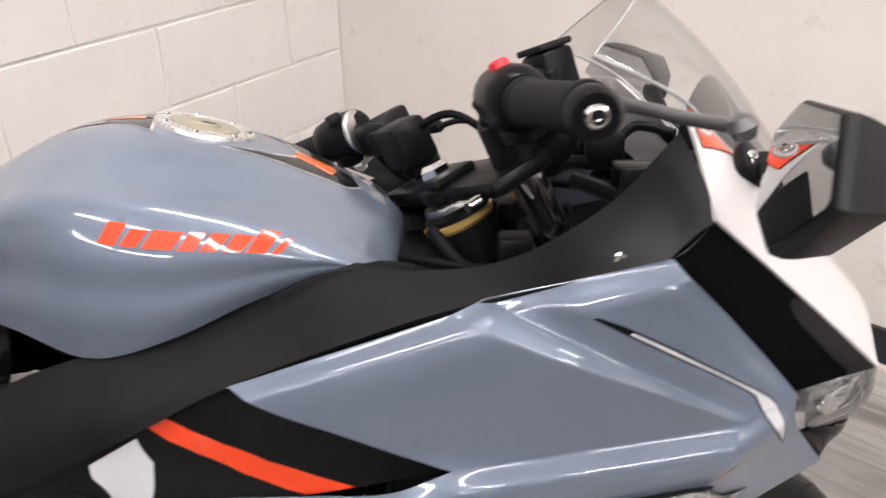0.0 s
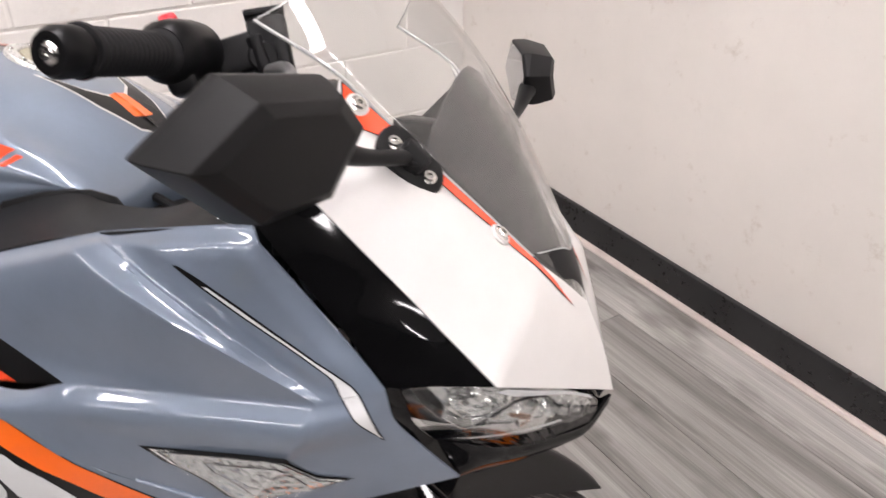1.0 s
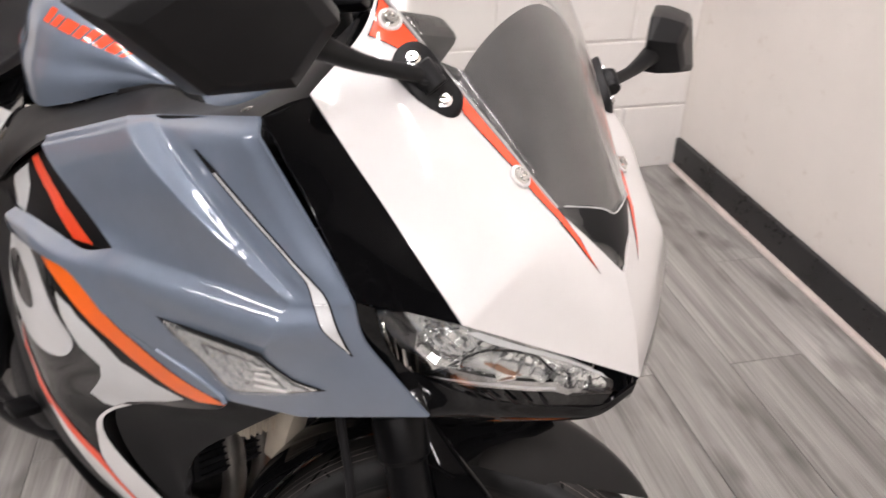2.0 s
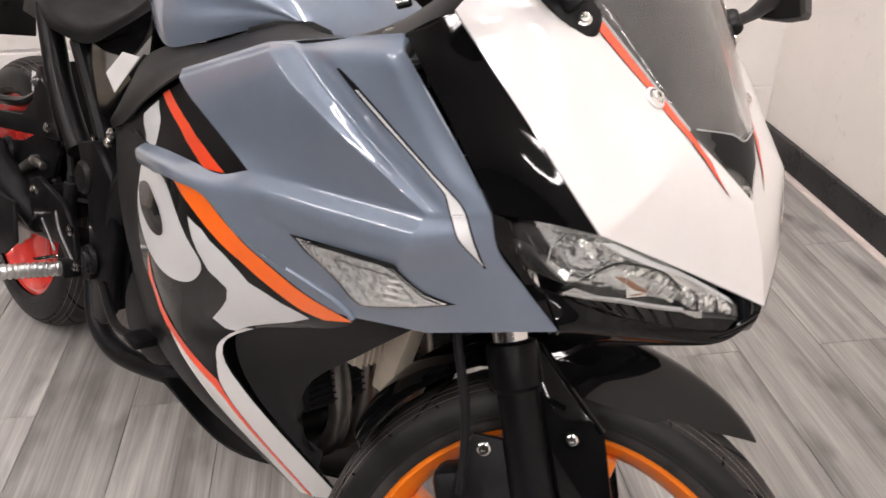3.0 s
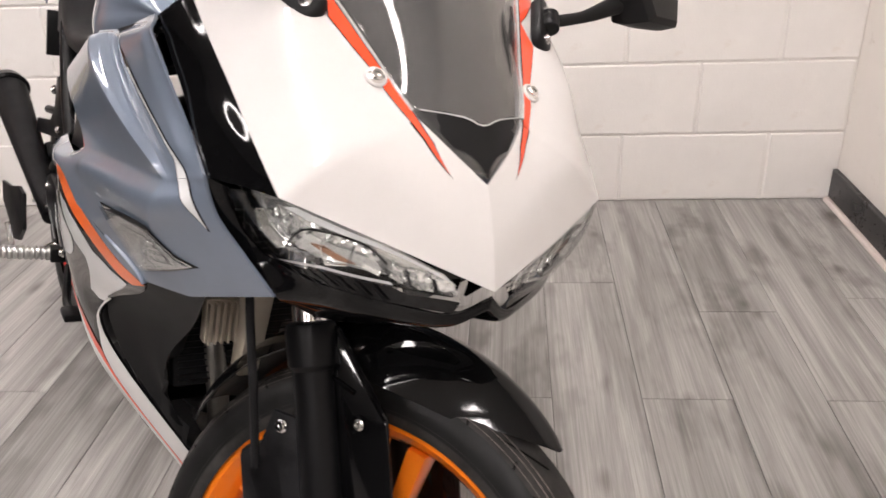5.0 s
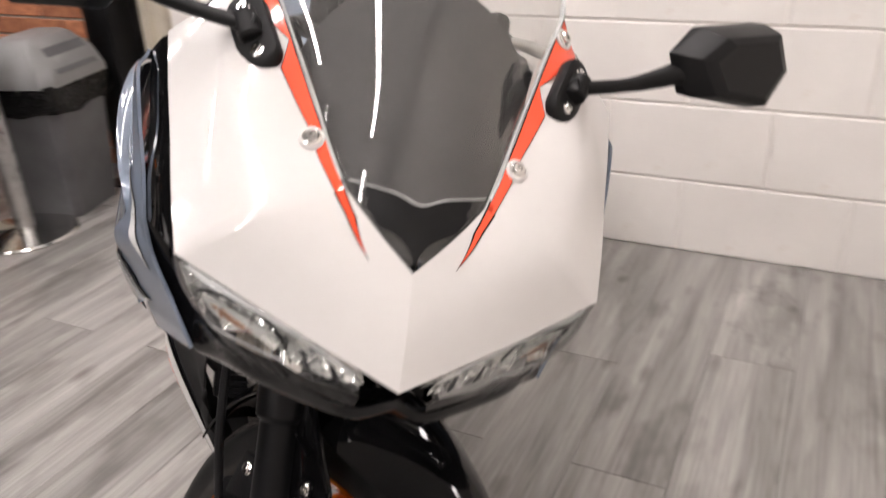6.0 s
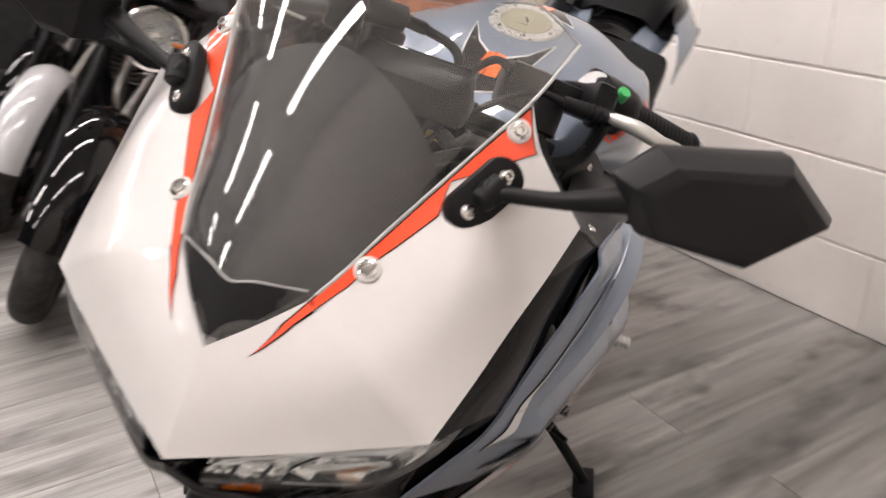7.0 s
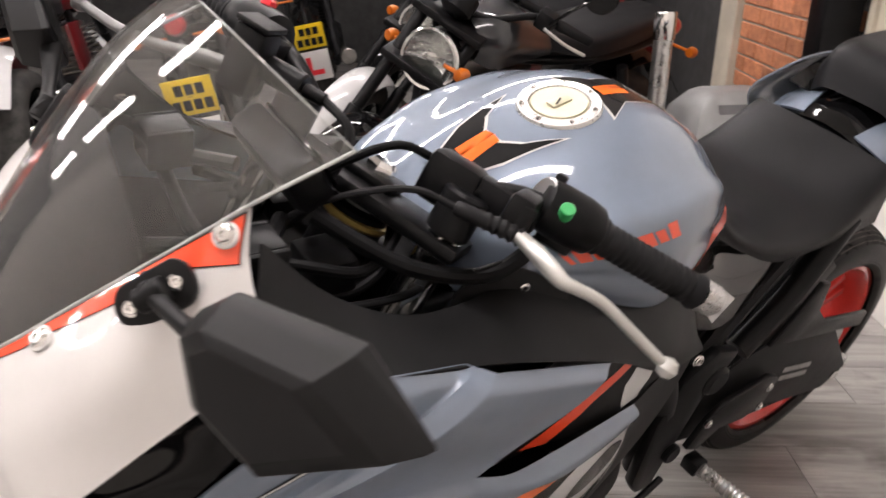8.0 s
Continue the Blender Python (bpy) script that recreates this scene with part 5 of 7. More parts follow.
def tyre_mesh(radius, rim, width, m, segs=144):
    bm = bmesh.new()
    n = 34
    prof = [tyre_section(math.pi * (-0.15 + 1.30 * k / n), radius, rim, width) for k in range(n + 1)]
    rings = []
    for i in range(segs):
        th = 2 * math.pi * i / segs
        rings.append([bm.verts.new((r * math.cos(th), r * math.sin(th), w)) for r, w in prof])
    for i in range(segs):
        a, b = rings[i], rings[(i + 1) % segs]
        for k in range(n):
            bm.faces.new((a[k], b[k], b[k + 1], a[k + 1]))
    bmesh.ops.transform(bm, matrix=m, verts=bm.verts)
    return bm


def tread_mesh(radius, rim, width, m, grooves):
    """Slanted grooves either side of the crown, alternately long and short, with a sipe between."""
    bm = bmesh.new()
    for g in range(grooves * 2):
        s = 1 if g % 2 else -1
        th0 = math.pi * g / grooves
        reach = 0.34 if (g // 2) % 2 else 0.25
        for first, last, sweep, half in ((0.05, reach, 0.20, 0.0036), (0.27, 0.385, -0.03, 0.0016)):
            line = []
            for k in range(9):
                t = k / 8
                an = math.pi * (0.5 + s * (first + (last - first) * t))
                th = th0 + sweep * t ** 1.4 + (0.09 if half < 0.002 else 0)
                r, w = tyre_section(an, radius, rim, width)
                d = half * min(1, 4 * t + 0.3, 4 * (1 - t) + 0.3) / r
                line.append([bm.verts.new(((r + 0.0005) * math.cos(th + q), (r + 0.0005) * math.sin(th + q), w)) for q in (-d, d)])
            for u, v in zip(line, line[1:]):
                bm.faces.new((u[0], u[1], v[1], v[0]))
    bmesh.ops.transform(bm, matrix=m, verts=bm.verts)
    return bm


def ring_line(radius, rim, width, m, an, half, strips=1):
    """A thin moulded line or band round the tyre."""
    bm = bmesh.new()
    rings = []
    for i in range(120):
        th = 2 * math.pi * i / 120
        rings.append([bm.verts.new(((r + 0.0008) * math.cos(th), (r + 0.0008) * math.sin(th), w)) for r, w in [tyre_section(math.pi * an - half + 2 * half * k / strips, radius, rim, width) for k in range(strips + 1)]])
    for i in range(120):
        a, b = rings[i], rings[(i + 1) % 120]
        for k in range(strips):
            bm.faces.new((a[k], b[k], b[k + 1], a[k + 1]))
    bmesh.ops.transform(bm, matrix=m, verts=bm.verts)
    return bm


def tyre(parent, label, radius, rim, width, m, grooves):
    t = part("tyre", tyre_mesh(radius, rim, width, m), RUBBER, parent, label)
    part("tread_groove", tread_mesh(radius, rim, width, m, grooves), GROOVE, t, "dark tread grooves")["kind"] = "stuff"
    for an in (0.045, 0.955):
        part("sidewall", ring_line(radius, rim, width, m, an, 0.36, 10), SIDEWALL, t, "smooth dark sidewall")
    for an in (0.20, 0.26, 0.31, 0.69, 0.74, 0.80):
        part("mould_line", ring_line(radius, rim, width, m, an, 0.009), MOULD, t)
    return t


def rim_mesh(r, width, spokes, m, twin=True, hub=0.034):
    w = width / 2
    bm = lathe([(r + 0.006, -w), (r + 0.006, -w + 0.008), (r - 0.010, -w + 0.014), (r - 0.015, -w * 0.3), (r - 0.015, w * 0.3), (r - 0.010, w - 0.014),
                (r + 0.006, w - 0.008), (r + 0.006, w), (r - 0.006, w), (r - 0.016, w - 0.012), (r - 0.025, w * 0.3), (r - 0.025, -w * 0.3), (r - 0.016, -w + 0.012), (r - 0.006, -w), (r + 0.006, -w)], 72, None, False)
    out = [bm, lathe([(0.0, -0.045), (hub, -0.045), (hub + 0.008, -0.03), (hub + 0.004, 0), (hub + 0.008, 0.03), (hub, 0.045), (0, 0.045)], 28)]
    for b0 in out:
        bmesh.ops.transform(b0, matrix=m, verts=b0.verts)
    for k in range(spokes):
        a = 2 * math.pi * k / spokes
        for d in ((-0.13, 0.13) if twin else (0,)):
            p0 = Vector((math.cos(a + d * 0.5), math.sin(a + d * 0.5), 0)) * hub
            p1 = Vector((math.cos(a + d * 1.2), math.sin(a + d * 1.2), 0)) * (r - 0.026)
            mm, ln = frame_between(p0, p1)
            ax = mm.to_3x3().inverted() @ Vector((0, 0, 1))
            b2 = bmesh.new()
            vs = []
            for t, hw, hz in ((0, 0.014, 0.016), (0.5, 0.010, 0.014), (1, 0.013, 0.020)):
                side = Vector((0, 0, 1)).cross((p1 - p0).normalized())
                q = p0 + (p1 - p0) * t
                vs.append([b2.verts.new(q + side * sx * hw + Vector((0, 0, sz * hz))) for sx, sz in ((-1, -1), (1, -1), (1, 1), (-1, 1))])
            for u, v in zip(vs, vs[1:]):
                for i in range(4):
                    b2.faces.new((u[i], u[(i + 1) % 4], v[(i + 1) % 4], v[i]))
            b2.faces.new(vs[0])
            b2.faces.new(vs[-1])
            bmesh.ops.recalc_face_normals(b2, faces=b2.faces)
            bevelled(b2, 0.003, 2, 40)
            bmesh.ops.transform(b2, matrix=m, verts=b2.verts)
            out.append(b2)
    return out


def cast_wheel(name, parent, label, material, r, width, spokes, spin, twin=True, m=None):
    """A cast wheel: the rim, its hub and each spoke a mesh of its own."""
    pieces = rim_mesh(r, width, spokes, spin, twin)
    wheel = part(name, pieces[0], material, parent, label, m)
    part("hub", pieces[1], material, wheel)
    for b in pieces[2:]:
        part("spoke", b, material, wheel)
    return wheel


def disc_mesh(r0, r1, thick, m, holes=24):
    """A brake disc with a wavy rim and drilled slots shown as real gaps between its leaves."""
    bm = bmesh.new()
    seg = 144
    inner, outer = [], []
    for z in (-thick / 2, thick / 2):
        inner.append([bm.verts.new((r0 * math.cos(2 * math.pi * i / seg), r0 * math.sin(2 * math.pi * i / seg), z)) for i in range(seg)])
        outer.append([bm.verts.new(((r1 + 0.004 * math.sin(8 * 2 * math.pi * i / seg)) * math.cos(2 * math.pi * i / seg),
                                    (r1 + 0.004 * math.sin(8 * 2 * math.pi * i / seg)) * math.sin(2 * math.pi * i / seg), z)) for i in range(seg)])
    for i in range(seg):
        j = (i + 1) % seg
        bm.faces.new((inner[0][i], inner[0][j], outer[0][j], outer[0][i]))
        bm.faces.new((inner[1][i], outer[1][i], outer[1][j], inner[1][j]))
        bm.faces.new((outer[0][i], outer[0][j], outer[1][j], outer[1][i]))
        bm.faces.new((inner[0][i], inner[1][i], inner[1][j], inner[0][j]))
    bmesh.ops.transform(bm, matrix=m, verts=bm.verts)
    return bm


fw = cast_wheel("front_wheel", bike, "orange cast front wheel", RIM_ORANGE, 0.2355, 0.076, 5, SPIN, True, STEER)
tyre(fw, "black sport tyre with cut tread", 0.2985, 0.236, 0.096, SPIN, 26)
part("brake_disc", join(disc_mesh(0.092, 0.138, 0.004, SPIN @ Matrix.Translation((0, 0, 0.062))), disc_mesh(0.035, 0.088, 0.005, SPIN @ Matrix.Translation((0, 0, 0.060)))), ALLOY, fw, "wavy steel brake disc")
part("axle", rod((AX[0], -0.125, AX[2]), (AX[0], 0.125, AX[2]), 0.011), CHROME, fw)

fork = part("front_fork", join(join(box(-0.016, 0.058, -0.122, 0.122, -0.030, -0.012, 0.006), rod((0, 0, -0.030), (0, 0, -0.010), 0.026)), box(-0.028, 0.062, -0.120, 0.120, -0.235, -0.195, 0.008)), FRAME, bike, "black telescopic front fork with chrome stanchions", STEER)
for l in (-0.098, 0.098):
    part("stanchion", rod((0.035, l, -0.42), (0.035, l, -0.010), 0.0195, segments=28), CHROME, fork, "chrome stanchion")
    part("fork_leg", lathe([(0.0, -0.76), (0.018, -0.755), (0.023, -0.74), (0.0235, -0.66), (0.0225, -0.50), (0.0225, -0.448), (0.0275, -0.442), (0.0285, -0.405), (0.0265, -0.397), (0.020, -0.394)], 30, Matrix.Translation((0.035, l, 0))), SATIN, fork, "black lower fork leg")
    part("fork_cap", lathe([(0.019, -0.014), (0.0185, -0.006), (0.012, -0.003), (0.0, -0.003)], 6, Matrix.Translation((0.035, l, 0))), CHROME, fork)
    part("pinch_bolt", rod((-0.02, l * 1.02, -0.026), (-0.036, l * 1.02, -0.026), 0.006), CHROME, fork)
part("stem", rod((0, 0, -0.24), (0, 0, -0.03), 0.024), DARK, fork)
part("stem_nut", lathe([(0.017, -0.012), (0.017, 0.006), (0.012, 0.011), (0.0, 0.011)], 6), CHROME, fork, m=None)
part("stem_ring", lathe([(0.020, -0.044), (0.030, -0.043), (0.031, -0.037), (0.030, -0.032), (0.020, -0.031)], 32), ALLOY, fork, "silver lock ring")
part("stem_collar", lathe([(0.021, -0.062), (0.036, -0.060), (0.039, -0.056), (0.039, -0.051), (0.031, -0.048), (0.031, -0.044), (0.020, -0.043)], 32), GOLD, fork, "brass bearing collar")

# mudguard over the front tyre, with cheeks bolted to the fork legs
bm = bmesh.new()
rows = []
NTH, NW = 36, 14
for i in range(NTH + 1):
    k = i / NTH
    th = radians(36 + 92 * k)
    half_w = 0.006 + 0.066 * min(1, (k / 0.42)) ** 0.95 if k < 0.42 else 0.072 - 0.014 * (k - 0.42)
    row = []
    for j in range(NW + 1):
        s = -1 + 2 * j / NW
        rr = 0.318 - (0.026 * min(1.0, k / 0.22) + 0.040 * math.sin(math.pi * min(1.0, k / 0.62)) ** 0.8) * abs(s) ** 2.6 + 0.026 * max(0.0, math.sin(math.pi * k)) ** 0.7
        row.append(bm.verts.new((AX[0] + rr * math.cos(th), half_w * s, AX[2] + rr * math.sin(th))))
    rows.append(row)
for a, b in zip(rows, rows[1:]):
    for j in range(NW):
        bm.faces.new((a[j], a[j + 1], b[j + 1], b[j]))
bmesh.ops.recalc_face_normals(bm, faces=bm.faces)
bmesh.ops.solidify(bm, geom=bm.faces[:], thickness=0.0025)
guard = part("mudguard", bm, GLOSS, bike, "gloss black pointed front mudguard", STEER, 40)
for l, s in ((-0.094, -1), (0.094, 1)):
    cheek = [(0.026, -0.396), (0.066, -0.402), (0.080, -0.428), (0.118, -0.503), (0.116, -0.640), (0.104, -0.660), (0.060, -0.640), (0.048, -0.480)]
    part("guard_cheek", prism(cheek, 0.006, 0.002, Matrix(((1, 0, 0, 0), (0, 0, s, l * 0.93), (0, 1, 0, 0), (0, 0, 0, 1)))), GLOSS, guard)
    for q in ((0.084, -0.508), (0.092, -0.612)):
        part("bolt_cup", lathe([(0.0105, 0.0), (0.0112, 0.0016), (0.0085, 0.0018), (0.0078, -0.001)], 24, frame_between((q[0], l + s * 0.0005, q[1]), (q[0], l + s, q[1]))[0], False), GLOSS, guard)
        screw("guard_bolt", guard, (q[0], l + s * 0.0008, q[1]), (0, s, 0), 0.0048)
    part("cheek_rib", join(tube([(0.050, l * 1.0 + s * 0.0005, -0.452), (0.082, l + s * 0.001, -0.474)], 0.0028, 8), tube([(0.068, l + s * 0.0005, -0.406), (0.090, l + s * 0.0015, -0.452), (0.117, l + s * 0.0005, -0.503)], 0.0032, 8)), GLOSS, guard)

cal = part("brake_caliper", box(-0.075, -0.005, -0.100, -0.048, -0.625, -0.530, 0.012), DARK, bike, "dark brake caliper", STEER)
part("caliper_bracket", prism([(-0.02, -0.49), (0.012, -0.50), (0.012, -0.66), (-0.03, -0.64), (-0.06, -0.56)], 0.008, 0.002, Matrix(((1, 0, 0, 0), (0, 0, 1, -0.100), (0, 1, 0, 0), (0, 0, 0, 1)))), DARK, cal)
for q in ((-0.010, -0.508), (-0.016, -0.60)):
    screw("caliper_bolt", cal, (q[0], -0.101, q[1]), (0, -1, 0), 0.0056)
part("brake_hose", tube([(0.02, -0.06, -0.10), (0.00, -0.135, -0.22), (-0.012, -0.140, -0.36), (-0.016, -0.138, -0.46), (-0.04, -0.112, -0.55)], 0.0050, 10), GRIP, bike, "black rubber brake hose", STEER)

# handlebars and controls
BARS = STEER @ pose(0, 0, -0.005, 1.7, 0, 0)
UPRIGHT = Matrix.Translation((0.07, -0.14, 0.05)) @ pose(0, 0, 0, 0, 8, 0) @ Matrix.Translation((-0.07, 0.14, -0.05))
bars = part("handlebar", tube([(0.030, -0.085, 0.035), (0.005, -0.16, 0.062), (-0.055, -0.330, 0.058)], 0.0111, 14), FRAME, bike, "black clip-on handlebars with rubber grips", BARS)
part("bar_tube", tube([(0.030, 0.085, 0.035), (0.005, 0.16, 0.062), (-0.055, 0.330, 0.058)], 0.0111, 14), FRAME, bars)
for l in (-0.098, 0.098):
    part("bar_clamp", rod((0.035, l, -0.008), (0.035, l, 0.040), 0.0235), FRAME, bars)
for s in (-1, 1):
    q0, q1, q2 = Vector((-0.014, s * 0.222, 0.0615)), Vector((-0.053, s * 0.340, 0.0585)), Vector((-0.066, s * 0.362, 0.058))
    m, ln = frame_between(q0, q1)
    prof = [(0.019, 0), (0.020, 0.004)]
    for k in range(14):
        z = 0.008 + k * (ln - 0.016) / 14
        prof += [(0.0175, z), (0.0165, z + 0.003), (0.0175, z + 0.006)]
    part("grip", lathe(prof + [(0.0195, ln - 0.004), (0.0185, ln)], 28, m), GRIP, bars, "ribbed black rubber grip")
    m, ln = frame_between(q1, q2)
    part("bar_end", lathe([(0.0165, 0), (0.0175, 0.004), (0.0175, ln - 0.006), (0.014, ln), (0.008, ln), (0.008, ln - 0.003), (0, ln - 0.003)], 28, m), SATIN if s < 0 else ALLOY, bars, "black bar end" if s < 0 else "silver bar end")
    screw("bar_end_bolt", bars, q2 + (q2 - q1).normalized() * -0.001, q2 - q1, 0.0055)
    c = Vector((-0.002, s * 0.192, 0.0635))
    m, ln = frame_between(c + Vector((0.012, -s * 0.034, 0.001)), c + Vector((-0.012, s * 0.030, -0.001)))
    sw = part("switch_pod", join(lathe([(0.018, 0), (0.0265, 0.004), (0.028, 0.02), (0.028, 0.045), (0.0255, ln - 0.006), (0.020, ln)], 24, m),
                                 box(-0.020, 0.006, s * 0.192 - 0.022, s * 0.192 + 0.018, 0.028, 0.066, 0.006)), SATIN, bars, "black switch pod")
    up = m.to_3x3() @ Vector((0, 0, 1))
    if s < 0:
        part("kill_switch", box(-0.010, 0.006, -0.197, -0.183, 0.080, 0.097, 0.004), REDBTN, sw, "red kill switch")
        part("start_button", rod((-0.030, -0.205, 0.060), (-0.022, -0.205, 0.060), 0.006), REDBTN, sw)
    else:
        part("lamp_switch", rod((0.022, 0.187, 0.066), (0.034, 0.187, 0.076), 0.0075), GREENBTN, sw, "green switch")
        part("horn_button", rod((-0.032, 0.205, 0.058), (-0.024, 0.205, 0.058), 0.006), GREENBTN, sw)
        part("dip_switch", box(-0.022, -0.004, 0.158, 0.170, 0.082, 0.096, 0.003), SATIN, sw)
        part("choke_ring", rod((0.009, 0.158, 0.064), (0.005, 0.164, 0.064), 0.0265, segments=28), ALLOY, sw, "pale collar")
    # lever, perch and reservoir or clutch housing
    perch = part("lever_perch", join(box(0.004, 0.070, s * 0.150 - 0.012, s * 0.150 + 0.014, 0.036, 0.070, 0.006), rod((0.062, s * 0.158, 0.028), (0.062, s * 0.158, 0.064), 0.009)), SATIN, bars, "black lever perch")
    lev = [(0.066, s * 0.160, 0.036), (0.084, s * 0.188, 0.034), (0.096, s * 0.216, 0.028), (0.096, s * 0.232, 0.029), (0.086, s * 0.258, 0.028), (0.074, s * 0.298, 0.016), (0.060, s * 0.338, 0.003)]
    if s < 0:       # the brake lever lies straighter and lower
        lev = [(0.064, -0.160, 0.030), (0.076, -0.195, 0.022), (0.078, -0.235, 0.012), (0.066, -0.290, 0.002), (0.044, -0.358, -0.002)]
    part("lever", join(tube(lev, lambda t: 0.0062 + 0.0030 * math.exp(-((t - 0.22) / 0.16) ** 2) - 0.0010 * t, 12), lathe([(0.0, -0.0105), (0.0075, -0.0075), (0.0105, 0), (0.0075, 0.0075), (0.0, 0.0105)], 16, Matrix.Translation(lev[-1]))),
         LEVER if s > 0 else DULL, perch, "bare alloy clutch lever" if s > 0 else "dull grey alloy brake lever")
    if s < 0:
        tank_b = part("reservoir", box(0.055, 0.091, -0.164, -0.128, 0.012, 0.080, 0.006, UPRIGHT), SATIN, perch, "black square brake fluid reservoir")
        part("reservoir_lid", box(0.0545, 0.0915, -0.1645, -0.1275, 0.080, 0.086, 0.002, UPRIGHT), PLASTIC, tank_b)
        part("master_cylinder", join(rod((0.064, -0.165, 0.044), (0.066, -0.085, 0.048), 0.014), rod((0.066, -0.085, 0.048), (0.064, -0.062, 0.048), 0.007)), SATIN, perch)
        part("banjo_hose", tube([(0.064, -0.062, 0.048), (0.07, -0.02, 0.03), (0.06, -0.03, -0.05), (0.02, -0.06, -0.10)], 0.005, 8), GRIP, perch)
    else:
        part("clutch_cover", join(box(-0.006, 0.040, 0.046, 0.104, 0.010, 0.062, 0.009), box(0.000, 0.034, 0.098, 0.168, 0.030, 0.060, 0.006)), SATIN, perch, "black block-shaped cover")
        m, ln = frame_between((0.066, 0.164, 0.036), (0.080, 0.100, 0.030))
        part("cable_boot", lathe([v for k in range(8) for v in ((0.0105 - 0.0004 * k, k * ln / 8), (0.0075, k * ln / 8 + ln / 14))] + [(0.006, ln)], 16, m), GRIP, perch, "ribbed rubber cable boot")
        part("clutch_cable", tube([(0.080, 0.100, 0.030), (0.092, 0.06, 0.026), (0.105, 0.01, -0.01), (0.100, -0.03, -0.06), (0.06, -0.05, -0.12)], 0.0035, 8), GRIP, perch)
part("top_clamp_cover", box(-0.022, 0.030, -0.030, 0.030, -0.013, -0.002, 0.004), FRAME, fork)


# ---------------------------------------------------------------- cockpit, frame, engine, seat, rear end
dash = part("instrument_pod", box(0.430, 0.470, -0.062, 0.062, 0.905, 0.962, 0.012, Matrix.Translation((0.5, 0, 0.95)) @ pose(0, 0, 0, 0, 32, 0) @ Matrix.Translation((-0.5, 0, -0.95))), SATIN, bike, "black instrument pod")
part("display", box(0.426, 0.430, -0.054, 0.054, 0.912, 0.955, 0.002, Matrix.Translation((0.5, 0, 0.95)) @ pose(0, 0, 0, 0, 32, 0) @ Matrix.Translation((-0.5, 0, -0.95))), GLOSS, dash, "dark glossy display")
for s in (-1, 1):
    hollow = join(box(0.500, 0.545, s * 0.105 - 0.024, s * 0.105 - 0.018, 0.915, 0.955, 0.002), box(0.500, 0.545, s * 0.105 + 0.018, s * 0.105 + 0.024, 0.915, 0.955, 0.002),
                  box(0.500, 0.545, s * 0.105 - 0.018, s * 0.105 + 0.018, 0.915, 0.920, 0.002), box(0.500, 0.545, s * 0.105 - 0.018, s * 0.105 + 0.018, 0.950, 0.955, 0.002))
    part("meter_bracket", hollow, SATIN, dash, "hollow black bracket beside the instruments")
    part("bracket_arm", tube([(0.470, s * 0.05, 0.930), (0.495, s * 0.08, 0.925), (0.520, s * 0.120, 0.915)], 0.008, 8), FRAME, dash)
part("ignition_lock", rod((0.352, 0, 0.880), (0.335, 0, 0.918), 0.016), DARK, bike)
part("screen_stay", join(tube([(0.53, -0.10, 0.93), (0.56, -0.11, 0.96), (0.60, -0.085, 0.955)], 0.006), tube([(0.53, 0.10, 0.93), (0.56, 0.11, 0.96), (0.60, 0.085, 0.955)], 0.006),
                         tube([(0.52, -0.12, 0.90), (0.53, 0, 0.895), (0.52, 0.12, 0.90)], 0.008)), FRAME, bike, "black tubular fairing stay")
part("inner_tray", sheet(Patch([[(0.27, -0.14, 0.86), (0.40, -0.15, 0.84), (0.55, -0.17, 0.86)], [(0.27, 0, 0.79), (0.40, 0, 0.77), (0.58, 0, 0.80)], [(0.27, 0.14, 0.86), (0.40, 0.15, 0.84), (0.55, 0.17, 0.86)]]), 12, 10, 0.004, (0.4, 0, 1.2)), INK, bike, "black inner tray of the fairing")
part("headstock", join(rod((0.432, 0, 0.722), (0.352, 0, 0.895), 0.036), box(0.18, 0.40, -0.045, 0.045, 0.66, 0.80, 0.02)), FRAME, bike, "black steering head of the frame")
for nm, pts, r in (("loom", [(0.33, 0.05, 0.90), (0.40, 0.10, 0.89), (0.46, 0.09, 0.90), (0.52, 0.04, 0.90)], 0.0055),
                   ("loom", [(0.28, 0.08, 0.87), (0.36, 0.12, 0.865), (0.46, 0.13, 0.88)], 0.0045),
                   ("loom", [(0.30, -0.07, 0.86), (0.40, -0.11, 0.86), (0.50, -0.08, 0.89)], 0.005),
                   ("loom", [(0.255, 0.165, 0.930), (0.300, 0.155, 0.895), (0.375, 0.120, 0.900), (0.440, 0.055, 0.930)], 0.0085),
                   ("loom", [(0.300, 0.060, 0.960), (0.350, 0.045, 0.985), (0.405, 0.020, 0.955), (0.430, 0.010, 0.930)], 0.0045),
                   ("loom", [(0.330, 0.030, 0.890), (0.365, 0.070, 0.860), (0.420, 0.080, 0.850), (0.480, 0.050, 0.880)], 0.006),
                   ("loom", [(0.375, -0.150, 1.015), (0.400, -0.100, 0.985), (0.420, -0.060, 0.950), (0.435, -0.020, 0.930)], 0.0055),
                   ("loom", [(0.330, -0.030, 0.875), (0.370, -0.090, 0.850), (0.430, -0.120, 0.860), (0.490, -0.100, 0.900)], 0.007)):
    part(nm, tube(pts, r), HOSE, bike)

part("air_box", box(0.250, 0.345, -0.085, 0.085, 0.775, 0.850, 0.014), PLASTIC, bike, "black air box under the tank nose")
part("relay_box", box(0.400, 0.450, 0.030, 0.085, 0.850, 0.890, 0.006), SATIN, bike, "black relay box")
part("connector", box(0.395, 0.430, -0.085, -0.045, 0.852, 0.880, 0.004), SATIN, bike)
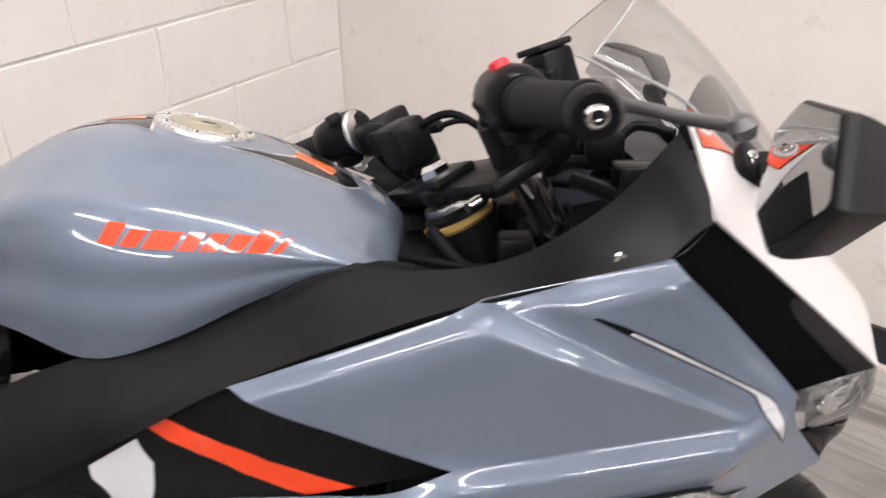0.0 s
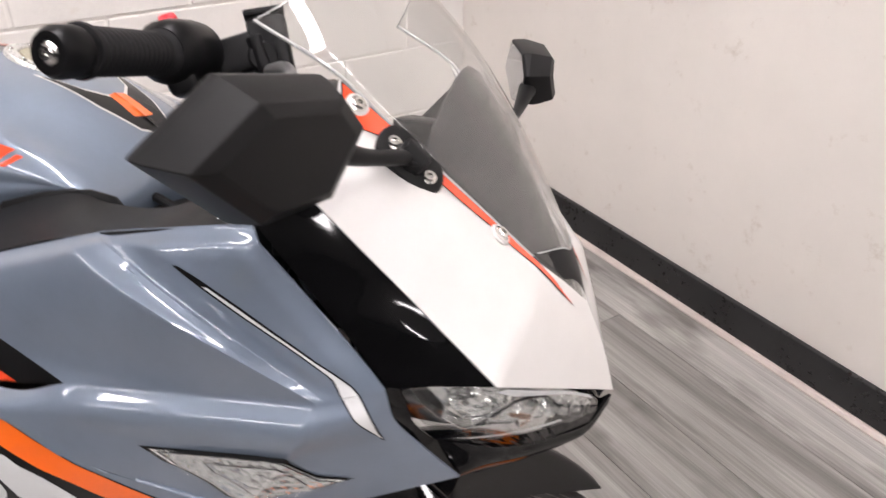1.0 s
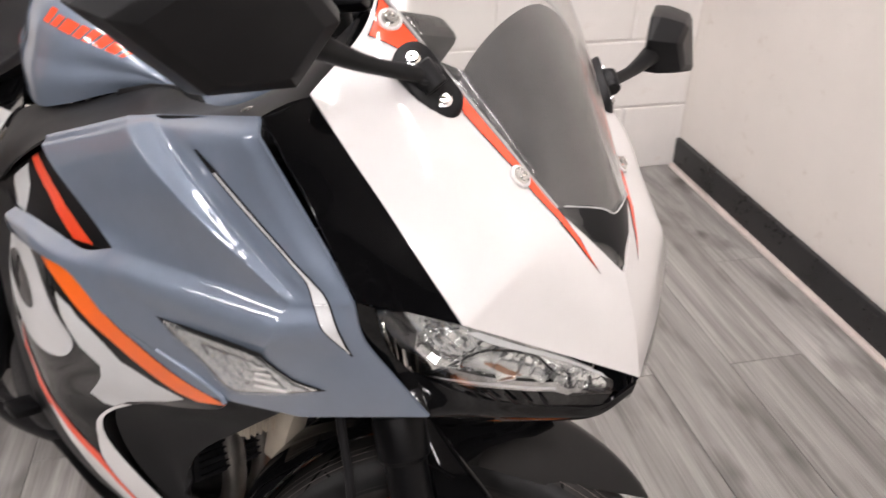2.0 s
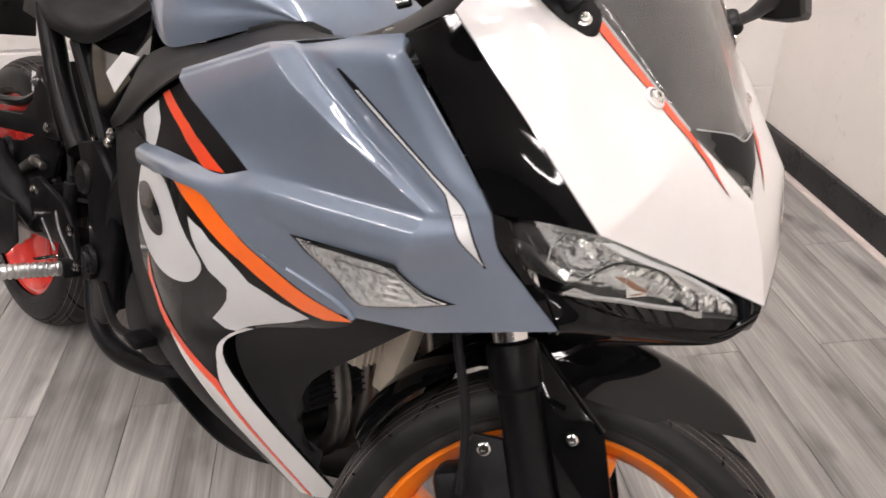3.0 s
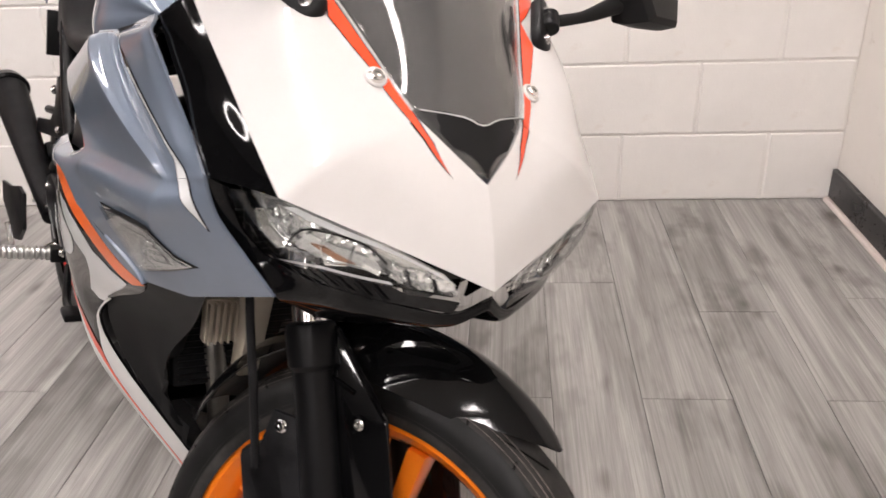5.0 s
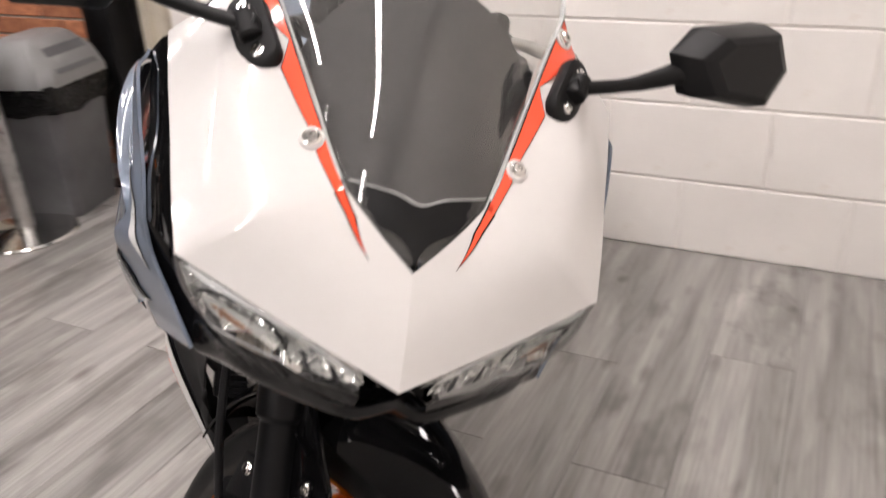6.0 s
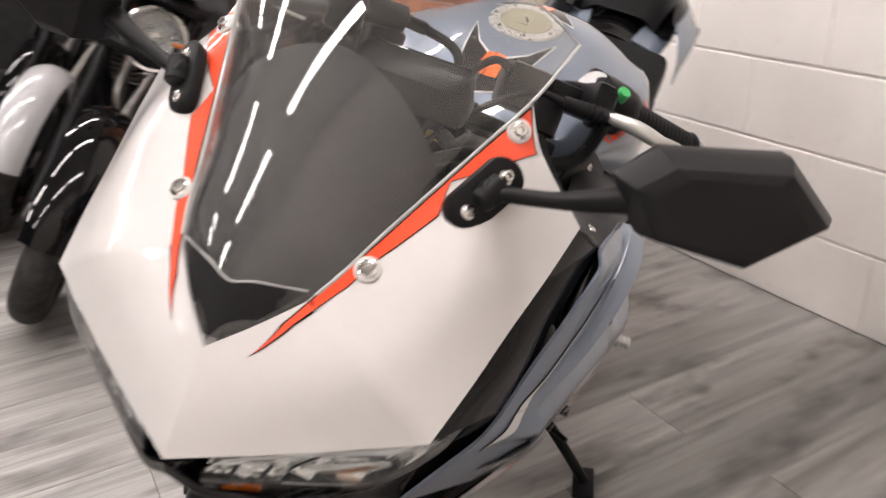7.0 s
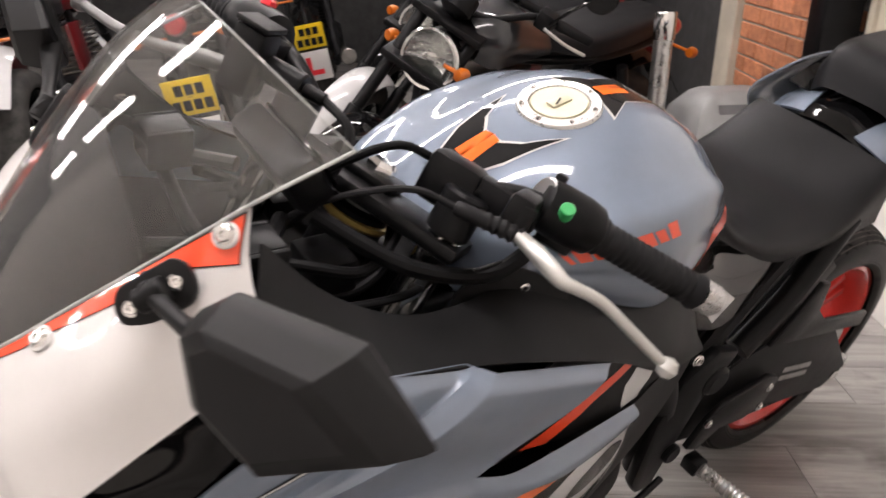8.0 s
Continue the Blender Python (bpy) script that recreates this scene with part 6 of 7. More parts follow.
# engine and exhaust
eng = part("engine", join(box(-0.16, 0.22, -0.135, 0.135, 0.30, 0.47, 0.03), box(0.06, 0.24, -0.10, 0.10, 0.45, 0.66, 0.02), box(-0.14, 0.05, -0.12, 0.12, 0.45, 0.56, 0.025)), DARK, bike, "dark engine casing")
for s in (-1, 1):
    part("engine_cover", lathe([(0.0, 0.030), (0.065, 0.028), (0.080, 0.018), (0.084, 0.0)], 28, Matrix.Translation((-0.03, s * 0.135, 0.385)) @ pose(0, 0, 0, -90 * s, 0, 0)), DARK, eng)
    part("frame_spar", tube([(0.33, s * 0.07, 0.80), (0.15, s * 0.135, 0.72), (-0.10, s * 0.145, 0.60), (-0.19, s * 0.135, 0.45), (-0.21, s * 0.125, 0.32)], 0.024, 12), FRAME, bike, "black frame spar")
    part("subframe", tube([(-0.12, s * 0.12, 0.655), (-0.34, s * 0.105, 0.715), (-0.62, s * 0.09, 0.79), (-0.86, s * 0.05, 0.87)], 0.014, 10), FRAME, bike, "black subframe tube")
    part("subframe_beam", tube([(-0.52, s * 0.125, 0.775), (-0.43, s * 0.135, 0.650), (-0.33, s * 0.140, 0.560)], 0.022, 12), SATIN, bike, "black diagonal subframe beam")
    part("subframe", tube([(-0.17, s * 0.13, 0.46), (-0.28, s * 0.125, 0.62), (-0.40, s * 0.115, 0.735)], 0.018, 10), FRAME, bike, "black subframe stay")
    part("side_cover", sheet(Patch([[(-0.10, s * 0.150, 0.690), (-0.05, s * 0.165, 0.775), (-0.04, s * 0.168, 0.835)], [(-0.24, s * 0.140, 0.640), (-0.22, s * 0.138, 0.720), (-0.16, s * 0.125, 0.800)], [(-0.36, s * 0.125, 0.690), (-0.36, s * 0.122, 0.715), (-0.36, s * 0.118, 0.735)]]), 14, 10, 0.003, (-0.2, 0, 0.7)), GLOSS, bike, "gloss black side cover")
    part("cover_graphic", sheet(Patch([[(-0.139, s * 0.172, 0.704), (-0.062, s * 0.174, 0.772)], [(-0.196, s * 0.160, 0.722), (-0.130, s * 0.166, 0.766)]]), 4, 4, 0.001, (-0.2, 0, 0.7)), PALE, bike, "pale graphic")
    plate = part("pivot_plate", prism([(-0.300, 0.585), (-0.235, 0.605), (-0.170, 0.560), (-0.150, 0.480), (-0.160, 0.330), (-0.185, 0.295), (-0.222, 0.298), (-0.238, 0.400), (-0.255, 0.500)], 0.022, 0.007,
                                        Matrix(((1, 0, 0, 0), (0, 0, 1, s * 0.150 - 0.011), (0, 1, 0, 0), (0, 0, 0, 1)))), SATIN, bike, "black swingarm pivot plate")
    part("pivot_cap", lathe([(0.0, 0.012), (0.022, 0.011), (0.028, 0.006), (0.029, 0.0)], 28, Matrix.Translation((-0.262, s * 0.158, 0.535)) @ pose(0, 0, 0, -90 * s, 0, 0)), PLASTIC, plate)
    part("pivot_bolt", rod((-0.225, s * 0.150, 0.385), (-0.225, s * 0.172, 0.385), 0.019, segments=24), FRAME, plate)
    hanger = part("footrest_hanger", prism([(-0.480, 0.465), (-0.440, 0.482), (-0.330, 0.468), (-0.290, 0.440), (-0.262, 0.380), (-0.300, 0.362), (-0.345, 0.395), (-0.420, 0.385), (-0.470, 0.398)], 0.012, 0.003, Matrix(((1, 0, 0, 0), (0, 0, 1, s * 0.165 - 0.006), (0, 1, 0, 0), (0, 0, 0, 1)))), FRAME, bike, "black footrest hanger")
    for q in ((-0.456, 0.451), (-0.457, 0.402), (-0.292, 0.431)):
        screw("hanger_bolt", hanger, (q[0], s * 0.172, q[1]), (0, s, 0), 0.007)
    px, pz = (-0.275, 0.370) if s < 0 else (-0.30, 0.335)
    m, ln = frame_between((px, s * 0.19, pz), (px - 0.01, s * 0.285, pz + 0.004))
    prof = [(0.008, 0), (0.013, 0.002)]
    for k in range(9):
        z = 0.008 + k * (ln - 0.012) / 9
        prof += [(0.0135, z), (0.0100, z + 0.003), (0.0135, z + 0.006)]
    part("footrest", lathe(prof + [(0.012, ln), (0.0, ln + 0.001)], 14, m), ALLOY, hanger, "knurled alloy footrest")
    part("footrest_joint", box(px - 0.016, px + 0.016, s * 0.178 - 0.016, s * 0.178 + 0.016, pz - 0.014, pz + 0.014, 0.004), FRAME, hanger)
part("brake_pedal", join(tube([(-0.13, -0.185, 0.40), (-0.05, -0.20, 0.37), (0.03, -0.205, 0.385)], 0.007), box(0.02, 0.06, -0.222, -0.185, 0.38, 0.393, 0.004)), FRAME, bike, "black brake pedal")
part("gear_lever", join(tube([(-0.20, 0.18, 0.35), (-0.08, 0.195, 0.33), (0.0, 0.20, 0.345)], 0.006), rod((0.0, 0.185, 0.345), (0.0, 0.235, 0.345), 0.010)), FRAME, bike, "black gear lever")
part("exhaust_pipe", tube([(0.25, -0.02, 0.50), (0.31, -0.02, 0.40), (0.23, -0.03, 0.300), (0.05, -0.05, 0.265), (-0.12, -0.085, 0.222), (-0.26, -0.098, 0.198), (-0.35, -0.095, 0.225), (-0.40, -0.080, 0.300)], 0.019, 12), DARK, bike, "blackened steel exhaust pipe")
sil = part("silencer", rod((-0.45, -0.160, 0.385), (-0.95, -0.190, 0.555), 0.022, 0.042, 28), DARK, bike, "dark steel exhaust silencer")
part("silencer_cap", rod((-0.935, -0.190, 0.553), (-0.975, -0.192, 0.568), 0.048, 0.038, 28), SATIN, sil)
part("heat_guard", prism([(-0.405, 0.450), (-0.392, 0.378), (-0.45, 0.335), (-0.52, 0.312), (-0.72, 0.335), (-0.74, 0.38), (-0.60, 0.408), (-0.47, 0.446)], 0.008, 0.003, Matrix(((1, 0, 0, 0), (0, 0, 1, -0.225), (0, 1, 0, 0), (0, 0, 0, 1)))), PLASTIC, sil, "black heel and heat guard")
part("belly_tray", sheet(Patch([[(-0.05, -0.12, 0.25), (0.15, -0.11, 0.23), (0.36, -0.08, 0.30)], [(-0.05, 0, 0.22), (0.15, 0, 0.20), (0.38, 0, 0.29)], [(-0.05, 0.12, 0.25), (0.15, 0.11, 0.23), (0.36, 0.08, 0.30)]]), 12, 8, 0.004, (0.1, 0, 0.5)), PLASTIC, bike, "black belly tray")
rad = part("radiator", box(0.290, 0.315, -0.135, 0.135, 0.40, 0.64, 0.006, Matrix.Translation((0.3, 0, 0.52)) @ pose(0, 0, 0, 0, -14, 0) @ Matrix.Translation((-0.3, 0, -0.52))), DARK, bike, "dark finned radiator")
fin = box(0.3155, 0.319, -0.128, 0.128, 0, 0.002, 0)
fin = part("radiator_fin", fin, DARK, rad, smooth=0)
fin.matrix_basis = Matrix.Translation((0.3, 0, 0.52)) @ pose(0, 0, 0, 0, -14, 0) @ Matrix.Translation((-0.3, 0, -0.52 + 0.408))
for k in range(1, 26):
    f2 = new("radiator_fin", fin.data)
    f2.parent = rad
    f2.matrix_basis = Matrix.Translation((0.3, 0, 0.52)) @ pose(0, 0, 0, 0, -14, 0) @ Matrix.Translation((-0.3, 0, -0.52 + 0.408 + k * 0.0088))
part("radiator_bracket", prism([(0.395, 0.46), (0.425, 0.46), (0.455, 0.60), (0.43, 0.63), (0.405, 0.60)], 0.028, 0.004, Matrix(((1, 0, 0, 0), (0, 0, 1, -0.080), (0, 1, 0, 0), (0, 0, 0, 1)))), TAN, bike, "pale bracket in front of the radiator")
for y0 in (-0.085, -0.03, 0.03, 0.085):
    part("header_pipe", tube([(0.235, y0, 0.530), (0.318, y0 * 0.95, 0.470), (0.335, y0 * 0.8, 0.380), (0.290, y0 * 0.6, 0.300), (0.180, y0 * 0.4, 0.262)], 0.0155, 12), HEATED, bike, "heat-stained steel header pipe")
part("coolant_hose", tube([(0.335, -0.125, 0.615), (0.372, -0.135, 0.560), (0.350, -0.140, 0.490), (0.300, -0.130, 0.440)], 0.016, 12), GRIP, bike, "black rubber coolant hose")
part("hose_clip", rod((0.366, -0.1345, 0.532), (0.361, -0.1355, 0.520), 0.0175, segments=24), ALLOY, bike)
part("radiator_tank", box(0.304, 0.330, -0.146, -0.134, 0.450, 0.630, 0.006, Matrix.Translation((0.3, 0, 0.52)) @ pose(0, 0, 0, 0, -14, 0) @ Matrix.Translation((-0.3, 0, -0.52))), ALLOY, rad, "bare alloy radiator end tank")
reg = part("regulator", box(0.385, 0.402, -0.120, -0.070, 0.500, 0.560, 0.003), TAN, bike, "pale finned regulator")
for k in range(6):
    part("regulator_fin", box(0.402, 0.412, -0.118 + 0.0085 * k, -0.1155 + 0.0085 * k, 0.503, 0.557, 0.0), TAN, reg, smooth=0)
part("horn", lathe([(0.0, 0.018), (0.030, 0.016), (0.036, 0.008), (0.030, 0.0), (0.0, -0.012)], 24, Matrix.Translation((0.37, -0.085, 0.60)) @ pose(0, 0, 0, 0, 80, -20)), TAN, bike, "pale disc horn")

# black covers that close the tank's front corners, with one bolt each; pillion footrest hangers
for s in (-1, 1):
    k = 0.0 if s > 0 else 0.026     # the left one stands higher
    trim = part("tank_trim", prism([(0.332, 0.870 - 0.4 * k), (0.316, 0.903 - k), (0.290, 0.910 - 1.1 * k), (0.245, 0.890 - 0.6 * k), (0.198, 0.858), (0.190, 0.815), (0.290, 0.825), (0.335, 0.845)], 0.004, 0.0015,
                                   Matrix(((1, 0, 0, 0), (-0.2 * s, 0, 1, s * 0.212), (0, 1, 0, 0), (0, 0, 0, 1)))), PLASTIC, bike, "matte black cover at the tank corner")
    screw("trim_bolt", trim, (0.255, s * 0.1625, 0.873 - 0.5 * k), (0.2, s, 0), 0.006)
    bracket = part("pillion_hanger", prism([(-0.735, 0.500), (-0.735, 0.534), (-0.560, 0.567), (-0.508, 0.606), (-0.490, 0.672), (-0.462, 0.678), (-0.442, 0.640), (-0.410, 0.593), (-0.388, 0.562), (-0.465, 0.549)], 0.010, 0.003,
                                           Matrix(((1, 0, 0, 0), (0, 0, 1, s * 0.155), (0, 1, 0, 0), (0, 0, 0, 1)))), FRAME, bike, "black pillion footrest hanger")
    for q in ((-0.423, 0.577), (-0.484, 0.646)):
        screw("hanger_bolt", bracket, (q[0], s * 0.161, q[1]), (0, s, 0), 0.007)
    part("tail_shoulder", sheet(Patch([[(-0.572, s * 0.050, 0.874), (-0.572, s * 0.080, 0.868), (-0.580, s * 0.112, 0.856)], [(-0.640, s * 0.062, 0.901), (-0.640, s * 0.090, 0.891), (-0.645, s * 0.120, 0.876)],
                                       [(-0.760, s * 0.085, 0.915), (-0.760, s * 0.098, 0.908), (-0.765, s * 0.118, 0.898)]]), 10, 6, 0.004, (-0.7, 0, 0.7)), GREY, bike, "slate grey shoulder panel beside the pillion pad")

# seat and tail
seat_half = [[(-0.085, 0, 0.925), (-0.160, 0, 0.850), (-0.270, 0, 0.805), (-0.420, 0, 0.802), (-0.545, 0, 0.872)],
             [(-0.088, -0.070, 0.918), (-0.163, -0.088, 0.846), (-0.273, -0.098, 0.801), (-0.424, -0.105, 0.799), (-0.550, -0.095, 0.868)],
             [(-0.096, -0.115, 0.885), (-0.178, -0.135, 0.818), (-0.295, -0.145, 0.778), (-0.440, -0.148, 0.778), (-0.565, -0.138, 0.850)],
             [(-0.110, -0.130, 0.835), (-0.195, -0.140, 0.790), (-0.305, -0.142, 0.746), (-0.430, -0.142, 0.742), (-0.600, -0.138, 0.752)]]
seat = part("rider_seat", skin([side_patch(seat_half, s) for s in SIDES], 30, 18, 0.02, (-0.25, 0, 0.6)), VINYL, bike, "black vinyl rider seat", smooth=50)
pil = [[(-0.615, 0, 0.915), (-0.640, 0, 0.982), (-0.730, 0, 1.000), (-0.850, 0, 1.010), (-0.970, 0, 1.005)],
       [(-0.617, -0.056, 0.912), (-0.643, -0.072, 0.976), (-0.730, -0.078, 0.994), (-0.850, -0.068, 1.005), (-0.970, -0.046, 1.002)],
       [(-0.630, -0.084, 0.892), (-0.658, -0.098, 0.938), (-0.735, -0.102, 0.955), (-0.850, -0.090, 0.972), (-0.975, -0.056, 0.985)]]
part("pillion_seat", skin([side_patch(pil, s) for s in SIDES], 24, 12, 0.02, (-0.7, 0, 0.8)), VINYL, bike, "black vinyl pillion pad", smooth=50)
part("tail_deck", sheet(Patch([[(-0.570, -0.105, 0.852), (-0.560, 0, 0.875), (-0.570, 0.105, 0.852)], [(-0.64, -0.115, 0.872), (-0.64, 0, 0.905), (-0.64, 0.115, 0.872)],
                               [(-0.95, -0.06, 0.945), (-0.95, 0, 0.950), (-0.95, 0.06, 0.945)]]), 16, 10, 0.006, (-0.7, 0, 0.7)), GLOSS, bike, "gloss black deck under the pillion pad")
part("tail_under", sheet(Patch([[(-0.34, -0.095, 0.735), (-0.62, -0.115, 0.795), (-1.00, -0.034, 0.940)], [(-0.34, 0, 0.715), (-0.62, 0, 0.770), (-1.00, 0, 0.925)], [(-0.34, 0.095, 0.735), (-0.62, 0.115, 0.795), (-1.00, 0.034, 0.940)]]), 14, 8, 0.004, (-0.6, 0, 1.2)), PLASTIC, bike, "black plastic tail underside")
for s in (-1, 1):
    part("tail_filler", sheet(Patch([[(-0.630, s * 0.080, 0.890), (-0.735, s * 0.098, 0.950), (-0.850, s * 0.086, 0.968), (-0.975, s * 0.052, 0.982)],
                                     [(-0.610, s * 0.118, 0.900), (-0.720, s * 0.124, 0.935), (-0.840, s * 0.104, 0.950), (-0.985, s * 0.050, 0.972)]]), 14, 4, 0.004, (-0.7, 0, 0.7)), GLOSS, bike, "gloss black filler beside the pillion pad")
part("tail_lamp", box(-1.000, -0.965, -0.045, 0.045, 0.932, 0.968, 0.008), REDLENS, bike, "red tail lamp")
for s in (-1, 1):
    part("rear_indicator", join(rod((-0.90, s * 0.05, 0.87), (-0.905, s * 0.10, 0.868), 0.007), box(-0.94, -0.885, s * 0.125 - 0.03, s * 0.125 + 0.03, 0.855, 0.882, 0.009)), SATIN, bike, "black rear indicator")
plate_arm = part("plate_bracket", join(tube([(-0.90, 0, 0.89), (-1.04, 0, 0.80), (-1.13, 0, 0.70)], 0.013), box(-1.145, -1.135, -0.08, 0.08, 0.62, 0.74, 0.003)), PLASTIC, bike, "black number plate bracket")

# rear wheel, swingarm, chain
RSPIN = Matrix.Translation((-0.826, 0, 0.312)) @ pose(0, 0, 0, 90, 0, 0)
rw = cast_wheel("rear_wheel", bike, "red cast rear wheel", RIM_RED, 0.225, 0.120, 5, RSPIN)
tyre(rw, "black rear tyre with cut tread", 0.312, 0.230, 0.150, RSPIN, 24)
part("brake_disc", disc_mesh(0.065, 0.108, 0.004, RSPIN @ Matrix.Translation((0, 0, 0.075))), ALLOY, rw, "steel rear brake disc")
part("sprocket", disc_mesh(0.045, 0.098, 0.006, RSPIN @ Matrix.Translation((0, 0, -0.088))), ALLOY, rw, "steel rear sprocket")
for s in (-1, 1):
    arm = part("swingarm", join(tube([(-0.19, s * 0.085, 0.385), (-0.38, s * 0.110, 0.372), (-0.62, s * 0.122, 0.332), (-0.86, s * 0.124, 0.312)], lambda t: 0.026 - 0.008 * t, 14)), SATIN, bike, "black swingarm leg")
    part("axle_nut", rod((-0.826, s * 0.122, 0.312), (-0.826, s * 0.150, 0.312), 0.014, segments=6), CHROME, arm)
    part("chain_adjuster", box(-0.905, -0.855, s * 0.120 - 0.012, s * 0.120 + 0.012, 0.297, 0.327, 0.004), ALLOY, arm)
guard2 = part("chain_guard", prism([(-0.24, 0.470), (-0.36, 0.530), (-0.52, 0.548), (-0.70, 0.480), (-0.86, 0.330), (-0.80, 0.285), (-0.62, 0.320), (-0.48, 0.362), (-0.36, 0.350), (-0.26, 0.380)], 0.005, 0.002,
                                       Matrix(((1, 0, 0, 0), (0, 0, 1, 0.140), (0, 1, 0, 0), (0, 0, 0, 1)))), PLASTIC, bike, "black chain guard")
for k in range(2):
    part("guard_label", prism([(-0.55, 0.440 - 0.022 * k), (-0.66, 0.415 - 0.022 * k), (-0.66, 0.403 - 0.022 * k), (-0.55, 0.428 - 0.022 * k)], 0.001, 0.0, Matrix(((1, 0, 0, 0), (0, 0, 1, 0.1462), (0, 1, 0, 0), (0, 0, 0, 1)))), ALLOY, guard2, "pale label bar")
# rear brake line, master cylinder and small reservoir inside the right hanger
rb = part("rear_master_cylinder", join(rod((-0.345, -0.150, 0.400), (-0.345, -0.150, 0.500), 0.011), rod((-0.345, -0.150, 0.495), (-0.345, -0.150, 0.515), 0.007)), DARK, bike, "black rear brake master cylinder")
part("rear_brake_hose", tube([(-0.345, -0.150, 0.510), (-0.37, -0.145, 0.570), (-0.45, -0.130, 0.545), (-0.52, -0.120, 0.440), (-0.66, -0.110, 0.400)], 0.005, 8), GRIP, rb)
part("pedal_spring", tube([(-0.43 + 0.10 * k / 40 + 0.006 * math.cos(k * 1.1), -0.178 + 0.006 * math.sin(k * 1.1), 0.325 + 0.045 * k / 40) for k in range(41)], 0.0012, 5, samples=2), CHROME, bike, "small steel return spring")
part("chain", join(tube([(-0.16, 0.093, 0.40), (-0.46, 0.093, 0.418), (-0.826, 0.093, 0.408)], 0.008, 8), tube([(-0.16, 0.093, 0.335), (-0.46, 0.093, 0.26), (-0.826, 0.093, 0.216)], 0.008, 8)), DARK, bike, "drive chain")
part("rear_hugger", sheet(Patch([[(-0.50, -0.078, 0.37), (-0.56, -0.080, 0.52), (-0.70, -0.080, 0.62)], [(-0.485, 0, 0.38), (-0.547, 0, 0.535), (-0.695, 0, 0.645)], [(-0.50, 0.078, 0.37), (-0.56, 0.080, 0.52), (-0.70, 0.080, 0.62)]]), 12, 8, 0.003, (-0.7, 0, 0.3)), PLASTIC, bike, "black rear mudguard")
for s in (-1, 1):
    part("hugger_side", prism([(-0.49, 0.39), (-0.50, 0.50), (-0.555, 0.575), (-0.66, 0.625), (-0.70, 0.595), (-0.655, 0.52), (-0.60, 0.47), (-0.60, 0.40), (-0.55, 0.36)], 0.004, 0.0015, Matrix(((1, 0, 0, 0), (0, 0, 1, s * 0.083 - 0.002), (0, 1, 0, 0), (0, 0, 0, 1)))), PLASTIC, bike, "black side of the rear mudguard")
part("arm_plate", prism([(-0.80, 0.39), (-0.79, 0.455), (-0.62, 0.50), (-0.48, 0.566), (-0.444, 0.52), (-0.47, 0.47), (-0.53, 0.44), (-0.62, 0.395)], 0.010, 0.003, Matrix(((1, 0, 0, 0), (0, 0, 1, -0.132), (0, 1, 0, 0), (0, 0, 0, 1)))), SATIN, bike, "black cast plate above the swingarm")
part("axle_cover", lathe([(0.0, 0.020), (0.020, 0.019), (0.030, 0.012), (0.034, 0.0)], 24, Matrix.Translation((-0.70, -0.128, 0.452)) @ pose(0, 0, 0, 90, 0, 0)), PLASTIC, bike)
rcal = part("rear_caliper", box(-0.735, -0.665, -0.128, -0.078, 0.350, 0.425, 0.010), DARK, bike, "dark rear brake caliper")
for q in ((-0.722, 0.412), (-0.680, 0.362)):
    screw("caliper_bolt", rcal, (q[0], -0.129, q[1]), (0, -1, 0), 0.006)
part("arm_brace", tube([(-0.24, -0.115, 0.50), (-0.42, -0.125, 0.455), (-0.64, -0.125, 0.375), (-0.80, -0.122, 0.330)], 0.017, 10), SATIN, bike, "black swingarm brace")
shock = part("rear_shock", rod((-0.25, 0, 0.36), (-0.22, 0, 0.66), 0.018), DARK, bike, "rear shock absorber")
coil = [(-0.25 + 0.03 * k / 80 + 0.034 * math.cos(k * 0.62), 0.034 * math.sin(k * 0.62), 0.40 + 0.22 * k / 80) for k in range(81)]
part("spring", tube(coil, 0.0055, 6, samples=2), REDLENS, shock, "red coil spring")

# right hanger: ribs in pale grey for edge highlights, hub, corrugated sleeve, bracket arms and labels
part("hanger_rib", join(tube([(-0.410, -0.173, 0.412), (-0.350, -0.173, 0.373)], 0.0022, 6), tube([(-0.350, -0.173, 0.447), (-0.327, -0.173, 0.413), (-0.272, -0.173, 0.381)], 0.0022, 6)), DULL, bike, "pale ribs drawn as edge highlights on the hanger")
hub = part("pedal_hub", lathe([(0.0, 0.012), (0.012, 0.012), (0.014, 0.008), (0.024, 0.007), (0.026, 0.0)], 24, Matrix.Translation((-0.219, -0.166, 0.405)) @ pose(0, 0, 0, 90, 0, 0)), DARK, bike, "dark pedal hub with drilled holes")
for k in range(6):
    an = math.pi * k / 3
    hx, hz = -0.219 + 0.019 * math.cos(an), 0.405 + 0.019 * math.sin(an)
    part("hub_hole", rod((hx, -0.1725, hz), (hx, -0.1742, hz), 0.0032, segments=10), GROOVE, hub)
for q, y0 in (((-0.256, 0.378), 0.176), ((-0.327, 0.349), 0.176), ((-0.553, 0.634), 0.128), ((-0.486, 0.560), 0.128), ((-0.253, 0.598), 0.152)):
    screw("panel_bolt", bike, (q[0], -y0, q[1]), (0, -1, 0), 0.0070)
line = [Vector(v) for v in ((-0.568, -0.118, 0.521), (-0.516, -0.120, 0.490), (-0.479, -0.122, 0.456), (-0.449, -0.124, 0.432))]
sleeve = part("cable_sleeve", tube(line, 0.0085, 10), GRIP, bike, "black corrugated cable sleeve")
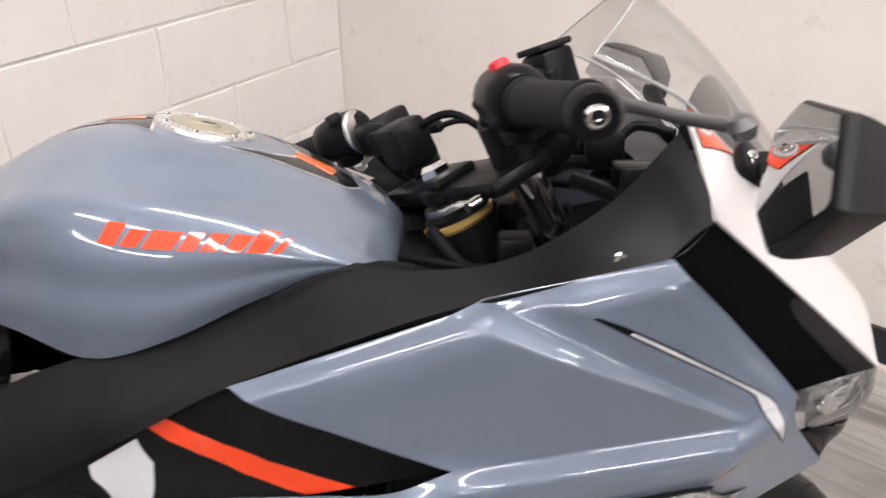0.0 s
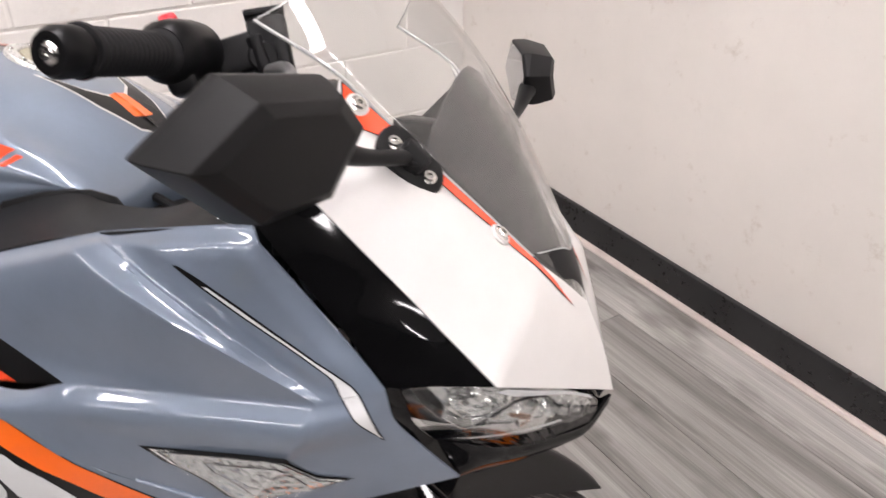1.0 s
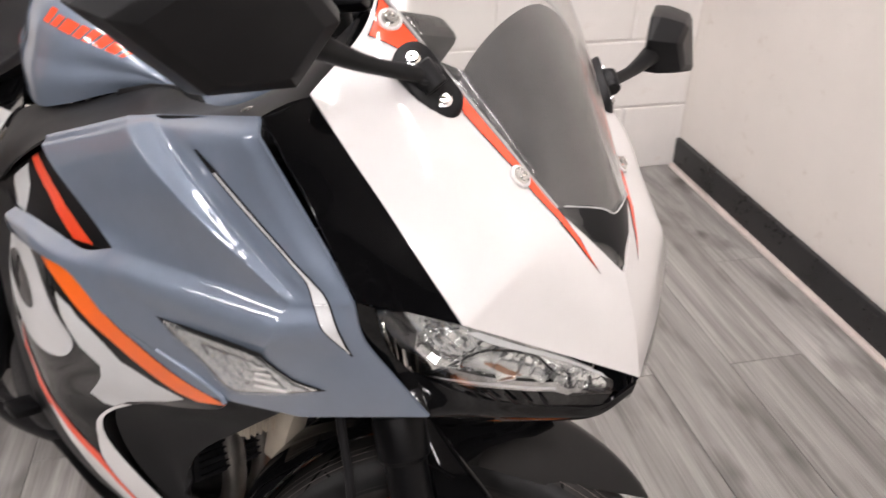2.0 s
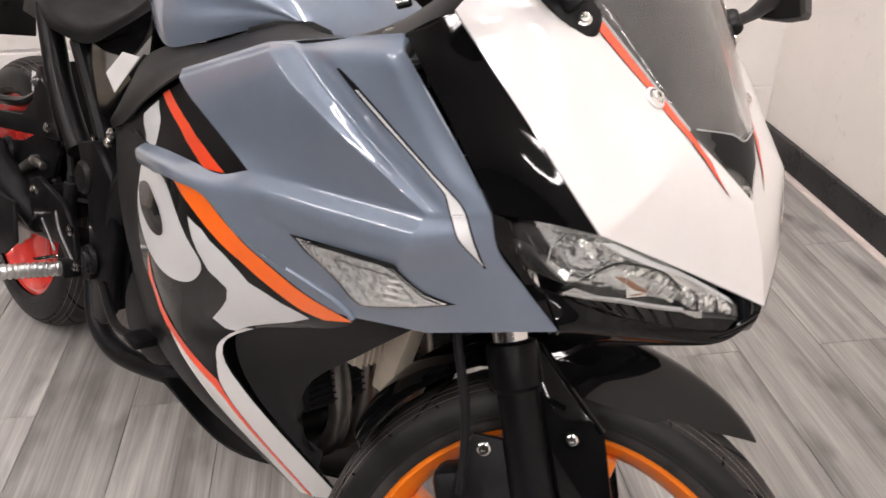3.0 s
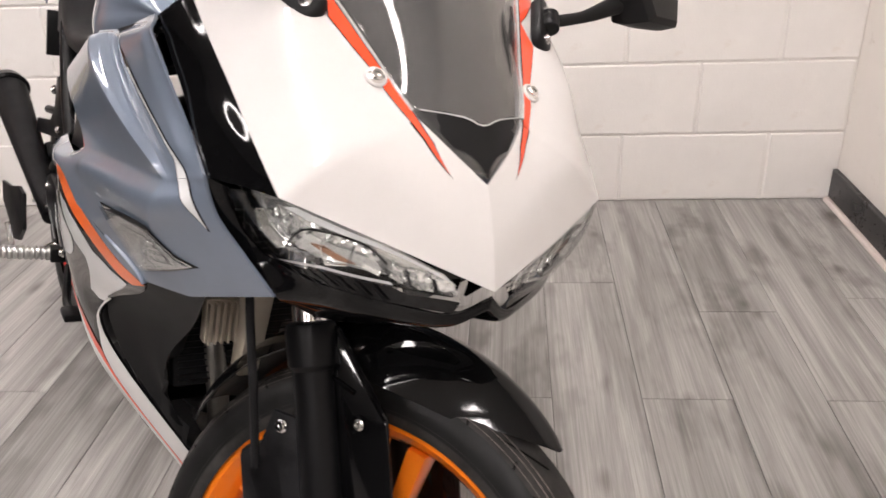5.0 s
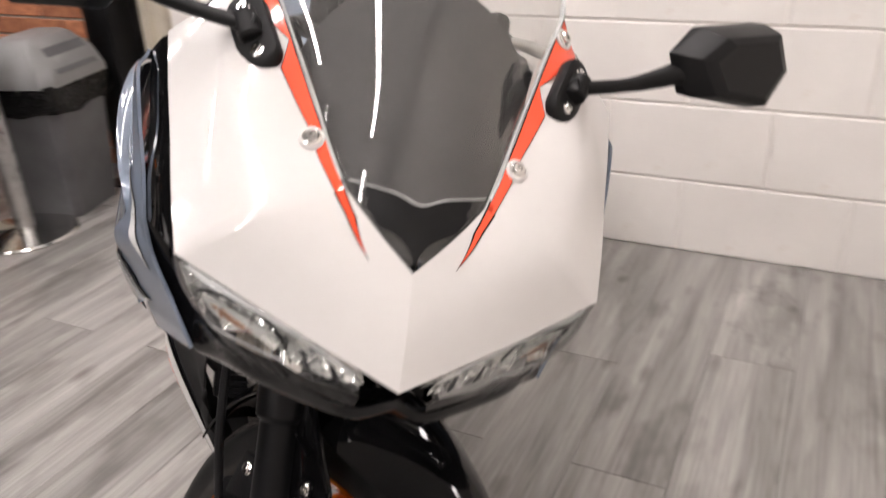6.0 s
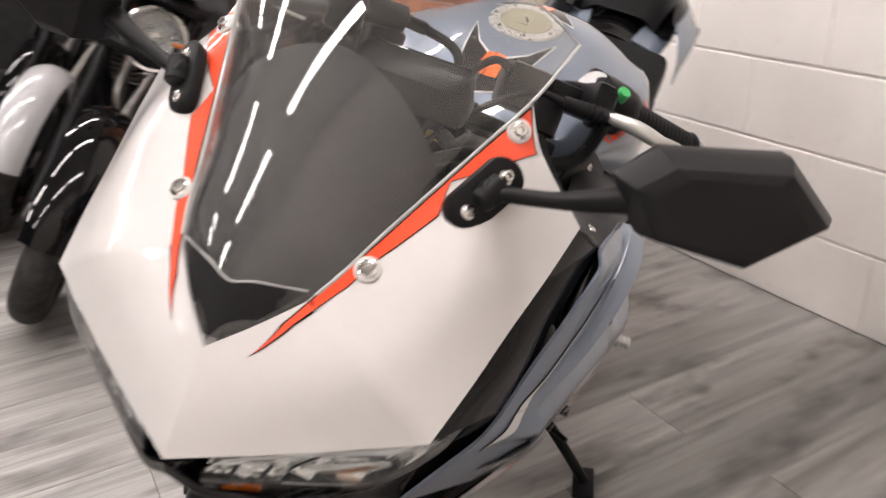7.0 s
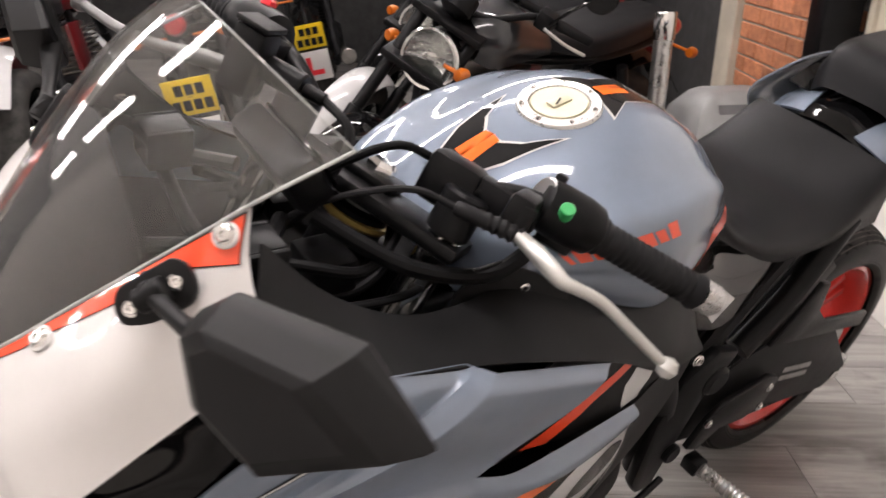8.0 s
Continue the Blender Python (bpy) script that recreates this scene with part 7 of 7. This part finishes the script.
for k in range(13):
    f = k / 13 * 3
    i = min(int(f), 2)
    c = line[i].lerp(line[i + 1], f - i)
    m, _ = frame_between(c, line[i + 1])
    part("sleeve_ring", lathe([(0.0085, -0.002), (0.0112, 0.0), (0.0085, 0.002)], 12, m, False), SATIN, sleeve)
part("sleeve_clip", rod((-0.456, -0.124, 0.438), (-0.440, -0.125, 0.424), 0.0125, segments=14), HEATED, sleeve)
part("bracket_arm", tube([(-0.82, -0.118, 0.537), (-0.64, -0.120, 0.572), (-0.515, -0.120, 0.631)], 0.010, 10), SATIN, bike, "black bracket arm")
part("bracket_arm", tube([(-0.80, -0.122, 0.506), (-0.60, -0.124, 0.552), (-0.479, -0.125, 0.576), (-0.419, -0.125, 0.543)], 0.009, 10), FRAME, bike, "black bracket arm")
part("brake_pipe_union", join(rod((-0.628, -0.140, 0.432), (-0.531, -0.140, 0.485), 0.009, 0.012), rod((-0.531, -0.140, 0.485), (-0.495, -0.140, 0.482), 0.008)), HEATED, bike, "dull steel pipe union")
part("return_spring", tube([(-0.519 + 0.085 * k / 60 + 0.0045 * math.cos(k * 1.3), -0.238 + 0.0045 * math.sin(k * 1.3), 0.352 - 0.025 * k / 60) for k in range(61)], 0.0014, 5, samples=2), CHROME, bike, "small steel return spring")
part("guard_sticker", prism([(-0.700, 0.622), (-0.640, 0.622), (-0.640, 0.585), (-0.700, 0.580)], 0.001, 0.0, Matrix(((1, 0, 0, 0), (0, 0, 1, -0.0868), (0, 1, 0, 0), (0, 0, 0, 1)))), PALE, bike, "pale label on the mudguard")

# side stand down to the floor
inv = BIKE.inverted()
foot_at = inv @ Vector((0.166, 0.312, 0.012))
piv = Vector((-0.13, 0.115, 0.27))
stand = part("side_stand", join(tube([piv, piv * 0.45 + foot_at * 0.55 + Vector((0, 0.006, 0)), foot_at], 0.011, 12), rod(piv - Vector((0, 0.03, 0)), piv + Vector((0, 0.025, 0)), 0.016)), FRAME, bike, "black side stand, down")
mfoot = Matrix.Translation((0.166, 0.312, 0.004)) @ pose(0, 0, 0, 0, 0, -40)
part("stand_foot", box(-0.045, 0.045, -0.022, 0.022, -0.004, 0.006, 0.003, inv @ mfoot), FRAME, stand)
part("stand_tang", tube([piv * 0.55 + foot_at * 0.45, piv * 0.55 + foot_at * 0.45 + Vector((0.02, 0.045, 0.0))], 0.006, 8), FRAME, stand)
part("stand_spring", tube([piv + Vector((0.02, 0.01, 0.03)), piv * 0.6 + foot_at * 0.4 + Vector((0.015, 0, 0))], 0.008, 8), CHROME, stand)


# ================================================================ other motorcycles in the showroom
def roadster(m, label, body, guard_paint, retro=True, learner=False, turned=0):
    """A parked roadster: x forward, y to its left, origin under the front axle."""
    b = thing("motorcycle", label, "motorcycle", m, "parked motorcycles")
    R0 = 0.315
    spin = Matrix.Translation((0, 0, R0)) @ pose(0, 0, 0, 90, 0, 0)
    rear = Matrix.Translation((-1.42, 0, 0.310)) @ pose(0, 0, 0, 90, 0, 0)
    for nm, sp, w, rr in (("front_wheel", spin, 0.11, R0), ("rear_wheel", rear, 0.15, 0.31)):
        wheel = cast_wheel(nm, b, "black cast wheel", GLOSS, 0.222, w * 0.7, 7, sp, False)
        part("tyre", tyre_mesh(rr, 0.225, w, sp, 72), RUBBER, wheel)
        part("brake_disc", disc_mesh(0.07, 0.14 if nm == "front_wheel" else 0.11, 0.004, sp @ Matrix.Translation((0, 0, 0.062))), ALLOY, wheel)
    rk = math.tan(radians(36))
    for s in (-1, 1):
        lo, hi = (-0.02, s * 0.095, R0), (-0.02 - 0.60 * rk, s * 0.095, R0 + 0.60)
        mid = (-0.02 - 0.26 * rk, s * 0.095, R0 + 0.26)
        part("fork_leg", rod(lo, mid, 0.027), SATIN, b, "black fork leg")
        part("stanchion", rod(mid, hi, 0.021), SATIN, b, "black fork tube")
        part("mirror", join(tube([(-0.54, s * 0.26, 1.02), (-0.52, s * 0.30, 1.11), (-0.53, s * 0.34, 1.17)], 0.006),
                            lathe([(0.0, -0.012), (0.045, -0.008), (0.055, 0.004), (0.052, 0.010)], 24, Matrix.Translation((-0.535, s * 0.35, 1.19)) @ pose(0, 0, 0, 0, 85, 0))), GLOSS, b, "black round mirror on a stalk")
        part("indicator", join(rod((-0.37, s * 0.10, 0.78), (-0.37, s * 0.17, 0.78), 0.007), lathe([(0.0, 0.022), (0.018, 0.018), (0.024, 0.0), (0.018, -0.020), (0.0, -0.024)], 18, Matrix.Translation((-0.37, s * 0.185, 0.78)) @ pose(0, 0, 0, 0, 90, 0))), AMBER, b, "amber indicator")
        part("grip", rod((-0.60, s * 0.27, 1.01), (-0.66, s * 0.39, 1.00), 0.017), GRIP, b)
        part("lever", tube([(-0.54, s * 0.25, 1.00), (-0.55, s * 0.33, 0.99), (-0.58, s * 0.40, 0.985)], 0.006), LEVER, b, "bare alloy lever")
        part("exhaust", join(tube([(-0.52, s * 0.08, 0.60), (-0.40, s * 0.12, 0.42), (-0.60, s * 0.15, 0.28), (-1.00, s * 0.17, 0.29)], 0.022, 12), rod((-1.00, s * 0.17, 0.29), (-1.62, s * 0.20, 0.36), 0.045, 0.05)), HEATED, b, "dull steel exhaust pipe and silencer")
        part("rear_shock", tube([(-1.38, s * 0.13, 0.34), (-1.24, s * 0.12, 0.70)], 0.022, 12), DARK, b)
        part("swingarm", tube([(-0.86, s * 0.09, 0.38), (-1.20, s * 0.11, 0.34), (-1.44, s * 0.12, 0.31)], 0.020), FRAME, b)
    part("fork_yoke", join(box(-0.50, -0.38, -0.13, 0.13, 0.885, 0.915, 0.008), box(-0.41, -0.28, -0.125, 0.125, 0.735, 0.765, 0.008)), FRAME, b, "black fork yokes")
    part("handlebar", tube([(-0.66, -0.39, 1.00), (-0.58, -0.23, 1.015), (-0.47, -0.08, 0.95), (-0.47, 0.08, 0.95), (-0.58, 0.23, 1.015), (-0.66, 0.39, 1.00)], 0.012, 12), SATIN, b, "wide handlebar")
    for y0 in (-0.27, 0.21):
        part("switch_pod", box(-0.60, -0.54, y0, y0 + 0.06, 0.985, 1.045, 0.008), SATIN, b)
    lamp_m = Matrix.Translation((-0.335, 0.02, 0.80)) @ pose(0, 0, 0, 0, 82, 0)
    lamp = part("headlamp", lathe([(0.0, -0.13), (0.05, -0.12), (0.080, -0.07), (0.092, -0.01), (0.094, 0.012), (0.088, 0.016)], 36, lamp_m, False), GLOSS, b, "round headlamp with a bright rim")
    part("lamp_rim", lathe([(0.094, 0.010), (0.099, 0.016), (0.094, 0.026), (0.086, 0.024), (0.086, 0.012)], 36, lamp_m, False), CHROME, lamp)
    part("reflector", lathe([(0.0, -0.045), (0.04, -0.038), (0.07, -0.012), (0.086, 0.012)], 36, lamp_m, False), CRYSTAL, lamp)
    part("bulb", lathe([(0.0, 0.0), (0.018, -0.004), (0.022, -0.020), (0.010, -0.04)], 20, lamp_m), CHROME, lamp)
    ln = part("lens", lathe([(0.0, 0.032), (0.05, 0.028), (0.086, 0.016), (0.086, 0.013), (0.05, 0.025), (0.0, 0.029)], 36, lamp_m, False), LENS, lamp)
    ln.visible_shadow = False
    part("instrument", lathe([(0.0, 0.03), (0.05, 0.028), (0.055, 0.02), (0.055, -0.03), (0.03, -0.05)], 28, Matrix.Translation((-0.42, 0, 0.975)) @ pose(0, 0, 0, 0, -35, 0)), SATIN, b, "round black instrument")
    # front mudguard
    bm = bmesh.new()
    rows = []
    for i in range(25):
        th = radians(20 + 145 * i / 24)
        rows.append([bm.verts.new(((R0 + 0.035 - 0.028 * abs(-1 + 2 * j / 10) ** 2.2) * math.cos(th), 0.068 * (-1 + 2 * j / 10), R0 + (R0 + 0.035 - 0.028 * abs(-1 + 2 * j / 10) ** 2.2) * math.sin(th))) for j in range(11)])
    for p, q in zip(rows, rows[1:]):
        for j in range(10):
            bm.faces.new((p[j], p[j + 1], q[j + 1], q[j]))
    bmesh.ops.recalc_face_normals(bm, faces=bm.faces)
    bmesh.ops.solidify(bm, geom=bm.faces[:], thickness=0.003)
    part("mudguard", bm, guard_paint, b, "front mudguard", smooth=50)
    # frame, engine, tank, seat
    part("frame_tube", join(tube([(-0.42, 0, 0.86), (-0.46, 0, 0.62), (-0.50, 0, 0.34), (-0.86, 0, 0.30), (-0.92, 0, 0.60)], 0.022, 12), tube([(-0.40, 0, 0.80), (-0.70, 0, 0.74), (-1.10, 0.10, 0.74), (-1.55, 0.08, 0.80)], 0.018, 12), tube([(-1.10, -0.10, 0.74), (-1.55, -0.08, 0.80)], 0.018, 12)), FRAME, b, "black tubular frame")
    part("engine", join(box(-0.88, -0.50, -0.16, 0.16, 0.30, 0.48, 0.04), rod((-0.62, -0.17, 0.38), (-0.62, 0.17, 0.38), 0.085), rod((-0.80, -0.165, 0.39), (-0.80, 0.165, 0.39), 0.07)), DARK, b, "dark engine crankcase")
    cyl = part("cylinder", box(-0.70, -0.54, -0.085, 0.085, 0.47, 0.70, 0.01), HEATED if retro else DARK, b, "finned cylinder")
    for k in range(9):
        part("cooling_fin", box(-0.74 + 0.004 * k, -0.52 + 0.004 * k, -0.115, 0.115, 0.485 + 0.023 * k, 0.493 + 0.023 * k, 0.002), HEATED if retro else DARK, cyl)
    tnet = [[(-0.46, 0, 0.93), (-0.55, 0, 0.965), (-0.66, 0, 0.955), (-0.84, 0, 0.87)], [(-0.47, -0.09, 0.90), (-0.55, -0.12, 0.93), (-0.66, -0.115, 0.92), (-0.84, -0.08, 0.85)],
            [(-0.48, -0.125, 0.84), (-0.55, -0.165, 0.85), (-0.66, -0.150, 0.84), (-0.85, -0.10, 0.80)], [(-0.49, -0.10, 0.78), (-0.55, -0.13, 0.76), (-0.66, -0.12, 0.76), (-0.85, -0.09, 0.77)]]
    part("fuel_tank", skin([side_patch(tnet, s) for s in SIDES], 20, 16, 0.003, (-0.6, 0, 0.84)), body, b, "painted fuel tank", smooth=50)
    part("filler_cap", lathe([(0.0, 0.012), (0.03, 0.010), (0.034, 0.0), (0.034, -0.01)], 24, Matrix.Translation((-0.55, 0, 0.962))), CHROME, b)
    snet = [[(-0.82, 0, 0.86), (-1.00, 0, 0.835), (-1.22, 0, 0.865), (-1.50, 0, 0.885)], [(-0.82, -0.09, 0.85), (-1.00, -0.13, 0.825), (-1.22, -0.13, 0.855), (-1.50, -0.09, 0.875)], [(-0.83, -0.10, 0.79), (-1.00, -0.14, 0.765), (-1.22, -0.14, 0.785), (-1.50, -0.095, 0.82)]]
    part("seat", skin([side_patch(snet, s) for s in SIDES], 18, 12, 0.02, (-1.15, 0, 0.75)), VINYL, b, "black vinyl bench seat", smooth=50)
    for y0 in (-0.15, 0.13):
        part("side_cover", box(-1.02, -0.84, y0, y0 + 0.02, 0.52, 0.72, 0.008), body, b)
    part("rear_mudguard", sheet(Patch([[(-1.20, -0.075, 0.62), (-1.52, -0.080, 0.68), (-1.74, -0.075, 0.52)], [(-1.20, 0, 0.66), (-1.54, 0, 0.72), (-1.78, 0, 0.54)], [(-1.20, 0.075, 0.62), (-1.52, 0.080, 0.68), (-1.74, 0.075, 0.52)]]), 16, 8, 0.003, (-1.4, 0, 0.4)), guard_paint, b)
    tl = part("tail_lamp", lathe([(0.0, 0.03), (0.03, 0.025), (0.042, 0.0), (0.042, -0.03)], 24, Matrix.Translation((-1.66, 0, 0.79)) @ pose(0, 0, 0, 0, -90, 0)), REDLENS, b, "round red tail lamp")
    for s in (-1, 1):
        part("indicator", join(rod((-1.60, s * 0.05, 0.74), (-1.60, s * 0.15, 0.74), 0.007), lathe([(0.0, 0.022), (0.018, 0.018), (0.024, 0.0), (0.018, -0.02), (0.0, -0.024)], 16, Matrix.Translation((-1.60, s * 0.165, 0.74)) @ pose(0, 0, 0, 0, 90, 0))), AMBER, b, "amber indicator")
    if learner:
        pl = Matrix.Translation((-1.775, 0, 0.54)) @ pose(0, 0, 0, 0, -18, 0)
        plate = part("number_plate", box(-0.003, 0.002, -0.092, 0.092, -0.076, 0.076, 0.001, pl), YELLOW, b, "yellow rear number plate")
        for zz in (0.032, -0.034):
            for k in range(3 if zz > 0 else 4):
                y0 = (-0.058 if zz > 0 else -0.077) + k * 0.040
                part("plate_bar", box(-0.0055, -0.003, y0, y0 + 0.030, zz - 0.022, zz + 0.022, 0.0, pl), INK, plate, smooth=0)
        part("plate_bracket", tube([(-1.60, 0, 0.72), (-1.72, 0, 0.66), (-1.765, 0, 0.57)], 0.012), SATIN, b)
        lp = Matrix.Translation((-1.79, 0, 0.37)) @ pose(0, 0, 0, 0, -10, 0)
        sq = part("learner_plate", box(-0.002, 0.002, -0.09, 0.09, -0.09, 0.09, 0.001, lp), WHITE, b, "white learner plate with a red L")
        part("letter", join(box(-0.0045, -0.002, 0.020, 0.050, -0.055, 0.055, 0, lp), box(-0.0045, -0.002, -0.045, 0.020, -0.055, -0.025, 0, lp)), REDBTN, sq, smooth=0)
    part("side_stand", tube([(-0.80, 0.12, 0.30), (-0.76, 0.24, 0.09)], 0.012), FRAME, b)
    if turned:
        axis = Vector((-rk, 0, 1)).normalized()
        head = Vector((-0.06, 0, R0))
        turn = Matrix.Translation(head) @ Matrix.Rotation(radians(turned), 4, axis) @ Matrix.Translation(-head)
        for ob in b.children:
            kind_ = ob.name.split(".")[0]
            if kind_ in ("front_wheel", "fork_leg", "stanchion", "mudguard", "fork_yoke", "handlebar", "switch_pod", "headlamp", "instrument", "mirror", "grip", "lever"):
                ob.matrix_basis = turn @ ob.matrix_basis
    return b


def parked(a, b, heading, lean=11):
    """The pose of a machine leaning to its left with its front tyre standing at (a, b)."""
    return pose(a, b, 0.0, 0, 0, heading) @ pose(0, 0, 0, -lean, 0, 0)


first = roadster(parked(-1.30, -0.52, -50, 13), "black retro cruiser motorcycle with a round headlamp", CHARCOAL, GLOSS, turned=34)
second = roadster(parked(-2.13, -0.58, -50, 13), "dark red cruiser motorcycle with a silver front mudguard", MAROON, SILVER, turned=32)
third = copy_thing(first, parked(-2.98, -0.52, -52, 13))
third["label"] = "black cruiser motorcycle further along the row"
learner = roadster(parked(-3.55, -1.30, -168, 10), "black learner motorcycle seen from behind with a yellow plate", GLOSS, GLOSS, False, True)
for a_, b_, hd, src, lab in ((-5.36, -1.03, -172, learner, "black motorcycle with a yellow plate and a learner plate"),
                             (-3.28, -1.86, -170, second, "dark red cruiser motorcycle with its tail to the aisle"),
                             (-3.72, -2.85, -168, first, "black cruiser motorcycle with its tail to the aisle"),
                             (-4.10, 0.10, -54, first, "black cruiser motorcycle near the far wall")):
    o = copy_thing(src, parked(a_, b_, hd))
    o["label"] = lab

# ---------------------------------------------------------------- swing-lid bin and barrier post by the pier
bin_thing = thing("waste_bin", "grey plastic swing-lid bin with a black liner", "bin", pose(-1.60, 0.925, 0, 0, 0, 14) @ Matrix.Scale(1.0, 4))
prof = bmesh.new()
loops = []
for z, w, d in ((0.0, 0.125, 0.105), (0.012, 0.130, 0.110), (0.47, 0.165, 0.145), (0.475, 0.172, 0.152), (0.49, 0.172, 0.152)):
    loops.append([prof.verts.new((d * sx, w * sy, z)) for sx, sy in ((-1, -0.8), (-0.8, -1), (0.8, -1), (1, -0.8), (1, 0.8), (0.8, 1), (-0.8, 1), (-1, 0.8))])
for p, q in zip(loops, loops[1:]):
    for i in range(8):
        prof.faces.new((p[i], p[(i + 1) % 8], q[(i + 1) % 8], q[i]))
prof.faces.new(loops[0])
prof.faces.new(loops[-1])
part("body", prof, BINGREY, bin_thing, "dark grey tapered body")
bag = bmesh.new()
loops = []
for z, k in ((0.385, 0.168), (0.40, 0.175), (0.44, 0.176), (0.475, 0.178), (0.482, 0.170)):
    ring = []
    for i in range(48):
        an = 2 * math.pi * i / 48
        c_, s_ = math.cos(an), math.sin(an)
        q = 1 / max(abs(c_) / 0.88, abs(s_), 0.02)
        r_ = k * min(q, 1.30) * (1 + 0.014 * math.sin(11 * an + z * 60) + 0.01 * math.sin(23 * an))
        ring.append(bag.verts.new((r_ * c_, r_ * s_, z + 0.008 * math.sin(5 * an))))
    loops.append(ring)
for p, q in zip(loops, loops[1:]):
    for i in range(48):
        bag.faces.new((p[i], p[(i + 1) % 48], q[(i + 1) % 48], q[i]))
bmesh.ops.solidify(bag, geom=bag.faces[:], thickness=0.002)
part("liner", bag, BAG, bin_thing, "crumpled black bin liner over the rim")
lid = bmesh.new()
loops = []
for z, w, d in ((0.478, 0.180, 0.160), (0.50, 0.180, 0.160), (0.56, 0.165, 0.135), (0.62, 0.120, 0.075), (0.632, 0.10, 0.05)):
    loops.append([lid.verts.new((d * sx, w * sy, z)) for sx, sy in ((-1, -0.8), (-0.8, -1), (0.8, -1), (1, -0.8), (1, 0.8), (0.8, 1), (-0.8, 1), (-1, 0.8))])
for p, q in zip(loops, loops[1:]):
    for i in range(8):
        lid.faces.new((p[i], p[(i + 1) % 8], q[(i + 1) % 8], q[i]))
lid.faces.new(loops[0])
lid.faces.new(loops[-1])
bevelled(lid, 0.010, 3, 20)
part("lid", lid, LIDGREY, bin_thing, "paler grey domed lid")
part("flap", sheet(Patch([[(0.156, -0.11, 0.515), (0.156, 0.11, 0.515)], [(0.110, -0.10, 0.598), (0.110, 0.10, 0.598)]]), 4, 4, 0.004, (0, 0, 0.5)), BINGREY, bin_thing)

barrier = thing("barrier_post", "polished steel barrier post on a round base", "barrier post", pose(-1.53, 0.66, 0))
part("base", lathe([(0.0, 0.0), (0.165, 0.0), (0.170, 0.006), (0.165, 0.014), (0.06, 0.028), (0.035, 0.035), (0.0, 0.036)], 48), CHROME, barrier, "domed steel base")
part("tube", lathe([(0.0, 0.03), (0.0315, 0.03), (0.0315, 0.86), (0.0, 0.861)], 32), ALLOY, barrier)
part("head", lathe([(0.033, 0.80), (0.036, 0.805), (0.036, 0.885), (0.033, 0.892), (0.0, 0.894)], 32), CHROME, barrier)


# ================================================================ pieces of floor and walls
def piece_mesh(name, lx, ly, lz, bevel, material, seg=1):
    bm = box(0, lx, 0, ly, 0, lz, bevel, None, seg)
    for f in bm.faces:
        f.smooth = False
    me = bpy.data.meshes.new(name)
    bm.to_mesh(me)
    bm.free()
    me.materials.append(material)
    return me


PW, PL = 0.19, 1.22
plank = piece_mesh("plank", PW - 0.0012, PL - 0.0012, 0.004, 0.0008, PLANK)
rng = random.Random(4)
stray_v, stray_f = [], []
col = 0
a = 1.106 + 3 * PW
while a > A0 - 0.2:
    b = 0.275 + (0 if col % 2 == 0 else rng.uniform(0.3, 0.8)) - 5 * PL
    while b < B1:
        if b + PL > B0 and a < A1 and a + PW > -2.9 and b > -3.9:
            ob = new("plank", plank)
            ob.location = (a, b, -0.0035)
            ob.scale = (1, min(1.0, (B1 + 0.15 - b) / PL), 1)     # the last ones are cut at the wall
            ob.parent = floor
        elif b + PL > B0 and a < A1:
            k, e = len(stray_v), min(b + PL - 0.001, B1 + 0.15)
            stray_v += [(a, b, 0), (a + PW - 0.001, b, 0), (a + PW - 0.001, e, 0), (a, e, 0)]
            stray_f.append((k, k + 1, k + 2, k + 3))
        b += PL
    a -= PW
    col += 1
far_planks = new("far_planks", mesh_of("far_planks", stray_v, stray_f, PLANK, False))
far_planks.parent = floor
far_planks["kind"] = "stuff"

BL, BH = 0.45, 0.225
block = piece_mesh("block", BL - 0.007, 0.04, BH - 0.007, 0.004, BLOCKPAINT, 2)
half = piece_mesh("half_block", BL / 2 - 0.007, 0.04, BH - 0.007, 0.004, BLOCKPAINT, 2)
for row in range(int(H / BH) + 1):
    a = A1 - 0.004 - BL - (0 if row % 2 else BL / 2)
    if row % 2 == 0:
        ob = new("half_block", half)
        ob.location = (A1 - BL / 2 + 0.003, B1 + rng.uniform(-0.0006, 0.0006), row * BH + 0.004)
        ob.parent = wall_north
    while a > A_END - BL:
        ob = new("block", block)
        if a < A_END:
            ob.data = half
            ob.location = (max(a, A_END) + 0.004, B1 + 0.001, row * BH + 0.004)
            if a + BL - A_END < BL / 2 - 0.02:
                bpy.data.objects.remove(ob)
                break
        else:
            ob.location = (a + 0.003, B1 + rng.uniform(-0.0006, 0.0006), row * BH + 0.004)
        ob.parent = wall_north
        a -= BL

pier = slab("brick_pier", -2.70, -1.605, B1 + 0.006, B1 + 0.2, -0.03, H, MORTAR, "red brick pier with pale mortar joints beside the doorway")
brick = piece_mesh("brick", 0.215, 0.1025, 0.065, 0.003, BRICK)
head = piece_mesh("brick_header", 0.1025, 0.1025, 0.065, 0.003, BRICK)
for row in range(30):
    z = 0.005 + row * 0.075
    a = -2.70 + (0.005 if row % 2 == 0 else 0.1175)
    if row % 2:
        ob = new("brick", head)
        ob.location = (-2.695, B1 - 0.004, z)
        ob.parent = pier
    while a < -1.62:
        room_left = -1.605 - a
        ob = new("brick", brick if room_left > 0.2 else head)
        ob.location = (a, B1 - 0.004 + rng.uniform(-0.001, 0.001), z)
        ob.parent = pier
        a += 0.225
